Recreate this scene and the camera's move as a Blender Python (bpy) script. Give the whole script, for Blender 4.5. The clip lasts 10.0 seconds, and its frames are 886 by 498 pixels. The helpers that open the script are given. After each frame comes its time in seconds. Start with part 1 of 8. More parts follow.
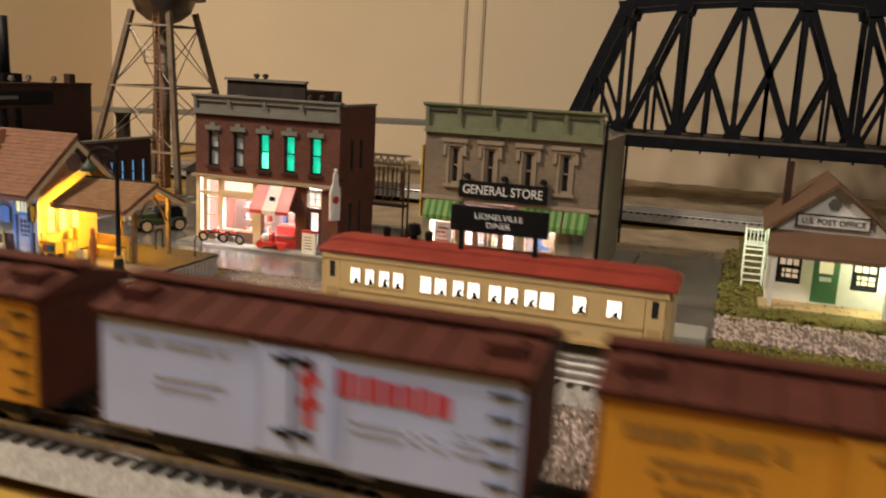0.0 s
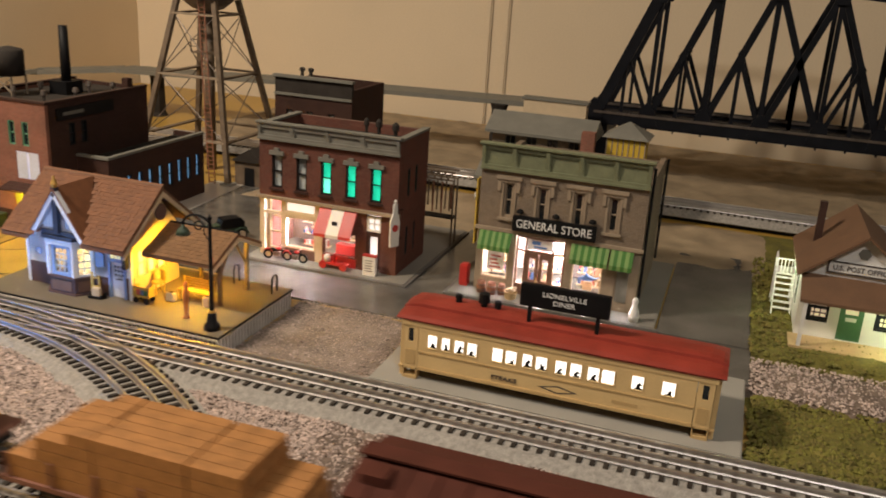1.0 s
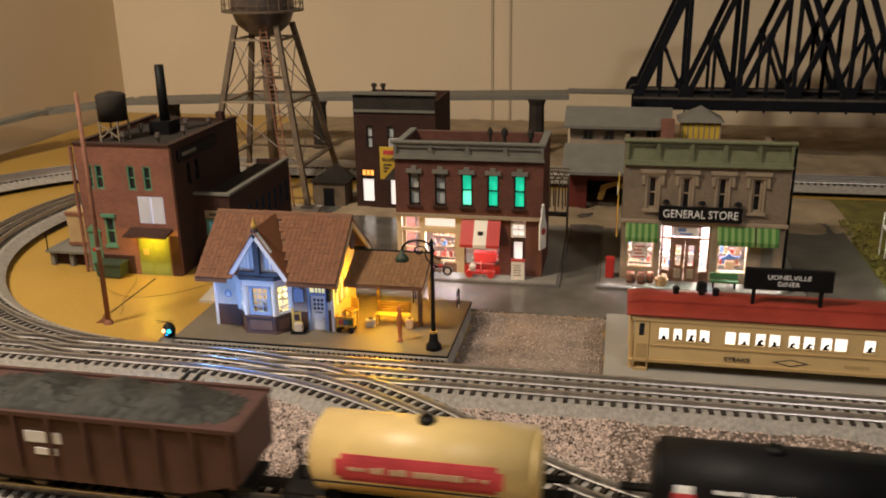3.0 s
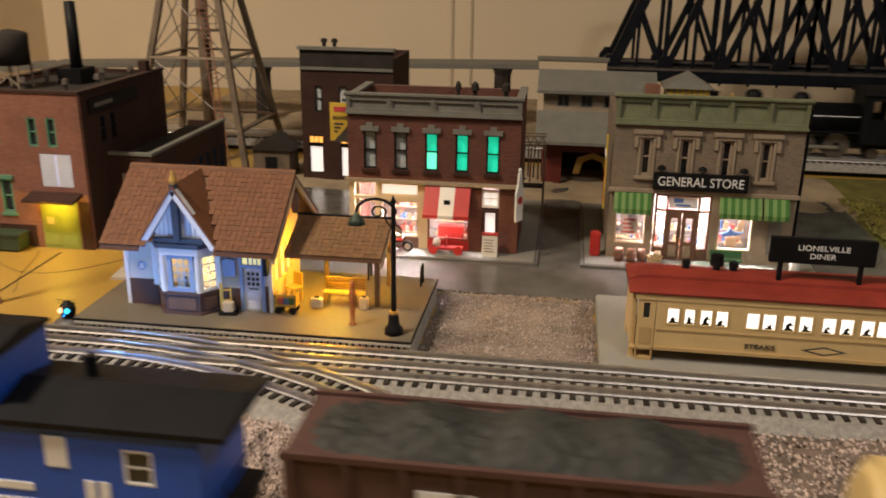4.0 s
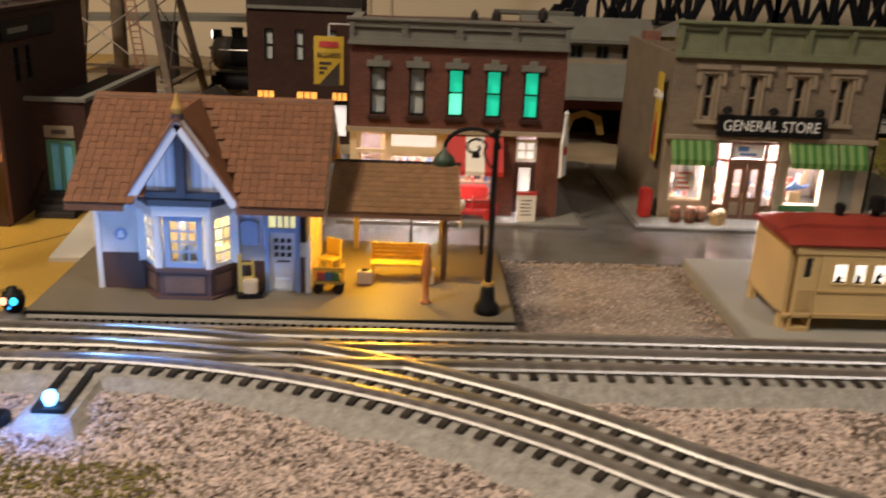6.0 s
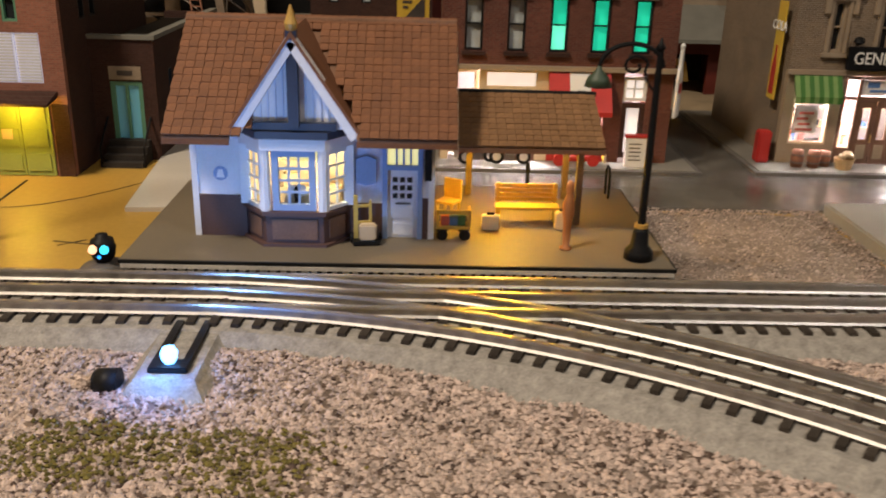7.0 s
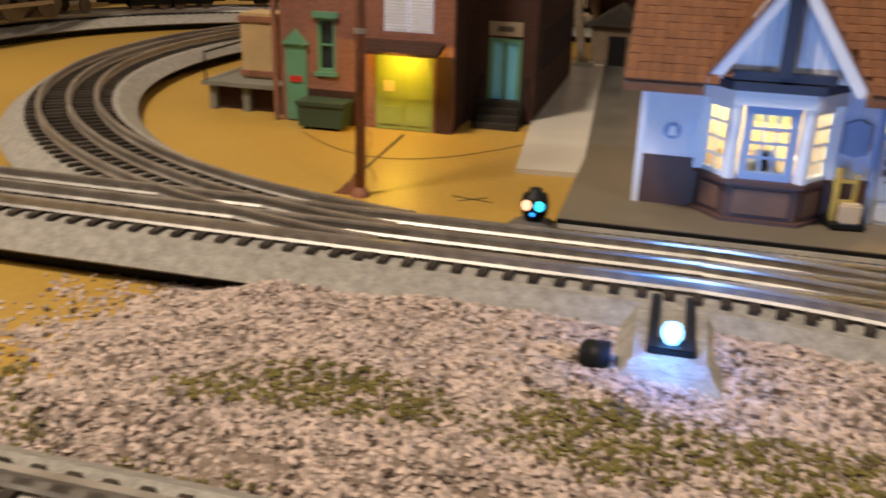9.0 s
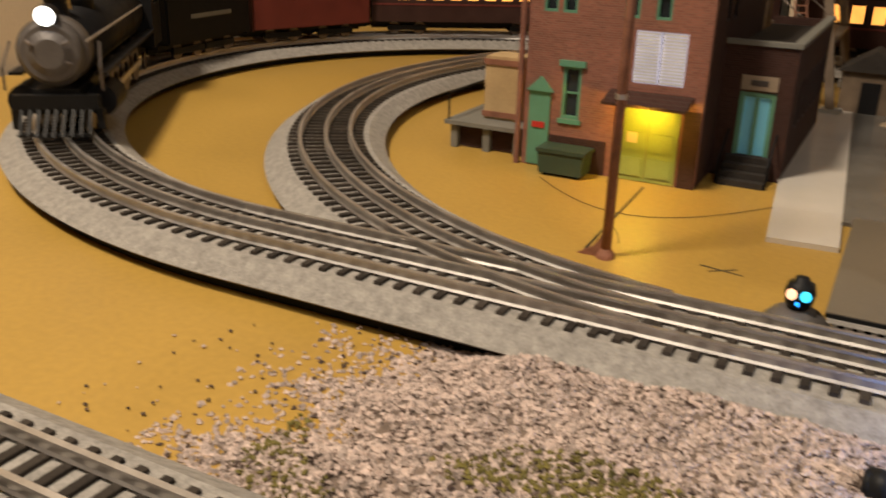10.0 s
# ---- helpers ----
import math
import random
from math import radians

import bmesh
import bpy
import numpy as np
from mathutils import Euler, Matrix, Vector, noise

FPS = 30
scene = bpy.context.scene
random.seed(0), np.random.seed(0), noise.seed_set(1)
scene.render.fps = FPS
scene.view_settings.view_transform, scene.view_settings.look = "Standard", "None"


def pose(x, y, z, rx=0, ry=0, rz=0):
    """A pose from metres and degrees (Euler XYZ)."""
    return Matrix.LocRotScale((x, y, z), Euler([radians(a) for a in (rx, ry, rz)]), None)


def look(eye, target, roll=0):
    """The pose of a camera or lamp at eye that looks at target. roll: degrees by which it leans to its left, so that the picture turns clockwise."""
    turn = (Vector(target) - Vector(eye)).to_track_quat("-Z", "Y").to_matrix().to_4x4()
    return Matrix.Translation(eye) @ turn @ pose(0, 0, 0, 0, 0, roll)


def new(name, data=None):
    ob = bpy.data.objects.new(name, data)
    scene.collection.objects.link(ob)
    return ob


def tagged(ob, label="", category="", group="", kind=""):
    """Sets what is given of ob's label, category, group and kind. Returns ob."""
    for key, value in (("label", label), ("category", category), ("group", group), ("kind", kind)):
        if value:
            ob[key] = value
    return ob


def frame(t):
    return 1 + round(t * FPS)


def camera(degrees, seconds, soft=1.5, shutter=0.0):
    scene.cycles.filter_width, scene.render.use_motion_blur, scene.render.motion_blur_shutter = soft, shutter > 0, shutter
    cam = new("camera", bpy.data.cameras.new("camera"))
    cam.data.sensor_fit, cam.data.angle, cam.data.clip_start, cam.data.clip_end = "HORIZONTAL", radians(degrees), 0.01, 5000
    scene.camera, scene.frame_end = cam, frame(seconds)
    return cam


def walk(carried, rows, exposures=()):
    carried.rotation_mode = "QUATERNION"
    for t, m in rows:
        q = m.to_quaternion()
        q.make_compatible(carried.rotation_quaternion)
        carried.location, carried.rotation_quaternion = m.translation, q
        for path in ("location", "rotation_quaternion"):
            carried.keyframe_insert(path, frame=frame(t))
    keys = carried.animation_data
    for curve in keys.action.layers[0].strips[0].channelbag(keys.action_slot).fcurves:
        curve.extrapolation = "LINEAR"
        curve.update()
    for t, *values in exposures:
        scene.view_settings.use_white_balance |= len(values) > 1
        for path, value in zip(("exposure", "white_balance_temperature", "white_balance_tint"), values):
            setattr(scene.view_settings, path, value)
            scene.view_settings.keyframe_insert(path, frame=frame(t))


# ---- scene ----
cam = camera(53.2, 10.0, 1.8, 0.5)
PATH = [
    (0, (0.003, 0.022, 0.196), (-0.617, 1.882, -0.195), 3.0),
    (0.5, (-0.03, 0.011, 0.297), (-0.639, 1.833, -0.261), 3.4),
    (1, (-0.049, -0.025, 0.346), (-0.637, 1.78, -0.282), 3.6),
    (1.5, (-0.081, -0.096, 0.376), (-0.653, 1.708, -0.27), 1.8),
    (2, (-0.146, -0.157, 0.391), (-0.696, 1.657, -0.247), 1.4),
    (2.5, (-0.237, -0.166, 0.395), (-0.697, 1.673, -0.243), -0.2),
    (2.7, (-0.276, -0.153, 0.387), (-0.687, 1.697, -0.253), -0.7),
    (4, (-0.341, 0.001, 0.294), (-0.603, 1.875, -0.351), 0.8),
    (4.5, (-0.417, 0.055, 0.288), (-0.367, 1.941, -0.377), 3.8),
    (5, (-0.46, 0.082, 0.264), (-0.266, 1.966, -0.379), 4.2),
    (5.5, (-0.467, 0.124, 0.243), (-0.283, 2.001, -0.423), 4.2),
    (6, (-0.505, 0.138, 0.213), (-0.425, 2.03, -0.431), 2.4),
    (7.3, (-0.578, 0.202, 0.168), (-0.53, 2.07, -0.546), 1.6),
    (7.5, (-0.585, 0.204, 0.163), (-0.507, 2.075, -0.541), 2.2),
    (8, (-0.6, 0.215, 0.157), (-0.548, 2.083, -0.555), 2.2),
    (8.5, (-0.639, 0.233, 0.143), (-0.854, 2.087, -0.575), 1.1),
    (9, (-0.667, 0.234, 0.14), (-1.131, 2.041, -0.582), 1.7),
    (9.5, (-0.683, 0.231, 0.155), (-1.378, 1.958, -0.576), 1.6),
    (10, (-0.696, 0.23, 0.166), (-1.555, 1.885, -0.556), 1.6),
]
walk(cam, [(t, look(eye, target, roll)) for t, eye, target, roll in PATH], [(0, 0.08), (2.5, -0.22), (5, -0.26), (7.5, -0.42), (10, -0.26)])

CM = 0.01


# ---- world, lamps, exposure ----
def lamp(name, kind, at, power, colour, size=0.01, aim=None, spot=None):
    data = bpy.data.lights.new(name, kind)
    data.energy, data.color = power, colour
    if kind == "AREA":
        data.shape, data.size = "DISK", size * CM
    elif kind == "SPOT":
        data.spot_size, data.spot_blend, data.shadow_soft_size = radians(spot), 0.6, size * CM
    else:
        data.shadow_soft_size = size * CM
    ob = new(name, data)
    eye = Vector(at) * CM
    ob.matrix_world = look(eye, Vector(aim) * CM) if aim else Matrix.Translation(eye)
    return ob


world = bpy.data.worlds.new("room_world")
scene.world = world
world.use_nodes = True
world.node_tree.nodes["Background"].inputs[0].default_value = (1.0, 0.78, 0.5, 1)
world.node_tree.nodes["Background"].inputs[1].default_value = 0.0015
WARM = (1.0, 0.83, 0.645)
lamp("ceiling_lamp_glow", "AREA", (-126, 6, 147), 40, WARM, 26, (-126, 6, 0))
# fill lamp added out of view to brighten faces turned south
lamp("unseen_fill_glow", "AREA", (45, -45, 147), 15, (1.0, 0.92, 0.83), 26, (45, -45, 0))
lamp("shop_lamp_glow", "POINT", (-49.4, 85.3, 6.0), 2.2, (1.0, 0.90, 0.93), 0.6)
lamp("store_lamp_glow", "POINT", (-26.8, 86.2, 6.5), 1.4, (1.0, 0.90, 0.90), 0.6)
lamp("store_lamp_glow.001", "POINT", (-19.6, 86.2, 6.5), 1.5, (1.0, 0.90, 0.90), 0.6)
lamp("canopy_lamp_glow", "POINT", (-52.2, 65.0, 6.0), 0.36, (1.0, 0.52, 0.03), 0.3)
lamp("garage_lamp_glow", "POINT", (-83.8, 76.75, 4.8), 0.10, (1.0, 0.60, 0.04), 0.25)
lamp("waiting_room_glow", "POINT", (-62.7, 63.0, 6.4), 0.2, (1.0, 0.9, 0.55), 0.3)
lamp("post_office_glow", "POINT", (2.0, 92.5, 6.2), 0.06, (0.85, 1.0, 0.6), 0.3)
lamp("porch_lamp_glow", "POINT", (12.9, 84.9, 4.6), 0.10, (0.9, 1.0, 0.6), 0.3)
lamp("switch_lamp_glow", "POINT", (-66.0, 47.5, 2.6), 0.05, (0.06, 0.3, 1.0), 0.25)
lamp("switch_beam_glow", "SPOT", (-66.0, 48.75, 2.7), 0.42, (0.24, 0.48, 1.0), 0.25, (-63.2, 61.7, 9.2), 74)


# ---- materials ----
def mat(name, colour, rough=0.6, metal=0.0, var=0.25, grain=900, broad=60, bump=0.25, tint=None, piece=0.0, transmit=0.0):
    """Two scales of noise on a base colour, with fine relief; piece: how far alike pieces differ."""
    m = bpy.data.materials.new(name)
    m.use_nodes = True
    nt = m.node_tree
    p = nt.nodes["Principled BSDF"]
    co = nt.nodes.new("ShaderNodeTexCoord")
    fine, wide = nt.nodes.new("ShaderNodeTexNoise"), nt.nodes.new("ShaderNodeTexNoise")
    for n, s, d in ((fine, grain, 3), (wide, broad, 4)):
        n.inputs["Scale"].default_value, n.inputs["Detail"].default_value = s, d
        nt.links.new(co.outputs["Object"], n.inputs["Vector"])
    mul = nt.nodes.new("ShaderNodeMath")
    mul.operation = "MULTIPLY_ADD"
    nt.links.new(wide.outputs[0], mul.inputs[0])
    mul.inputs[1].default_value = 0.6
    fs = nt.nodes.new("ShaderNodeMath")
    fs.operation = "MULTIPLY"
    fs.inputs[1].default_value = 0.4
    nt.links.new(fine.outputs[0], fs.inputs[0])
    nt.links.new(fs.outputs[0], mul.inputs[2])
    ramp = nt.nodes.new("ShaderNodeValToRGB")
    e = ramp.color_ramp.elements
    low = tint if tint else tuple(c * (1 - var) for c in colour)
    high = tuple(min(1.0, c * (1 + var)) for c in colour)
    e[0].position, e[0].color = 0.34, (*low, 1)
    e[1].position, e[1].color = 0.66, (*high, 1)
    nt.links.new(mul.outputs[0], ramp.inputs[0])
    out = ramp.outputs[0]
    if piece:
        info, hsv = nt.nodes.new("ShaderNodeObjectInfo"), nt.nodes.new("ShaderNodeHueSaturation")
        mr = nt.nodes.new("ShaderNodeMapRange")
        mr.inputs["To Min"].default_value, mr.inputs["To Max"].default_value = 1 - piece, 1 + piece
        nt.links.new(info.outputs["Random"], mr.inputs["Value"])
        nt.links.new(mr.outputs[0], hsv.inputs["Value"])
        nt.links.new(out, hsv.inputs["Color"])
        out = hsv.outputs[0]
    nt.links.new(out, p.inputs["Base Color"])
    rr = nt.nodes.new("ShaderNodeMapRange")
    rr.inputs["To Min"].default_value, rr.inputs["To Max"].default_value = max(0.05, rough - 0.12), min(1.0, rough + 0.12)
    nt.links.new(wide.outputs[0], rr.inputs["Value"])
    nt.links.new(rr.outputs[0], p.inputs["Roughness"])
    p.inputs["Metallic"].default_value = metal
    if transmit:
        p.inputs["Transmission Weight"].default_value = transmit
    if bump:
        b = nt.nodes.new("ShaderNodeBump")
        b.inputs["Strength"].default_value, b.inputs["Distance"].default_value = bump, 0.0006
        nt.links.new(fine.outputs[0], b.inputs["Height"])
        nt.links.new(b.outputs[0], p.inputs["Normal"])
    return m


def brick_mat(name, colour, mortar, w=0.0046, h=0.0015, var=0.3):
    """Fine brick courses, too small to lay singly at this scale."""
    m = mat(name, colour, 0.8, var=var, grain=500, broad=40, bump=0.0)
    nt = m.node_tree
    p = nt.nodes["Principled BSDF"]
    base = p.inputs["Base Color"].links[0].from_socket
    co, sep, comb = (nt.nodes.new("ShaderNode" + n) for n in ("TexCoord", "SeparateXYZ", "CombineXYZ"))
    add = nt.nodes.new("ShaderNodeMath")
    nt.links.new(co.outputs["Object"], sep.inputs[0])
    nt.links.new(sep.outputs[0], add.inputs[0])
    nt.links.new(sep.outputs[1], add.inputs[1])
    nt.links.new(add.outputs[0], comb.inputs[0])
    nt.links.new(sep.outputs[2], comb.inputs[1])
    br = nt.nodes.new("ShaderNodeTexBrick")
    br.inputs["Scale"].default_value = 1.0
    br.inputs["Brick Width"].default_value, br.inputs["Row Height"].default_value = w, h
    br.inputs["Mortar Size"].default_value = h * 0.12
    nt.links.new(comb.outputs[0], br.inputs["Vector"])
    nt.links.new(base, br.inputs["Color1"])
    dark = nt.nodes.new("ShaderNodeMixRGB")
    dark.blend_type = "MULTIPLY"
    dark.inputs[0].default_value = 1.0
    dark.inputs[2].default_value = (0.72, 0.72, 0.72, 1)
    nt.links.new(base, dark.inputs[1])
    nt.links.new(dark.outputs[0], br.inputs["Color2"])
    br.inputs["Mortar"].default_value = (*mortar, 1)
    nt.links.new(br.outputs["Color"], p.inputs["Base Color"])
    b = nt.nodes.new("ShaderNodeBump")
    b.inputs["Strength"].default_value, b.inputs["Distance"].default_value, b.invert = 0.5, 0.0003, True
    nt.links.new(br.outputs["Fac"], b.inputs["Height"])
    nt.links.new(b.outputs[0], p.inputs["Normal"])
    return m


def glow(name, colour, strength):
    m = bpy.data.materials.new(name)
    m.use_nodes = True
    p = m.node_tree.nodes["Principled BSDF"]
    p.inputs["Base Color"].default_value = (*[min(0.8, c) for c in colour], 1)
    p.inputs["Emission Color"].default_value = (*colour, 1)
    co, n = m.node_tree.nodes.new("ShaderNodeTexCoord"), m.node_tree.nodes.new("ShaderNodeTexNoise")
    n.inputs["Scale"].default_value = 120
    mr = m.node_tree.nodes.new("ShaderNodeMapRange")
    mr.inputs["To Min"].default_value, mr.inputs["To Max"].default_value = strength * 0.6, strength * 1.4
    m.node_tree.links.new(co.outputs["Object"], n.inputs["Vector"])
    m.node_tree.links.new(n.outputs[0], mr.inputs["Value"])
    m.node_tree.links.new(mr.outputs[0], p.inputs["Emission Strength"])
    return m


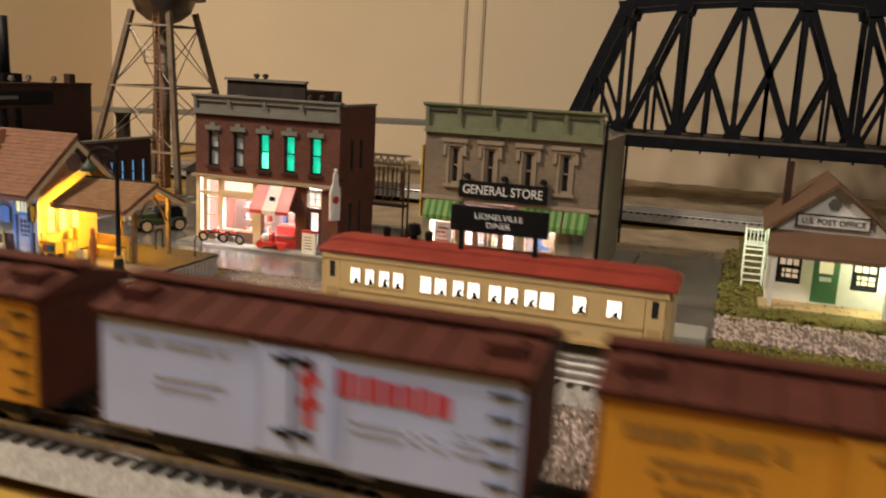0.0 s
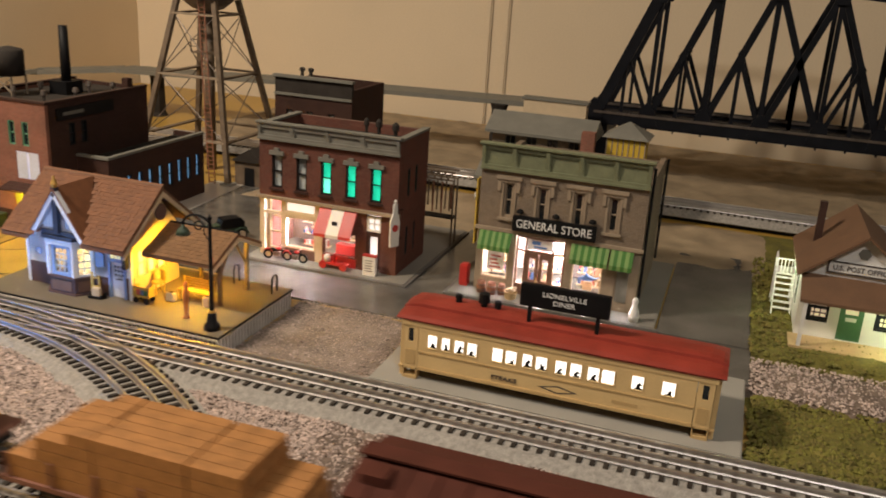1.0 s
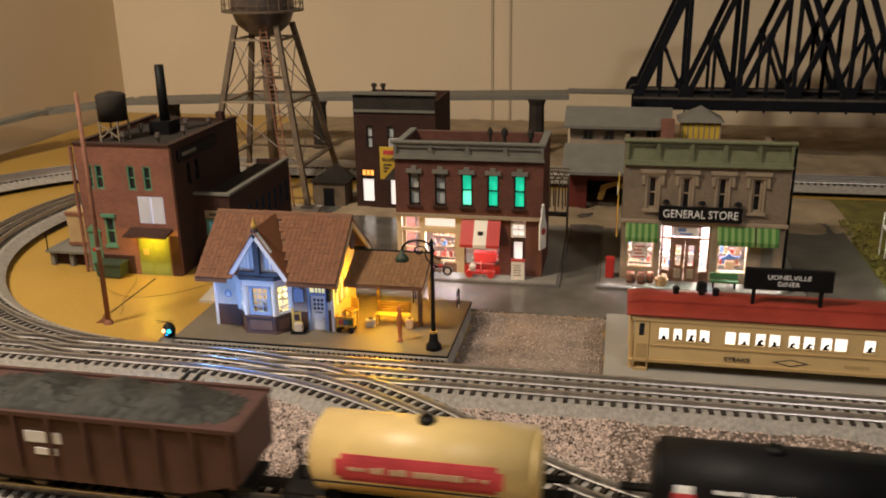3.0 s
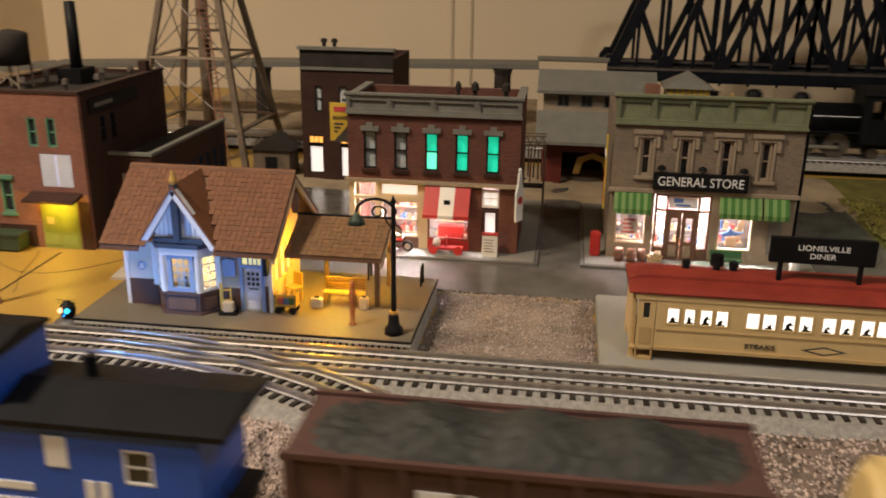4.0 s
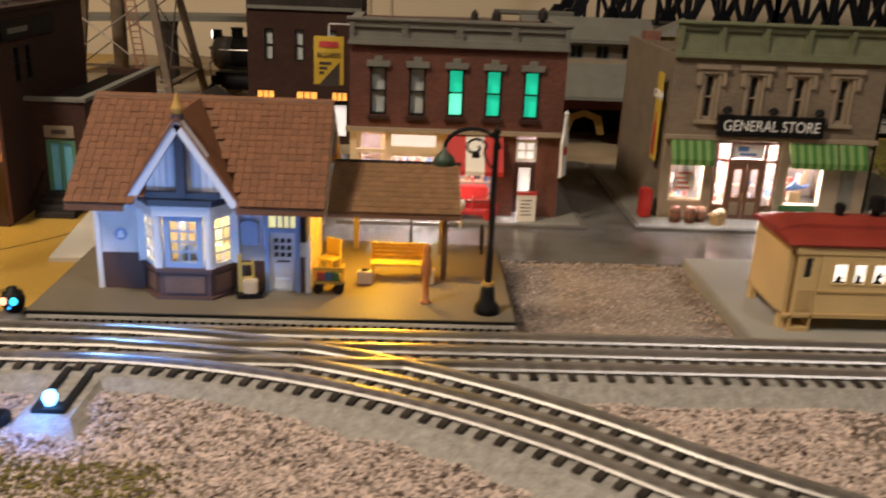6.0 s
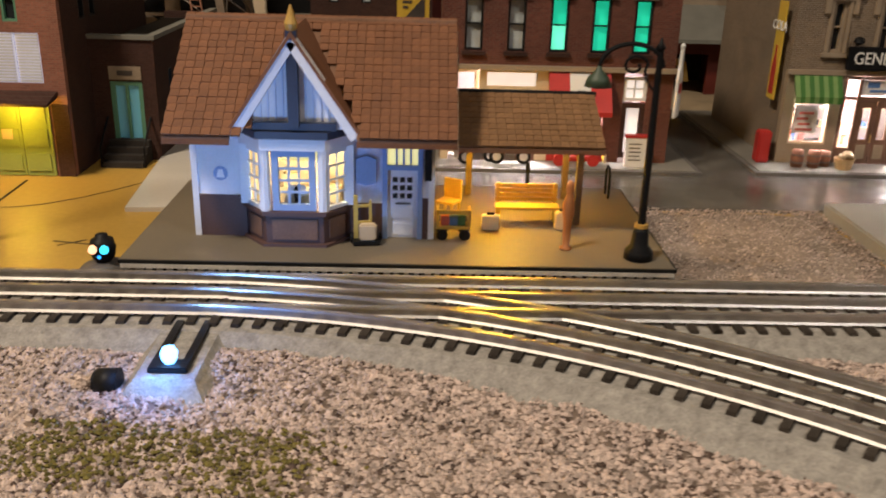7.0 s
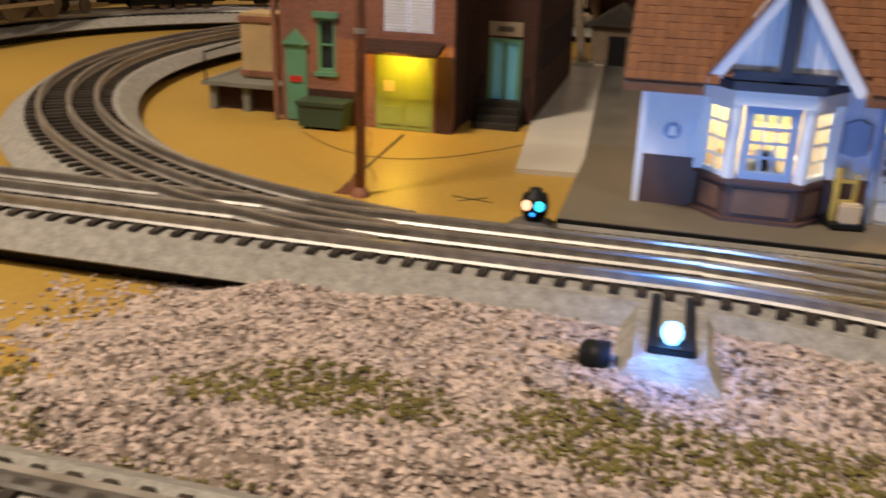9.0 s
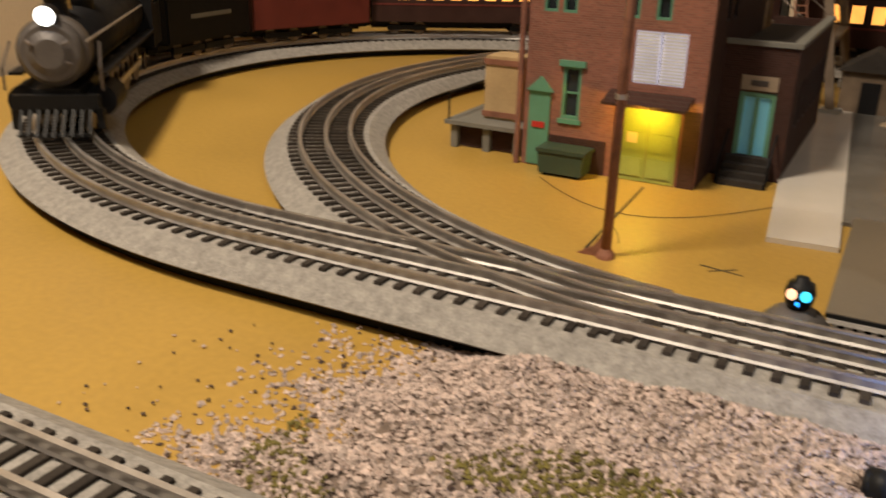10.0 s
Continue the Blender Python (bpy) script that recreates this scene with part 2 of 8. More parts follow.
M = dict(
    wall=mat("wall_paint", (0.78, 0.655, 0.475), 0.85, var=0.06, grain=300, broad=2.5, bump=0.1),
    # for unseen walls only, dark so that little light bounces back
    wall_unseen=mat("unseen_dark_wall", (0.10, 0.065, 0.04), 0.6, var=0.2, grain=200, broad=12),
    ceiling=mat("ceiling_paint", (0.36, 0.34, 0.31), 0.9, var=0.05, grain=300, broad=3),
    floor=mat("carpet", (0.16, 0.13, 0.1), 0.95, var=0.2, grain=800, broad=5),
    table=mat("painted_plywood", (0.43, 0.265, 0.055), 0.42, var=0.12, grain=260, broad=7, bump=0.12),
    skirt=mat("table_skirt", (0.05, 0.04, 0.035), 0.9),
    road=mat("street_card", (0.115, 0.108, 0.097), 0.17, var=0.3, grain=1100, broad=22, bump=0.14),
    concrete=mat("concrete", (0.30, 0.285, 0.25), 0.8, var=0.14, grain=1300, broad=18),
    walk_slab=mat("sidewalk", (0.19, 0.178, 0.155), 0.7, var=0.18, grain=1300, broad=18),
    kerb=mat("kerb", (0.12, 0.11, 0.10), 0.8),
    slab=mat("white_slab", (0.60, 0.56, 0.50), 0.22, var=0.07, grain=700, broad=15, bump=0.1),
    platform=mat("platform_top", (0.145, 0.12, 0.085), 0.6, var=0.13, grain=900, broad=20),
    plat_trim=mat("platform_trim", (0.50, 0.47, 0.43), 0.6),
    roadbed=mat("grey_roadbed", (0.30, 0.28, 0.25), 0.85, var=0.32, grain=900, broad=240, bump=1.0),
    tie=mat("tie", (0.035, 0.028, 0.022), 0.7, var=0.3, piece=0.3),
    rail=mat("rail_steel", (0.70, 0.67, 0.64), 0.45, 1.0, var=0.12, bump=0.05),
    plastic=mat("black_plastic", (0.011, 0.011, 0.011), 0.5),
    gravel=mat("gravel", (0.165, 0.122, 0.095), 0.9, var=0.45, grain=420, broad=60, bump=0.9),
    fine_gravel=mat("fine_gravel", (0.235, 0.185, 0.145), 0.9, var=0.35, grain=520, broad=40, bump=0.9),
    stone_a=mat("ballast_pink", (0.56, 0.445, 0.385), 0.85, var=0.3, grain=700, broad=170),
    stone_b=mat("ballast_grey", (0.36, 0.29, 0.25), 0.85, var=0.35, grain=700, broad=170),
    stone_c=mat("ballast_dark", (0.085, 0.055, 0.042), 0.85, var=0.35, grain=700, broad=170),
    moss=mat("moss", (0.15, 0.125, 0.03), 0.95, var=0.4, grain=500, broad=90),
    grass=mat("static_grass", (0.13, 0.115, 0.02), 0.95, var=0.45, grain=420, broad=45, bump=1.0),
    grass_blade=mat("grass_blade", (0.15, 0.14, 0.025), 0.9, var=0.4, grain=420, broad=60),
    brick_red=brick_mat("red_brick", (0.15, 0.05, 0.034), (0.15, 0.09, 0.07)),
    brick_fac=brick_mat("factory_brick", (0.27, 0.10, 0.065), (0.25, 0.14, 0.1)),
    # naturally dark brick, and factory brick with its shade put into the colour
    brick_dark_shaded=brick_mat("dark_shaded_brick", (0.055, 0.024, 0.018), (0.06, 0.038, 0.03)),
    brick_tan=brick_mat("tan_brick", (0.20, 0.145, 0.095), (0.28, 0.23, 0.18)),
    stone_trim=mat("stone_trim", (0.30, 0.235, 0.165), 0.75, var=0.12),
    grey_trim=mat("grey_trim", (0.17, 0.165, 0.14), 0.7, var=0.15),
    green_trim=mat("green_cornice", (0.17, 0.185, 0.105), 0.7, var=0.18, broad=90),
    roof_dark=mat("tar_roof", (0.035, 0.03, 0.026), 0.8, var=0.3),
    cream=mat("cream_wood", (0.62, 0.50, 0.34), 0.55, var=0.08),
    white=mat("white_paint", (0.72, 0.71, 0.68), 0.5, var=0.05),
    offwhite=mat("lit_plaster", (0.46, 0.41, 0.40), 0.7, var=0.05),
    # station paint is white; the switch lamp's blue is put into its colour
    station=mat("blue_lit_clapboard", (0.60, 0.68, 0.86), 0.55, var=0.08),
    station_blue=mat("blue_trim", (0.25, 0.36, 0.62), 0.5, var=0.1),
    station_white=mat("blue_lit_white_trim", (0.80, 0.83, 0.90), 0.5, var=0.06),
    wainscot=mat("brown_wainscot", (0.095, 0.05, 0.042), 0.6, var=0.15),
    panel=mat("brown_panel", (0.16, 0.085, 0.055), 0.6),
    navy=mat("navy_paint", (0.025, 0.035, 0.07), 0.5),
    shingle=mat("brown_shingle", (0.18, 0.072, 0.03), 0.75, var=0.2, piece=0.14, broad=110),
    shingle_c=mat("canopy_shingle", (0.22, 0.115, 0.05), 0.75, var=0.2, piece=0.12, broad=110),
    roof_under=mat("roof_board", (0.18, 0.09, 0.05), 0.8),
    roof_po=mat("felt_roof", (0.14, 0.075, 0.04), 0.85, var=0.15),
    diner=mat("diner_yellow", (0.66, 0.47, 0.22), 0.45, var=0.07, broad=40),
    diner_dark=mat("diner_panel", (0.50, 0.34, 0.15), 0.5, var=0.1),
    diner_roof=mat("diner_red_roof", (0.25, 0.03, 0.017), 0.55, var=0.25, broad=45),
    black=mat("black_paint", (0.007, 0.007, 0.008), 0.55, var=0.2),
    iron=mat("bridge_black", (0.007, 0.008, 0.012), 0.5, var=0.25),
    rust=mat("weathered_steel", (0.15, 0.11, 0.075), 0.6, 0.2, var=0.35, broad=80),
    tank_steel=mat("tank_steel", (0.20, 0.17, 0.15), 0.4, 0.7, var=0.35, broad=60),
    red=mat("red_paint", (0.45, 0.03, 0.025), 0.4, var=0.12),
    bin_green=mat("bin_green", (0.035, 0.06, 0.035), 0.5, var=0.2),
    green=mat("green_paint", (0.06, 0.17, 0.075), 0.5, var=0.12),
    green_door=mat("green_door", (0.10, 0.26, 0.17), 0.5, var=0.1),
    olive_door=mat("olive_door", (0.27, 0.33, 0.09), 0.5, var=0.1),
    awn_green=mat("awning_green", (0.045, 0.15, 0.025), 0.75, var=0.15),
    awn_light=mat("awning_light", (0.17, 0.29, 0.09), 0.75, var=0.1),
    pole=mat("pole_wood", (0.25, 0.105, 0.06), 0.7, var=0.3, broad=120),
    wood=mat("bench_yellow", (0.52, 0.38, 0.09), 0.5, var=0.1),
    crate=mat("crate_wood", (0.48, 0.34, 0.17), 0.7, var=0.15),
    orange_car=mat("reefer_orange", (0.66, 0.30, 0.03), 0.5, var=0.07, broad=30),
    white_car=mat("reefer_white", (0.50, 0.58, 0.86), 0.5, var=0.05, broad=30),
    car_roof=mat("boxcar_brown", (0.075, 0.022, 0.014), 0.7, var=0.2),
    lumber=mat("lumber", (0.33, 0.15, 0.045), 0.7, var=0.25, broad=120),
    gondola=mat("gondola_brown", (0.17, 0.07, 0.045), 0.65, var=0.25),
    hopper=mat("hopper_brown", (0.085, 0.04, 0.032), 0.65, var=0.25),
    coal=mat("coal", (0.03, 0.03, 0.025), 0.7, var=0.5, grain=700),
    cream_tank=mat("tank_cream", (0.72, 0.53, 0.22), 0.4, var=0.06),
    caboose=mat("caboose_blue", (0.01, 0.085, 0.5), 0.45, var=0.1),
    maroon=mat("maroon_car", (0.13, 0.022, 0.016), 0.5, var=0.15),
    coach=mat("coach_dark", (0.045, 0.022, 0.018), 0.45, var=0.2),
    smokebox=mat("smokebox_grey", (0.12, 0.108, 0.1), 0.5, 0.2, var=0.2),
    brass=mat("ochre", (0.5, 0.3, 0.07), 0.5),
    figure=mat("orange_figure", (0.42, 0.16, 0.05), 0.6, var=0.2),
    ink=mat("dark_ink", (0.06, 0.05, 0.045), 0.6),
    ink_soft=mat("brown_ink", (0.30, 0.15, 0.03), 0.6),
    ink_grey=mat("grey_ink", (0.36, 0.37, 0.43), 0.6),
    ink_red=mat("red_ink", (0.5, 0.05, 0.06), 0.6),
    letter=mat("white_lettering", (0.8, 0.8, 0.78), 0.6, var=0.03),
    yellow_sign=mat("yellow_sign", (0.62, 0.42, 0.05), 0.5, var=0.08),
    blind=mat("grey_blind", (0.48, 0.52, 0.52), 0.6, var=0.2),
    dark_glass=mat("dark_glass", (0.02, 0.025, 0.03), 0.12, var=0.2, bump=0),
    wire=mat("wire_black", (0.03, 0.025, 0.02), 0.6),
    hill=mat("plaster_ground", (0.30, 0.23, 0.145), 0.9, var=0.3, broad=25),
    goods_a=mat("goods_red", (0.5, 0.12, 0.10), 0.5),
    goods_b=mat("goods_blue", (0.10, 0.2, 0.45), 0.5),
    goods_c=mat("goods_tan", (0.55, 0.40, 0.25), 0.6),
    green_glow=glow("green_lit_blind", (0.02, 1.0, 0.55), 0.55),
    green_hot=glow("green_lamp_blind", (0.15, 1.0, 0.6), 1.3),
    white_glow=glow("white_lit_window", (1.0, 0.93, 0.82), 1.6),
    soft_glow=glow("soft_lit_window", (1.0, 0.86, 0.80), 0.9),
    yellow_glow=glow("yellow_lit_window", (1.0, 0.86, 0.36), 0.9),
    blue_glow=glow("blue_lit_window", (0.25, 0.55, 1.0), 0.38),
    post_glow=glow("warm_post_window", (1.0, 0.72, 0.5), 0.35),
    teal_glow=glow("dim_teal_pane", (0.2, 0.6, 1.0), 0.02),
    orange_glow=glow("orange_lit_window", (1.0, 0.42, 0.08), 1.6),
    shutter_glow=glow("pale_shutter", (0.66, 0.66, 0.80), 0.42),
    led_blue=glow("blue_led", (0.02, 0.3, 1.0), 3.0),
    led_cyan=glow("cyan_led", (0.05, 0.65, 1.0), 2.0),
    led_white=glow("blue_white_led", (0.14, 0.44, 1.0), 8.0),
    led_warm=glow("warm_led", (1.0, 0.5, 0.3), 2.2),
    led_red=glow("red_led", (1.0, 0.05, 0.05), 6.0),
    led_green=glow("green_led", (0.05, 1.0, 0.3), 3.0),
    head_lamp=glow("headlight", (1.0, 0.96, 0.9), 6.0),
)
glass = bpy.data.materials.new("window_glass")
glass.use_nodes = True
gp = glass.node_tree.nodes["Principled BSDF"]
gp.inputs["Transmission Weight"].default_value, gp.inputs["Roughness"].default_value, gp.inputs["IOR"].default_value = 1.0, 0.03, 1.1
M["glass"] = glass
# dull blacks give little gloss
for key in ("iron", "black", "plastic", "roof_dark", "car_roof", "coach", "brick_dark_shaded", "brick_red", "tie"):
    M[key].node_tree.nodes["Principled BSDF"].inputs["Specular IOR Level"].default_value = 0.18


# ---- mesh helpers (centimetres) ----
def box(bm, x0, x1, y0, y1, z0, z1):
    v = [bm.verts.new(p) for p in ((x0, y0, z0), (x1, y0, z0), (x1, y1, z0), (x0, y1, z0), (x0, y0, z1), (x1, y0, z1), (x1, y1, z1), (x0, y1, z1))]
    for f in ((3, 2, 1, 0), (4, 5, 6, 7), (0, 1, 5, 4), (1, 2, 6, 5), (2, 3, 7, 6), (3, 0, 4, 7)):
        bm.faces.new([v[i] for i in f])
    return bm


def B(*boxes):
    bm = bmesh.new()
    for b in boxes:
        box(bm, *b)
    return bm


def soft_box(*b, r=0.08):
    bm = B(b)
    bmesh.ops.bevel(bm, geom=bm.edges[:], offset=r, segments=2, affect="EDGES")
    return bm


def tube(bm, p0, p1, r0, r1=None, seg=12):
    p0, p1 = Vector(p0), Vector(p1)
    r1 = r0 if r1 is None else r1
    q = (p1 - p0).to_track_quat("Z", "Y")
    ring = [[bm.verts.new(p + q @ Vector((r * math.cos(a), r * math.sin(a), 0))) for a in [2 * math.pi * i / seg for i in range(seg)]] for p, r in ((p0, r0), (p1, r1))]
    for i in range(seg):
        j = (i + 1) % seg
        bm.faces.new((ring[0][i], ring[0][j], ring[1][j], ring[1][i]))
    bm.faces.new(ring[0][::-1])
    bm.faces.new(ring[1])
    return bm


def T(*tubes, seg=12):
    bm = bmesh.new()
    for t in tubes:
        tube(bm, *t, seg=seg)
    return bm


def pipe(points, r, seg=8):
    """A bent round bar through the points."""
    bm, rings = bmesh.new(), []
    for i, p in enumerate(points):
        d = Vector(points[min(i + 1, len(points) - 1)]) - Vector(points[max(i - 1, 0)])
        side = d.cross(Vector((0, 1, 0)))
        side = (side if side.length > 1e-4 * d.length + 1e-9 else d.cross(Vector((1, 0, 0)))).normalized()
        up = side.cross(d.normalized())
        rings.append([bm.verts.new(Vector(p) + side * (r * math.cos(a)) + up * (r * math.sin(a))) for a in [2 * math.pi * k / seg for k in range(seg)]])
    for a, b in zip(rings, rings[1:]):
        for k in range(seg):
            bm.faces.new((a[k], a[(k + 1) % seg], b[(k + 1) % seg], b[k]))
    bm.faces.new(rings[0][::-1])
    bm.faces.new(rings[-1])
    return bm


def beam(bm, p0, p1, w, h=None):
    """A square bar from p0 to p1."""
    p0, p1 = Vector(p0), Vector(p1)
    h = w if h is None else h
    d = (p1 - p0).normalized()
    side = d.cross(Vector((0, 1, 0)))
    side = (side if side.length > 0.05 else d.cross(Vector((1, 0, 0)))).normalized()
    up = side.cross(d)
    vs = [[bm.verts.new(p + side * (a * w / 2) + up * (b * h / 2)) for a, b in ((-1, -1), (1, -1), (1, 1), (-1, 1))] for p in (p0, p1)]
    for i in range(4):
        j = (i + 1) % 4
        bm.faces.new((vs[0][i], vs[0][j], vs[1][j], vs[1][i]))
    bm.faces.new(vs[0][::-1])
    bm.faces.new(vs[1])
    return bm


def prism(pts, axis, a, b, bm=None):
    """A flat outline pushed along an axis from a to b."""
    bm = bm or bmesh.new()
    def at(p, c):
        return (c, p[0], p[1]) if axis == "x" else (p[0], c, p[1]) if axis == "y" else (p[0], p[1], c)
    r0, r1 = [bm.verts.new(at(p, a)) for p in pts], [bm.verts.new(at(p, b)) for p in pts]
    for i in range(len(pts)):
        j = (i + 1) % len(pts)
        bm.faces.new((r0[i], r0[j], r1[j], r1[i]))
    bm.faces.new(r0[::-1])
    bm.faces.new(r1)
    return bm


def turned(profile, seg=20, at=(0, 0, 0), bm=None):
    """A turned body from (radius, height) pairs."""
    bm = bm or bmesh.new()
    rings = [[bm.verts.new((at[0] + r * math.cos(2 * math.pi * i / seg), at[1] + r * math.sin(2 * math.pi * i / seg), at[2] + z)) for i in range(seg)] for r, z in profile]
    for a, b in zip(rings, rings[1:]):
        for i in range(seg):
            j = (i + 1) % seg
            bm.faces.new((a[i], a[j], b[j], b[i]))
    bm.faces.new(rings[0][::-1])
    bm.faces.new(rings[-1])
    return bm


def part(name, bm, material, parent=None, label="", smooth=False):
    bmesh.ops.recalc_face_normals(bm, faces=bm.faces[:])
    bmesh.ops.scale(bm, vec=(CM, CM, CM), verts=bm.verts[:])
    me = bpy.data.meshes.new(name)
    if smooth:
        for f in bm.faces:
            f.smooth = len(f.verts) == 4
    bm.to_mesh(me)
    bm.free()
    me.materials.append(M[material])
    ob = new(name, me)
    ob.visible_shadow = material != "glass"
    if parent:
        ob.parent = parent
    return tagged(ob, label)


def pieces(name, boxes, material, parent=None, label=""):
    """One part for each box."""
    for b in boxes:
        part(name, B(b), material, parent, label)


def thing(name, label, category, at=(0, 0, 0), turn=0, group="", kind=""):
    ob = new(name)
    ob.empty_display_size = 0.01
    ob.matrix_basis = pose(at[0] * CM, at[1] * CM, at[2] * CM, 0, 0, turn)
    return tagged(ob, label, category, group, kind)


def lone(name, bm, material, label, category, kind="", smooth=False):
    return tagged(part(name, bm, material, smooth=smooth), label, category, "", kind)


def pierced(a0, a1, b0, b1, lo, hi, holes, put):
    """One connected wall slab from lo to hi, with openings through it."""
    bm = bmesh.new()
    us = sorted({a0, a1, *[v for h in holes for v in h[:2] if a0 < v < a1]})
    ws = sorted({b0, b1, *[v for h in holes for v in h[2:4] if b0 < v < b1]})
    def solid(i, j):
        if not (0 <= i < len(us) - 1 and 0 <= j < len(ws) - 1):
            return False
        u, w = (us[i] + us[i + 1]) / 2, (ws[j] + ws[j + 1]) / 2
        return not any(h[0] < u < h[1] and h[2] < w < h[3] for h in holes)
    made = {}
    def vert(i, j, d):
        if (i, j, d) not in made:
            made[i, j, d] = bm.verts.new(put(us[i], hi if d else lo, ws[j]))
        return made[i, j, d]
    for i in range(len(us) - 1):
        for j in range(len(ws) - 1):
            if not solid(i, j):
                continue
            for d in (0, 1):
                bm.faces.new([vert(*p, d) for p in ((i, j), (i + 1, j), (i + 1, j + 1), (i, j + 1))])
            for di, dj, p, q in ((-1, 0, (i, j), (i, j + 1)), (1, 0, (i + 1, j), (i + 1, j + 1)), (0, -1, (i, j), (i + 1, j)), (0, 1, (i, j + 1), (i + 1, j + 1))):
                if not solid(i + di, j + dj):
                    bm.faces.new((vert(*p, 0), vert(*q, 0), vert(*q, 1), vert(*p, 1)))
    return bm


def wall_y(x0, x1, z0, z1, y, th, holes=()):
    return pierced(x0, x1, z0, z1, y, y + th, list(holes), lambda u, d, w: (u, d, w))


def wall_x(y0, y1, z0, z1, x, th, holes=()):
    return pierced(y0, y1, z0, z1, x, x + th, list(holes), lambda u, d, w: (d, u, w))


def text(name, words, size, at, material, parent=None, rot=(90, 0, 0), label="", width=None):
    """Raised lettering, centred on its place."""
    cu = bpy.data.curves.new(name, "FONT")
    cu.body, cu.size, cu.extrude, cu.align_x, cu.align_y = words, size * CM, 0.03 * CM, "CENTER", "CENTER"
    ob = bpy.data.objects.new(name, cu)
    scene.collection.objects.link(ob)
    bpy.context.view_layer.update()
    me = bpy.data.meshes.new_from_object(ob.evaluated_get(bpy.context.evaluated_depsgraph_get()))
    bpy.data.objects.remove(ob)
    if width:
        k = width * CM / max(1e-6, max(v.co.x for v in me.vertices) - min(v.co.x for v in me.vertices))
        for v in me.vertices:
            v.co.x *= k
    me.transform(pose(at[0] * CM, at[1] * CM, at[2] * CM, *rot))
    me.materials.clear()
    me.materials.append(M[material])
    made = new(name, me)
    made.parent = parent
    return tagged(made, label)


# ---- the room and the table ----
def setting():
    def st(name, bm, m, label):
        return tagged(part(name, bm, m), label, "", "", "structure")
    st("wall_north", B((-150, 210, 187, 192, -80, 150)), "wall", "plain tan painted wall behind the layout")
    for i, x in enumerate((-59.6, -55.6)):
        st("trim" if i == 0 else "trim.001", soft_box(x - 0.9, x + 0.9, 186.2, 187, -80, 150, r=0.3), "wall", "tan painted upright wall batten")
    st("wall_west", B((-155, -150, 66, 192, -80, 150)), "wall", "plain tan painted side wall")
    st("wall_return", B((-260, -155, 66, 71, -80, 150)), "wall", "plain tan painted wall return")
    # added walls out of view, dark to soak up bounced light
    st("wall_far_west", B((-265, -260, -160, 71, -80, 150)), "wall_unseen", "unseen closing wall, kept dark to cut fill light")
    st("wall_east", B((210, 215, -160, 192, -80, 150)), "wall_unseen", "unseen closing wall, kept dark to cut fill light")
    st("wall_south", B((-265, 215, -165, -160, -80, 150)), "wall_unseen", "unseen closing wall, kept dark to cut fill light")
    # ceiling is out of view; its grey weakens the bounce
    st("ceiling", B((-265, 215, -165, 192, 150, 154)), "ceiling", "plain unseen ceiling, greyed to cut bounced light")
    st("floor", B((-265, 215, -165, 192, -84, -80)), "floor", "dark brown carpet floor")
    # assumed discs over the main lamp and the added fill lamp
    for x, y in ((-126, 6), (45, -45)):
        cl = thing("ceiling_light", "round white ceiling disc added above an unseen lamp", "lamp", (x, y, 150), group="ceiling lights")
        part("base", turned([(17, -0.8), (17, 0)], 32), "white", cl)
    tb = thing("layout_table", "yellow ochre painted plywood table top with dark skirt", "table")
    part("tabletop", B((-148, 205, 18, 184, -1.8, 0), (-250, -148, 18, 62, -1.8, 0)), "table", tb)
    part("skirt", B((-250, 205, 18, 19, -80, -1.8)), "skirt", tb)


# ---- tracks ----
def line(p, q, step=1.0):
    n = max(1, round(math.dist(p, q) / step))
    return [(p[0] + (q[0] - p[0]) * i / n, p[1] + (q[1] - p[1]) * i / n) for i in range(n + 1)]


def arc(c, r, a0, a1, step=1.0):
    n = max(2, round(abs(radians(a1 - a0)) * r / step))
    return [(c[0] + r * math.cos(radians(a0 + (a1 - a0) * i / n)), c[1] + r * math.sin(radians(a0 + (a1 - a0) * i / n))) for i in range(n + 1)]


def along(*runs):
    pts = []
    for run in runs:
        pts += run if not pts else run[1:]
    return pts


def sweep(pts, profile, zs=None):
    """An outline (offset, height) carried along a line on the plan."""
    bm = bmesh.new()
    rows = []
    for i, p in enumerate(pts):
        a, b = pts[max(0, i - 1)], pts[min(len(pts) - 1, i + 1)]
        d = Vector((b[0] - a[0], b[1] - a[1])).normalized()
        n = Vector((-d.y, d.x))
        z = zs[i] if zs else 0
        rows.append([bm.verts.new((p[0] + n.x * o, p[1] + n.y * o, z + h)) for o, h in profile])
    m = len(profile)
    for r, s in zip(rows, rows[1:]):
        for i in range(m):
            j = (i + 1) % m
            bm.faces.new((r[i], s[i], s[j], r[j]))
    bm.faces.new(rows[0])
    bm.faces.new(rows[-1][::-1])
    return bm


def tie_mesh():
    bm = bmesh.new()
    v = [bm.verts.new(p) for p in ((-0.19, -2.62, 1.4), (0.19, -2.62, 1.4), (0.19, 2.62, 1.4), (-0.19, 2.62, 1.4), (-0.17, -2.55, 1.73), (0.17, -2.55, 1.73), (0.17, 2.55, 1.73), (-0.17, 2.55, 1.73))]
    for f in ((4, 5, 6, 7), (0, 1, 5, 4), (1, 2, 6, 5), (2, 3, 7, 6), (3, 0, 4, 7)):
        bm.faces.new([v[i] for i in f])
    return bm


TIE_DATA = None


def track(label, pts, single, z=0.0, zs=None, narrow=0, step=0.95):
    """Three-rail track with a grey moulded roadbed; single(x, y) tells which ties are built one by one; narrow: the side on which the roadbed is cut short."""
    global TIE_DATA
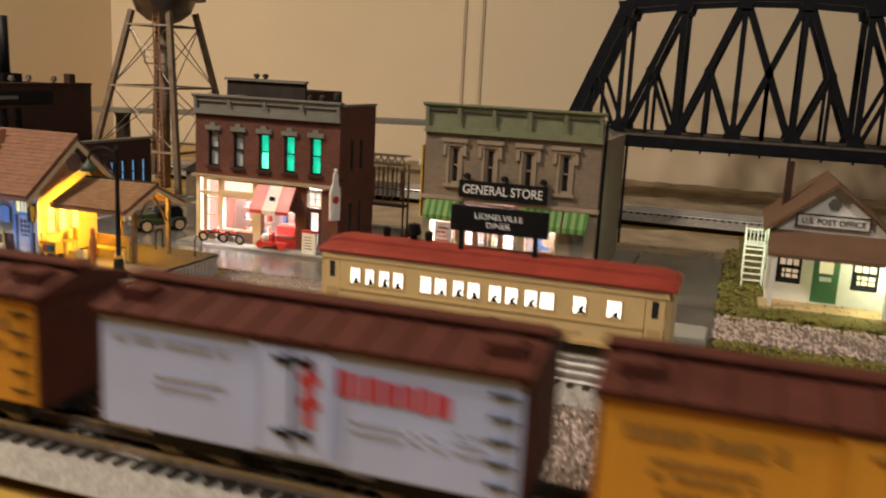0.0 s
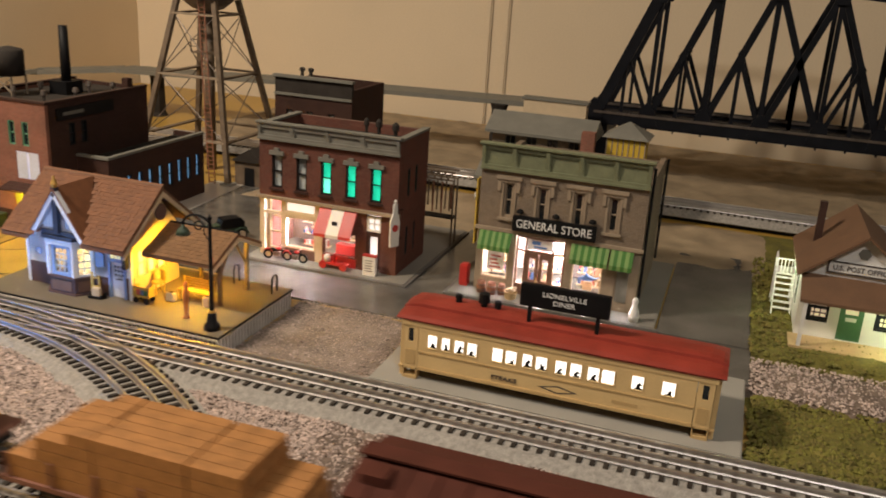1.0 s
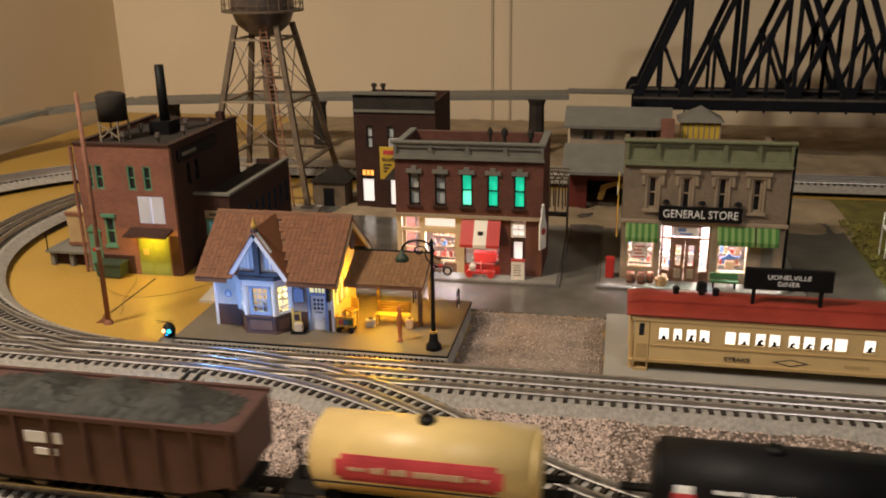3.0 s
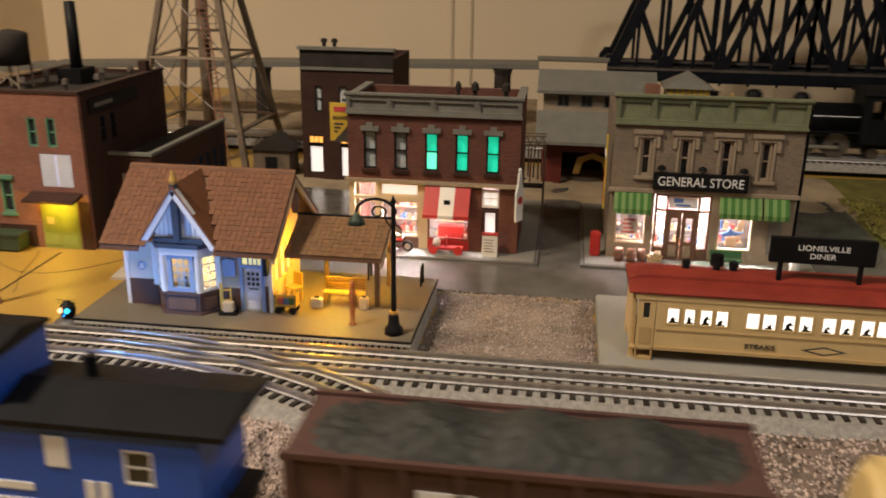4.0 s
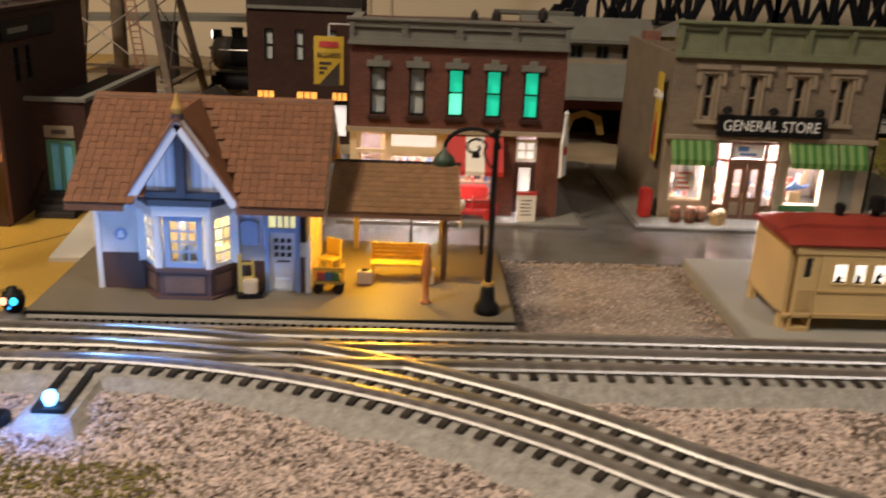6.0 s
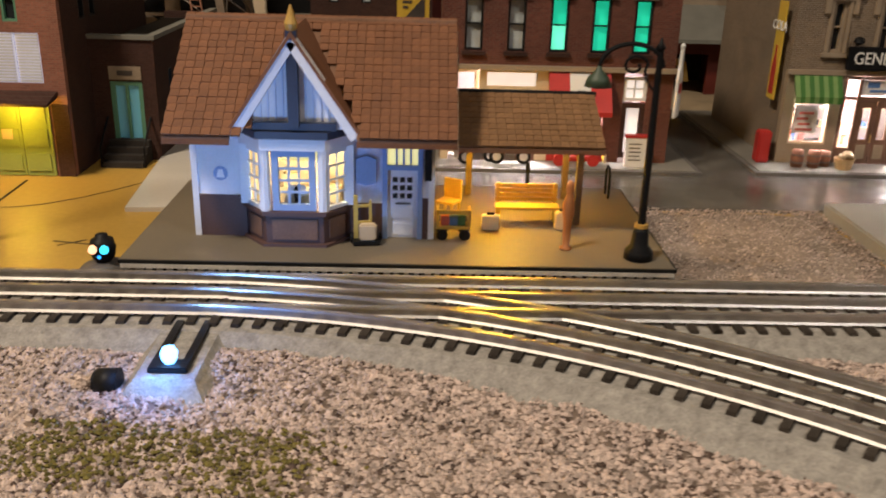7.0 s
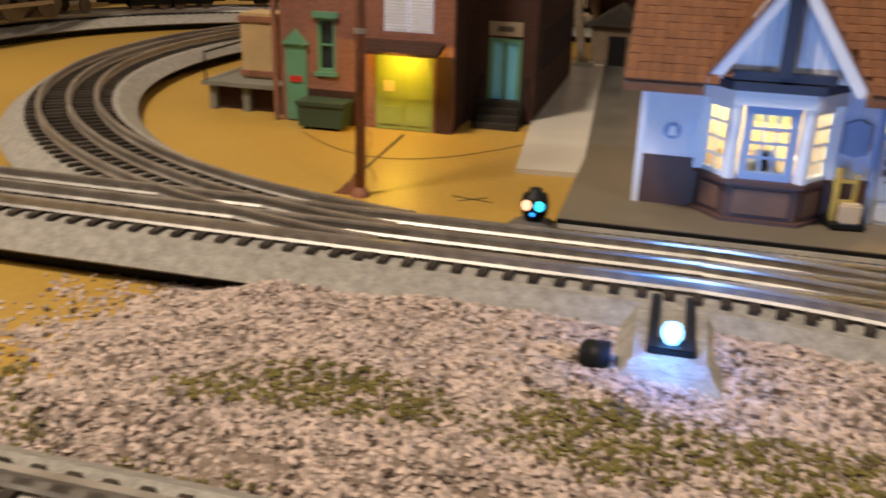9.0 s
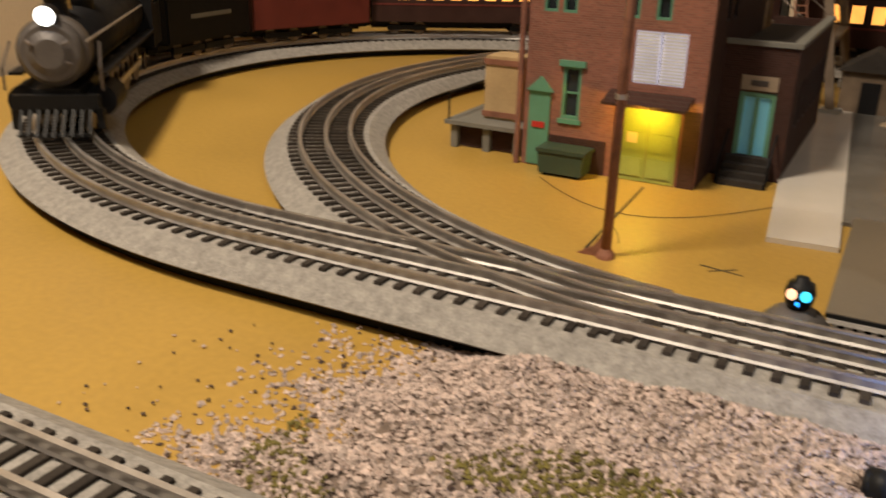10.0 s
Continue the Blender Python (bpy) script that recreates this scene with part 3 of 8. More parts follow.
    tr = thing("railway_track", label, "track", (0, 0, z))
    left = [(-3.1, 0.7), (-3.14, 0.8), (-2.95, 1.5)] if narrow < 0 else [(-4.0, 0.7), (-4.1, 0.8), (-2.95, 1.58)]
    right = [(2.95, 1.5), (3.14, 0.8), (3.1, 0.7)] if narrow > 0 else [(2.95, 1.58), (4.1, 0.8), (4.0, 0.7)]
    part("roadbed", sweep(pts, left + right), "roadbed", tr)
    # black inset support, standing in for the shadow gap below the roadbed
    part("underlay", sweep(pts, [(-3.0, 0.0), (-3.0, 0.69), (3.4, 0.69), (3.4, 0.0)]), "plastic", tr, "dark inset layer for the shadow gap under the roadbed")
    for o in (-1.66, 0.0, 1.73):
        part("rail", sweep(pts, [(o - 0.14, 1.73), (o - 0.07, 1.83), (o - 0.07, 2.06), (o - 0.13, 2.1), (o - 0.11, 2.2), (o + 0.11, 2.2), (o + 0.13, 2.1), (o + 0.07, 2.06), (o + 0.07, 1.83), (o + 0.14, 1.73)]), "rail", tr)
    if TIE_DATA is None:
        probe = part("tie", tie_mesh(), "tie")
        TIE_DATA = probe.data
        bpy.data.objects.remove(probe)
    # ties at even steps along the line
    rest, carry = bmesh.new(), 0.0
    for a, b in zip(pts, pts[1:]):
        d = math.dist(a, b)
        while carry <= d and d > 0:
            x, y = a[0] + (b[0] - a[0]) * carry / d, a[1] + (b[1] - a[1]) * carry / d
            ang = math.degrees(math.atan2(b[1] - a[1], b[0] - a[0]))
            if single(x, y):
                t = new("tie", TIE_DATA)
                t.parent = tr
                t.matrix_basis = pose(x * CM, y * CM, 0, 0, 0, ang)
            else:
                c, s = math.cos(radians(ang)), math.sin(radians(ang))
                vs = [rest.verts.new((x + c * u - s * v, y + s * u + c * v, h)) for u, v, h in ((-0.19, -2.62, 1.4), (0.19, -2.62, 1.4), (0.19, 2.62, 1.4), (-0.19, 2.62, 1.4), (-0.17, -2.55, 1.73), (0.17, -2.55, 1.73), (0.17, 2.55, 1.73), (-0.17, 2.55, 1.73))]
                for f in ((4, 5, 6, 7), (0, 1, 5, 4), (1, 2, 6, 5), (2, 3, 7, 6), (3, 0, 4, 7)):
                    rest.faces.new([vs[i] for i in f])
            carry += step
        carry -= d
    if rest.verts:
        tagged(part("tie_run", rest, "tie", tr, "row of small dark plastic ties"), kind="stuff")
    return tr


MAIN_Y, NEAR_Y, REAR_Y = 54.8, 35.2, 129.8
LOOP_C, LOOP_R = (-95.7, 93.9), 39.1
INNER_C, INNER_R = (-72.0, 93.8), 39.0


def outer_line():
    """The outer line on the plan: west along the rear straight, round the loop, east along the front."""
    rear = line((200, REAR_Y), (LOOP_C[0], REAR_Y))
    back = [(LOOP_C[0] + LOOP_R * math.cos(radians(a)), LOOP_C[1] + (REAR_Y - LOOP_C[1]) * math.sin(radians(a))) for a in range(90, 181)]
    return along(rear, back, arc(LOOP_C, LOOP_R, 180, 270), line((LOOP_C[0], MAIN_Y), (200, MAIN_Y)))


OUTER = outer_line()
OUTER_S = [0.0]
for p_, q_ in zip(OUTER, OUTER[1:]):
    OUTER_S.append(OUTER_S[-1] + math.dist(p_, q_))


def loop_place(s):
    """The point s centimetres on from x = 0 on the rear straight, going west along the outer line."""
    return [float(np.interp(s + 200.0, OUTER_S, [p[k] for p in OUTER])) - (min(0.0, s + 200.0) if k == 0 else 0.0) for k in (0, 1)]


def tracks():
    track("grey three-rail track running straight across the yellow table", line((-248, NEAR_Y), (200, NEAR_Y)), lambda x, y: -95 < x < -72)
    west = OUTER[::-1]
    turn = next(i for i, p in enumerate(west) if p[0] <= -71)
    near = lambda x, y: y < 80 and -125 < x < 2  # noqa: E731
    track("grey three-rail main track straight before the diner", line((200, MAIN_Y), (-44.2, MAIN_Y)), near)
    track("grey three-rail main track straight along the platform edge", line((-44.2, MAIN_Y), west[turn]), near, narrow=-1)
    track("grey three-rail main track curving round the table", west[turn:], near)
    track("grey three-rail inner loop track branching from the main track", along(arc(INNER_C, INNER_R, 263, 125)), lambda x, y: y < 90, z=0.012)
    k = 39.0
    dx, dy = 44 * math.sin(radians(k)), 44 * (1 - math.cos(radians(k)))
    track("grey three-rail crossover track curving from the main track", along(arc((-68, MAIN_Y - 44), 44, 86, 90 - k), arc((-68 + 2 * dx, MAIN_Y - 2 * dy + 44), 44, 270 - k, 268)), lambda x, y: x < -30, z=0.006, narrow=1)


def switch_gear():
    """The turnout's lamp, its motor box and the dwarf signal."""
    sw = thing("switch_machine", "grey roadbed switch machine with a glowing blue lamp", "switch", (-65.9, 48.7, 0))
    bm = bmesh.new()
    rings = [[bm.verts.new(p) for p in ((-w0, 3.4, z), (w0, 3.4, z), (w1, y, z), (-w1, y, z))] for w0, w1, y, z in ((2.6, 2.15, -2.5, 0.3), (2.0, 1.75, -1.9, 0.75), (1.35, 1.3, -1.2, 1.3), (1.15, 1.1, -0.85, 1.52))]
    for p, q in zip(rings, rings[1:]):
        for i in range(4):
            bm.faces.new((p[i], p[(i + 1) % 4], q[(i + 1) % 4], q[i]))
    bm.faces.new(rings[0][::-1])
    bm.faces.new(rings[-1])
    part("housing", bm, "roadbed", sw, "grey moulded roadbed mound")
    for x in (-0.72, 0.42):
        part("arm", B((x, x + 0.3, 0.2, 3.8, 1.5, 1.7)), "plastic", sw)
    part("lamp_plate", soft_box(-0.72, 0.75, -0.5, 0.3, 1.5, 1.75, r=0.05), "plastic", sw)
    part("lamp", turned([(0.2, 1.75), (0.3, 1.95), (0.32, 2.15), (0.24, 2.35), (0.03, 2.42)], 16), "led_white", sw, "bright blue-white lamp", smooth=True)
    part("motor", T(((-2.55, -0.5, 1.15), (-1.75, -0.5, 1.15), 0.52, 0.54), ((-2.7, -0.5, 1.15), (-2.55, -0.5, 1.15), 0.38, 0.52), seg=18), "plastic", sw, "round black motor knob", smooth=True)
    sg = thing("dwarf_signal", "round black dwarf signal with two lit lenses", "signal", (-71.9, 59.2, 0))
    part("base", turned([(1.7, 0), (1.45, 0.9), (1.0, 1.4), (0.6, 1.6)], 18), "smokebox", sg, "shiny grey moulded signal base", smooth=True)
    part("head", turned([(0.36, 1.6), (0.55, 1.85), (0.62, 2.3), (0.52, 2.7), (0.3, 2.78), (0.28, 2.95), (0.1, 3.0)], 18), "plastic", sg, smooth=True)
    part("lens", T(((-0.27, -0.52, 2.35), (-0.27, -0.67, 2.35), 0.22, 0.2)), "led_warm", sg, "glowing warm signal lens")
    part("lens", T(((0.27, -0.52, 2.35), (0.27, -0.67, 2.35), 0.22, 0.2)), "led_cyan", sg, "glowing cyan signal lens")
    part("lens", T(((0.0, -0.5, 1.98), (0.0, -0.62, 1.98), 0.09)), "led_blue", sg, "small blue lens")


# ---- ground, street and paving ----
def bed_edge(x, y):
    """How full the gravel bed lies: 0 past its ragged west end, 1 some way in."""
    return max(0.0, min(1.0, (x + 85.0 + 0.22 * (45 - y) - 2.5 * noise.noise(Vector((y * 0.4, 2, 1)))) / 3.5))


def ground():
    def st(name, bm, m, label):
        return tagged(part(name, bm, m), label, "", "", "structure")
    st("road", B((-56, -0.5, 73.6, 81.6, 0.0, 0.25), (-36.4, -31.9, 81.6, 118, 0, 0.25), (-74, -56, 76.5, 118, 0, 0.24)), "road", "worn grey street with a shiny patchy surface")
    st("driveway", soft_box(-9.6, -0.6, 81.8, 111, 0, 0.3), "road", "dark grey driveway beside the general store")
    st("pavement", B((-56.2, -36.6, 81.6, 104, 0.0, 0.55)), "walk_slab", "grey sidewalk round the brick shop")
    st("kerb", B((-56.2, -36.2, 81.25, 81.6, 0, 0.5), (-36.55, -36.2, 81.6, 104, 0, 0.5)), "kerb", "dark kerb edge")
    st("pavement.001", B((-31.7, -9.8, 82.1, 104, 0.0, 0.55)), "walk_slab", "grey sidewalk round the general store")
    st("kerb.001", B((-32.1, -9.4, 81.75, 82.1, 0, 0.5), (-32.1, -31.75, 82.1, 104, 0, 0.5)), "kerb", "dark kerb edge")
    st("pavement.002", prism([(-74.9, 71.3), (-71.2, 71.6), (-73.6, 110), (-78.6, 110)], "z", 0.0, 0.3), "slab", "pale smooth paving strip beside the factory")
    # gravel beds as uneven sheets
    def sheet(name, x0, x1, y0, y1, z, amp, m, label, slope=0.0, fine=0.35, edge=0.9):
        bm = bmesh.new()
        nx, ny = int((x1 - x0) / 0.8), int((y1 - y0) / 0.8)
        g = []
        for i in range(nx + 1):
            row = []
            for j in range(ny + 1):
                u, v = i / nx, j / ny
                ex = min(1.0, min(u * nx, (1 - u) * nx, v * ny, (1 - v) * ny) / 3.0)
                x, y = x0 + (x1 - x0) * u, y0 + (y1 - y0) * v
                wob = 0 if ex < 0.02 else noise.noise(Vector((x * 0.25, y * 0.25, 3))) * amp + noise.noise(Vector((x * 0.9, y * 0.9, 7))) * amp * fine
                full = bed_edge(x, y) if name == "ground" else 1.0
                row.append(bm.verts.new((x + (1 - ex) * edge * noise.noise(Vector((y * 0.5, x * 0.5, 1))), y + (1 - ex) * edge * noise.noise(Vector((x * 0.5, y * 0.5, 5))), -0.6 if full == 0 else max(0.01, (z + slope * v + wob) * (0.02 + 0.98 * ex)) * full)))
            g.append(row)
        for i in range(nx):
            for j in range(ny):
                bm.faces.new((g[i][j], g[i + 1][j], g[i + 1][j + 1], g[i][j + 1]))
        ob = part(name, bm, m, smooth=True)
        return tagged(ob, label, "", "", "structure")
    sheet("ground", -90, 100, 39.2, 53.2, 0.75, 0.35, "gravel", "pinkish gravel bed between the tracks", slope=0.3)
    sheet("ground.001", -44.6, -30.6, 58.6, 73.6, 0.35, 0.15, "fine_gravel", "pinkish gravel lot beside the platform")
    sheet("ground.002", -0.6, 100, 58.5, 72, 0.5, 0.3, "grass", "mossy green grass beside the track")
    sheet("ground.003", -0.6, 100, 71, 80, 0.45, 0.2, "gravel", "pale gravel path before the post office")
    sheet("ground.004", -0.8, 100, 79, 125.0, 0.6, 0.4, "grass", "mossy green grass round the post office")
    sheet("ground.006", -104, 200, 134.4, 183, 0.5, 0.6, "hill", "rough tan ground along the rear wall")
    sheet("ground.005", -72, 8, 104.2, 125.0, 0.4, 0.3, "hill", "rough tan ground behind the buildings")


def scatter(name, count, area, size, mats, z, label, seed, keep=None):
    """Many small angular stones, joined by colour."""
    rng = np.random.default_rng(seed)
    base = np.array([(1, 0, 0), (-1, 0, 0), (0, 1, 0), (0, -1, 0), (0, 0, 1), (0, 0, -1)], float)
    tri = np.array([(0, 2, 4), (2, 1, 4), (1, 3, 4), (3, 0, 4), (2, 0, 5), (1, 2, 5), (3, 1, 5), (0, 3, 5)])
    x, y = rng.uniform(area[0], area[1], count), rng.uniform(area[2], area[3], count)
    ok = np.array([keep(a, b, rng.random()) for a, b in zip(x, y)]) if keep else np.ones(count, bool)
    x, y = x[ok], y[ok]
    n = len(x)
    r = rng.uniform(size[0], size[1], (n, 1, 1)) * rng.uniform(0.6, 1.25, (n, 6, 1))
    ang = rng.uniform(0, 6.28, n)
    v = base[None] * r
    c, s = np.cos(ang)[:, None], np.sin(ang)[:, None]
    tilt = rng.uniform(-0.7, 0.7, n)[:, None]
    vx, vy, vz = v[..., 0] * c - v[..., 1] * s, v[..., 0] * s + v[..., 1] * c, v[..., 2]
    vy, vz = vy * np.cos(tilt) - vz * np.sin(tilt), vy * np.sin(tilt) + vz * np.cos(tilt)
    zz = np.array([z(a, b) for a, b in zip(x, y)])
    pts = np.stack([vx + x[:, None], vy + y[:, None], vz * 0.8 + zz[:, None]], -1) * CM
    pick = rng.random(n)
    lo = 0.0
    for m, share in mats:
        sel = (pick >= lo) & (pick < lo + share)
        lo += share
        k = int(sel.sum())
        if not k:
            continue
        me = bpy.data.meshes.new(name)
        faces = (tri[None] + 6 * np.arange(k)[:, None, None]).reshape(-1, 3)
        me.from_pydata(pts[sel].reshape(-1, 3).tolist(), [], faces.tolist())
        me.materials.append(M[m])
        tagged(new(name, me), label, "gravel" if "grass" not in name else "grass", "", "stuff")


def bed_height(x, y):
    v = (y - 39.2) / 14.0
    ex = max(0.0, min(1.0, min(y - 39.2, 53.2 - y) / 2.4)) * bed_edge(x, y)
    return 0.03 + ex * (0.75 + 0.3 * v + 0.35 * noise.noise(Vector((x * 0.25, y * 0.25, 3))) + 0.12 * noise.noise(Vector((x * 0.9, y * 0.9, 7))))


def loose():
    mix = (("stone_a", 0.58), ("stone_b", 0.33), ("stone_c", 0.09))
    edge = lambda x, y, r: x > -86.2 - 0.22 * (45 - y) + 2.5 * noise.noise(Vector((y * 0.4, 2, 1))) + 5 * (r ** 6) * -1 - 0.0  # noqa: E731
    scatter("gravel_bed", 44000, (-90, -30, 39.4, 51.4), (0.07, 0.175), mix, bed_height, "pinkish grey gravel scattered between the tracks", 1, edge)
    scatter("gravel_bed", 14000, (-30, 60, 39.4, 51.4), (0.08, 0.19), mix, bed_height, "pinkish grey gravel scattered between the tracks", 2)
    scatter("gravel_lot", 6000, (-44.2, -31, 58.9, 73.2), (0.05, 0.1), (("stone_b", 0.75), ("stone_a", 0.2), ("stone_c", 0.05)), lambda x, y: 0.36 + 0.1 * noise.noise(Vector((x * 0.25, y * 0.25, 3))), "fine pinkish gravel on the lot by the platform", 3)
    scatter("gravel_path", 4000, (-0.5, 40, 71.4, 79.6), (0.1, 0.2), (("stone_a", 0.6), ("stone_b", 0.4)), lambda x, y: 0.45, "pale gravel path before the post office", 4)
    scatter("moss_patch", 6000, (-86, -58, 39.6, 45.5), (0.06, 0.14), (("moss", 1.0),), lambda x, y: bed_height(x, y) + 0.1, "olive moss tufts among the gravel", 5, lambda x, y, r: noise.noise(Vector((x * 0.2, y * 0.35, 9))) > -0.08 + 0.42 * r)
    scatter("grass_tufts", 5000, (-0.5, 45, 58.8, 71.2), (0.15, 0.4), (("grass_blade", 0.6), ("moss", 0.4)), lambda x, y: 0.5, "mossy green ground cover", 6)
    scatter("grass_tufts", 5000, (-0.6, 45, 80, 112), (0.15, 0.4), (("grass_blade", 0.6), ("moss", 0.4)), lambda x, y: 0.6, "mossy green ground cover", 7)
    scatter("crumbs", 60, (-95, -84, 38, 52), (0.05, 0.12), (("stone_c", 0.5), ("stone_a", 0.5)), lambda x, y: 0.08, "stray gravel crumbs on the yellow table", 8)


# ---- buildings ----
def sash(parent, x0, x1, z0, z1, y, frame, pane, name="window", bar=0.16, depth=0.5, mid=True, cols=1, rows=0, label=""):
    """A sash window in a wall that faces -y: frame, bars and panes."""
    w = part(name, B((x0, x0 + bar, y, y + depth, z0, z1), (x1 - bar, x1, y, y + depth, z0, z1), (x0 + bar, x1 - bar, y, y + depth, z0, z0 + bar), (x0 + bar, x1 - bar, y, y + depth, z1 - bar, z1)), frame, parent, label)
    ix0, ix1, iz0, iz1 = x0 + bar, x1 - bar, z0 + bar, z1 - bar
    bars = []
    nr = rows or (2 if mid else 1)
    t = min(bar * 0.4, 0.055)
    for i in range(1, nr):
        z = iz0 + (iz1 - iz0) * i / nr
        bars.append((ix0, ix1, y + 0.1, y + depth - 0.15, z - t, z + t))
    for i in range(1, cols):
        x = ix0 + (ix1 - ix0) * i / cols
        bars.append((x - t, x + t, y + 0.12, y + depth - 0.17, iz0, iz1))
    if bars:
        part("glazing_bar", B(*bars), frame, w)
    panes = pane if isinstance(pane, tuple) else (pane,) * 2
    zm = (iz0 + iz1) / 2
    if panes[0] == panes[-1]:
        part("pane", B((ix0, ix1, y + depth - 0.12, y + depth - 0.06, iz0, iz1)), panes[0], w)
    else:
        part("pane", B((ix0, ix1, y + depth - 0.12, y + depth - 0.06, iz0, zm)), panes[0], w)
        part("pane", B((ix0, ix1, y + depth - 0.12, y + depth - 0.06, zm, iz1)), panes[1], w)
    return w


def sash_x(parent, y0, y1, z0, z1, x, frame, pane, bar=0.16, depth=0.5, name="window"):
    """The same in a wall that faces +x."""
    w = part(name, B((x - depth, x, y0, y0 + bar, z0, z1), (x - depth, x, y1 - bar, y1, z0, z1), (x - depth, x, y0 + bar, y1 - bar, z0, z0 + bar), (x - depth, x, y0 + bar, y1 - bar, z1 - bar, z1), (x - depth + 0.1, x - 0.12, y0 + bar, y1 - bar, (z0 + z1) / 2 - 0.06, (z0 + z1) / 2 + 0.06)), frame, parent)
    part("pane", B((x - depth + 0.05, x - depth + 0.1, y0 + bar, y1 - bar, z0 + bar, z1 - bar)), pane, w)
    return w


def lintel(x0, x1, z, y, arch=0.35):
    return prism([(x0 - 0.25, z), (x1 + 0.25, z), (x1 + 0.25, z + 0.45), (x1 - 0.3, z + 0.45), ((x0 + x1) / 2 + 0.3, z + 0.45 + arch), ((x0 + x1) / 2 - 0.3, z + 0.45 + arch), (x0 + 0.3, z + 0.45), (x0 - 0.25, z + 0.45)], "y", y - 0.25, y + 0.02)


def cornice(parent, x0, x1, y, z0, z1, material, panels=4, jut=0.5):
    """A shallow cap over a frieze of sunk panels."""
    part("cornice", prism([(y - jut, z1), (y - jut, z1 - 0.18), (y - jut * 0.6, z1 - 0.36), (y + 0.3, z1 - 0.36), (y + 0.3, z1)], "x", x0 - jut * 0.4, x1 + jut * 0.4), material, parent)
    step = (x1 - x0) / panels
    holes = [(x0 + i * step + 0.3, x0 + (i + 1) * step - 0.3, z0 + 0.3, z1 - 0.72) for i in range(panels)]
    part("frieze", wall_y(x0, x1, z0, z1 - 0.37, y - 0.28, 0.198, holes), material, parent)
    part("frieze_back", B((x0, x1, y - 0.08, y - 0.003, z0, z1 - 0.37)), material, parent)
    part("cornice_foot", B((x0 - 0.1, x1 + 0.1, y - 0.38, y - 0.002, z0 - 0.25, z0 - 0.002)), material, parent)
    for i in range(panels + 1):
        x = min(max(x0 + i * step - 0.18, x0), x1 - 0.36)
        part("bracket", prism([(y - jut * 0.85, z1 - 0.38), (y - 0.3, z0 + 0.5), (y - 0.285, z0 + 0.5), (y - 0.285, z1 - 0.38)], "x", x, x + 0.36), material, parent)


def goods(parent, x0, x1, y, z0, z1, seed):
    """Shelves with small goods behind a shop window."""
    rng = random.Random(seed)
    rows = 3
    sh = part("shelf", B(*[(x0, x1, y, y + 0.9, z0 + (z1 - z0) * i / rows, z0 + (z1 - z0) * i / rows + 0.08) for i in range(rows)]), "cream", parent)
    for m in ("goods_a", "goods_b", "goods_c", "white"):
        bm = bmesh.new()
        for i in range(rows):
            x = x0 + 0.1
            while x < x1 - 0.4:
                w = rng.uniform(0.15, 0.4)
                if rng.random() < 0.24:
                    box(bm, x, x + w, y + 0.1 + rng.random() * 0.3, y + 0.8, z0 + (z1 - z0) * i / rows + 0.08, z0 + (z1 - z0) * i / rows + rng.uniform(0.4, 0.95))
                x += w + 0.05
        if bm.verts:
            tagged(part("packet", bm, m, sh), "small packets on the shelf", kind="stuff")


def brick_shop():
    x0, x1, y0, y1, h = -55.4, -38.4, 83.7, 92.6, 15.6
    b = thing("brick_shop", "two-storey dark red brick corner shop with lit windows", "building", (0, 0, 0))
    wins = [(-53.8, -52.5), (-50.75, -49.45), (-47.7, -46.4), (-44.7, -43.4), (-41.7, -40.4)]
    holes = [(a, c, 8.6, 12.4) for a, c in wins]
    part("upper_wall", wall_y(x0, x1, 7.6, h, y0, 0.6, holes), "brick_red", b)
    side = [(86.3, 87.1, 9, 12.2), (88.6, 89.4, 9, 12.2), (86.3, 87.0, 2.2, 5.6), (88.7, 89.3, 2.2, 5.6)]
    part("side_wall", wall_x(y0 + 0.6, y1, 0.55, h, x1 - 0.6, 0.6, side), "brick_red", b)
    part("side_wall", wall_x(y0 + 0.6, y1, 0.55, h, x0, 0.6), "brick_red", b)
    part("rear_wall", B((x0 + 0.6, x1 - 0.6, y1 - 0.6, y1, 0.55, h)), "brick_red", b)
    part("roof", B((x0 + 0.6, x1 - 0.6, y0 + 0.6, y1 - 0.6, h - 1.4, h - 1.1)), "roof_dark", b)
    part("floor_slab", B((x0 + 0.6, x1 - 0.6, y0 + 0.6, y1 - 0.6, 7.2, 7.5)), "offwhite", b)
    part("back_partition", B((x0 + 0.6, x1 - 0.6, y0 + 7, y0 + 7.2, 0.56, 7.2)), "offwhite", b, "bright shop interior wall")
    pieces("parapet_cap", ((x0 - 0.1, x1 + 0.1, y0 + 0.3, y0 + 0.9, h, h + 0.25), (x1 - 0.7, x1 + 0.1, y0 + 0.9, y1, h, h + 0.25), (x0 - 0.1, x0 + 0.7, y0 + 0.9, y1, h, h + 0.25)), "grey_trim", b)
    cornice(b, x0, x1, y0, 14.3, 16.1, "grey_trim", 4)
    for i, (a, c) in enumerate(wins):
        pane = ("blind", "blind", "green_hot", "green_glow", "green_glow")[i]
        sash(b, a, c, 8.6, 12.4, y0 + 0.05, "plastic", ("green_hot", "green_glow") if i == 2 else pane)
        part("lintel", lintel(a, c, 12.4, y0), "grey_trim", b)
        part("sill", B((a - 0.2, c + 0.2, y0 - 0.25, y0, 8.3, 8.58)), "brick_dark_shaded", b)
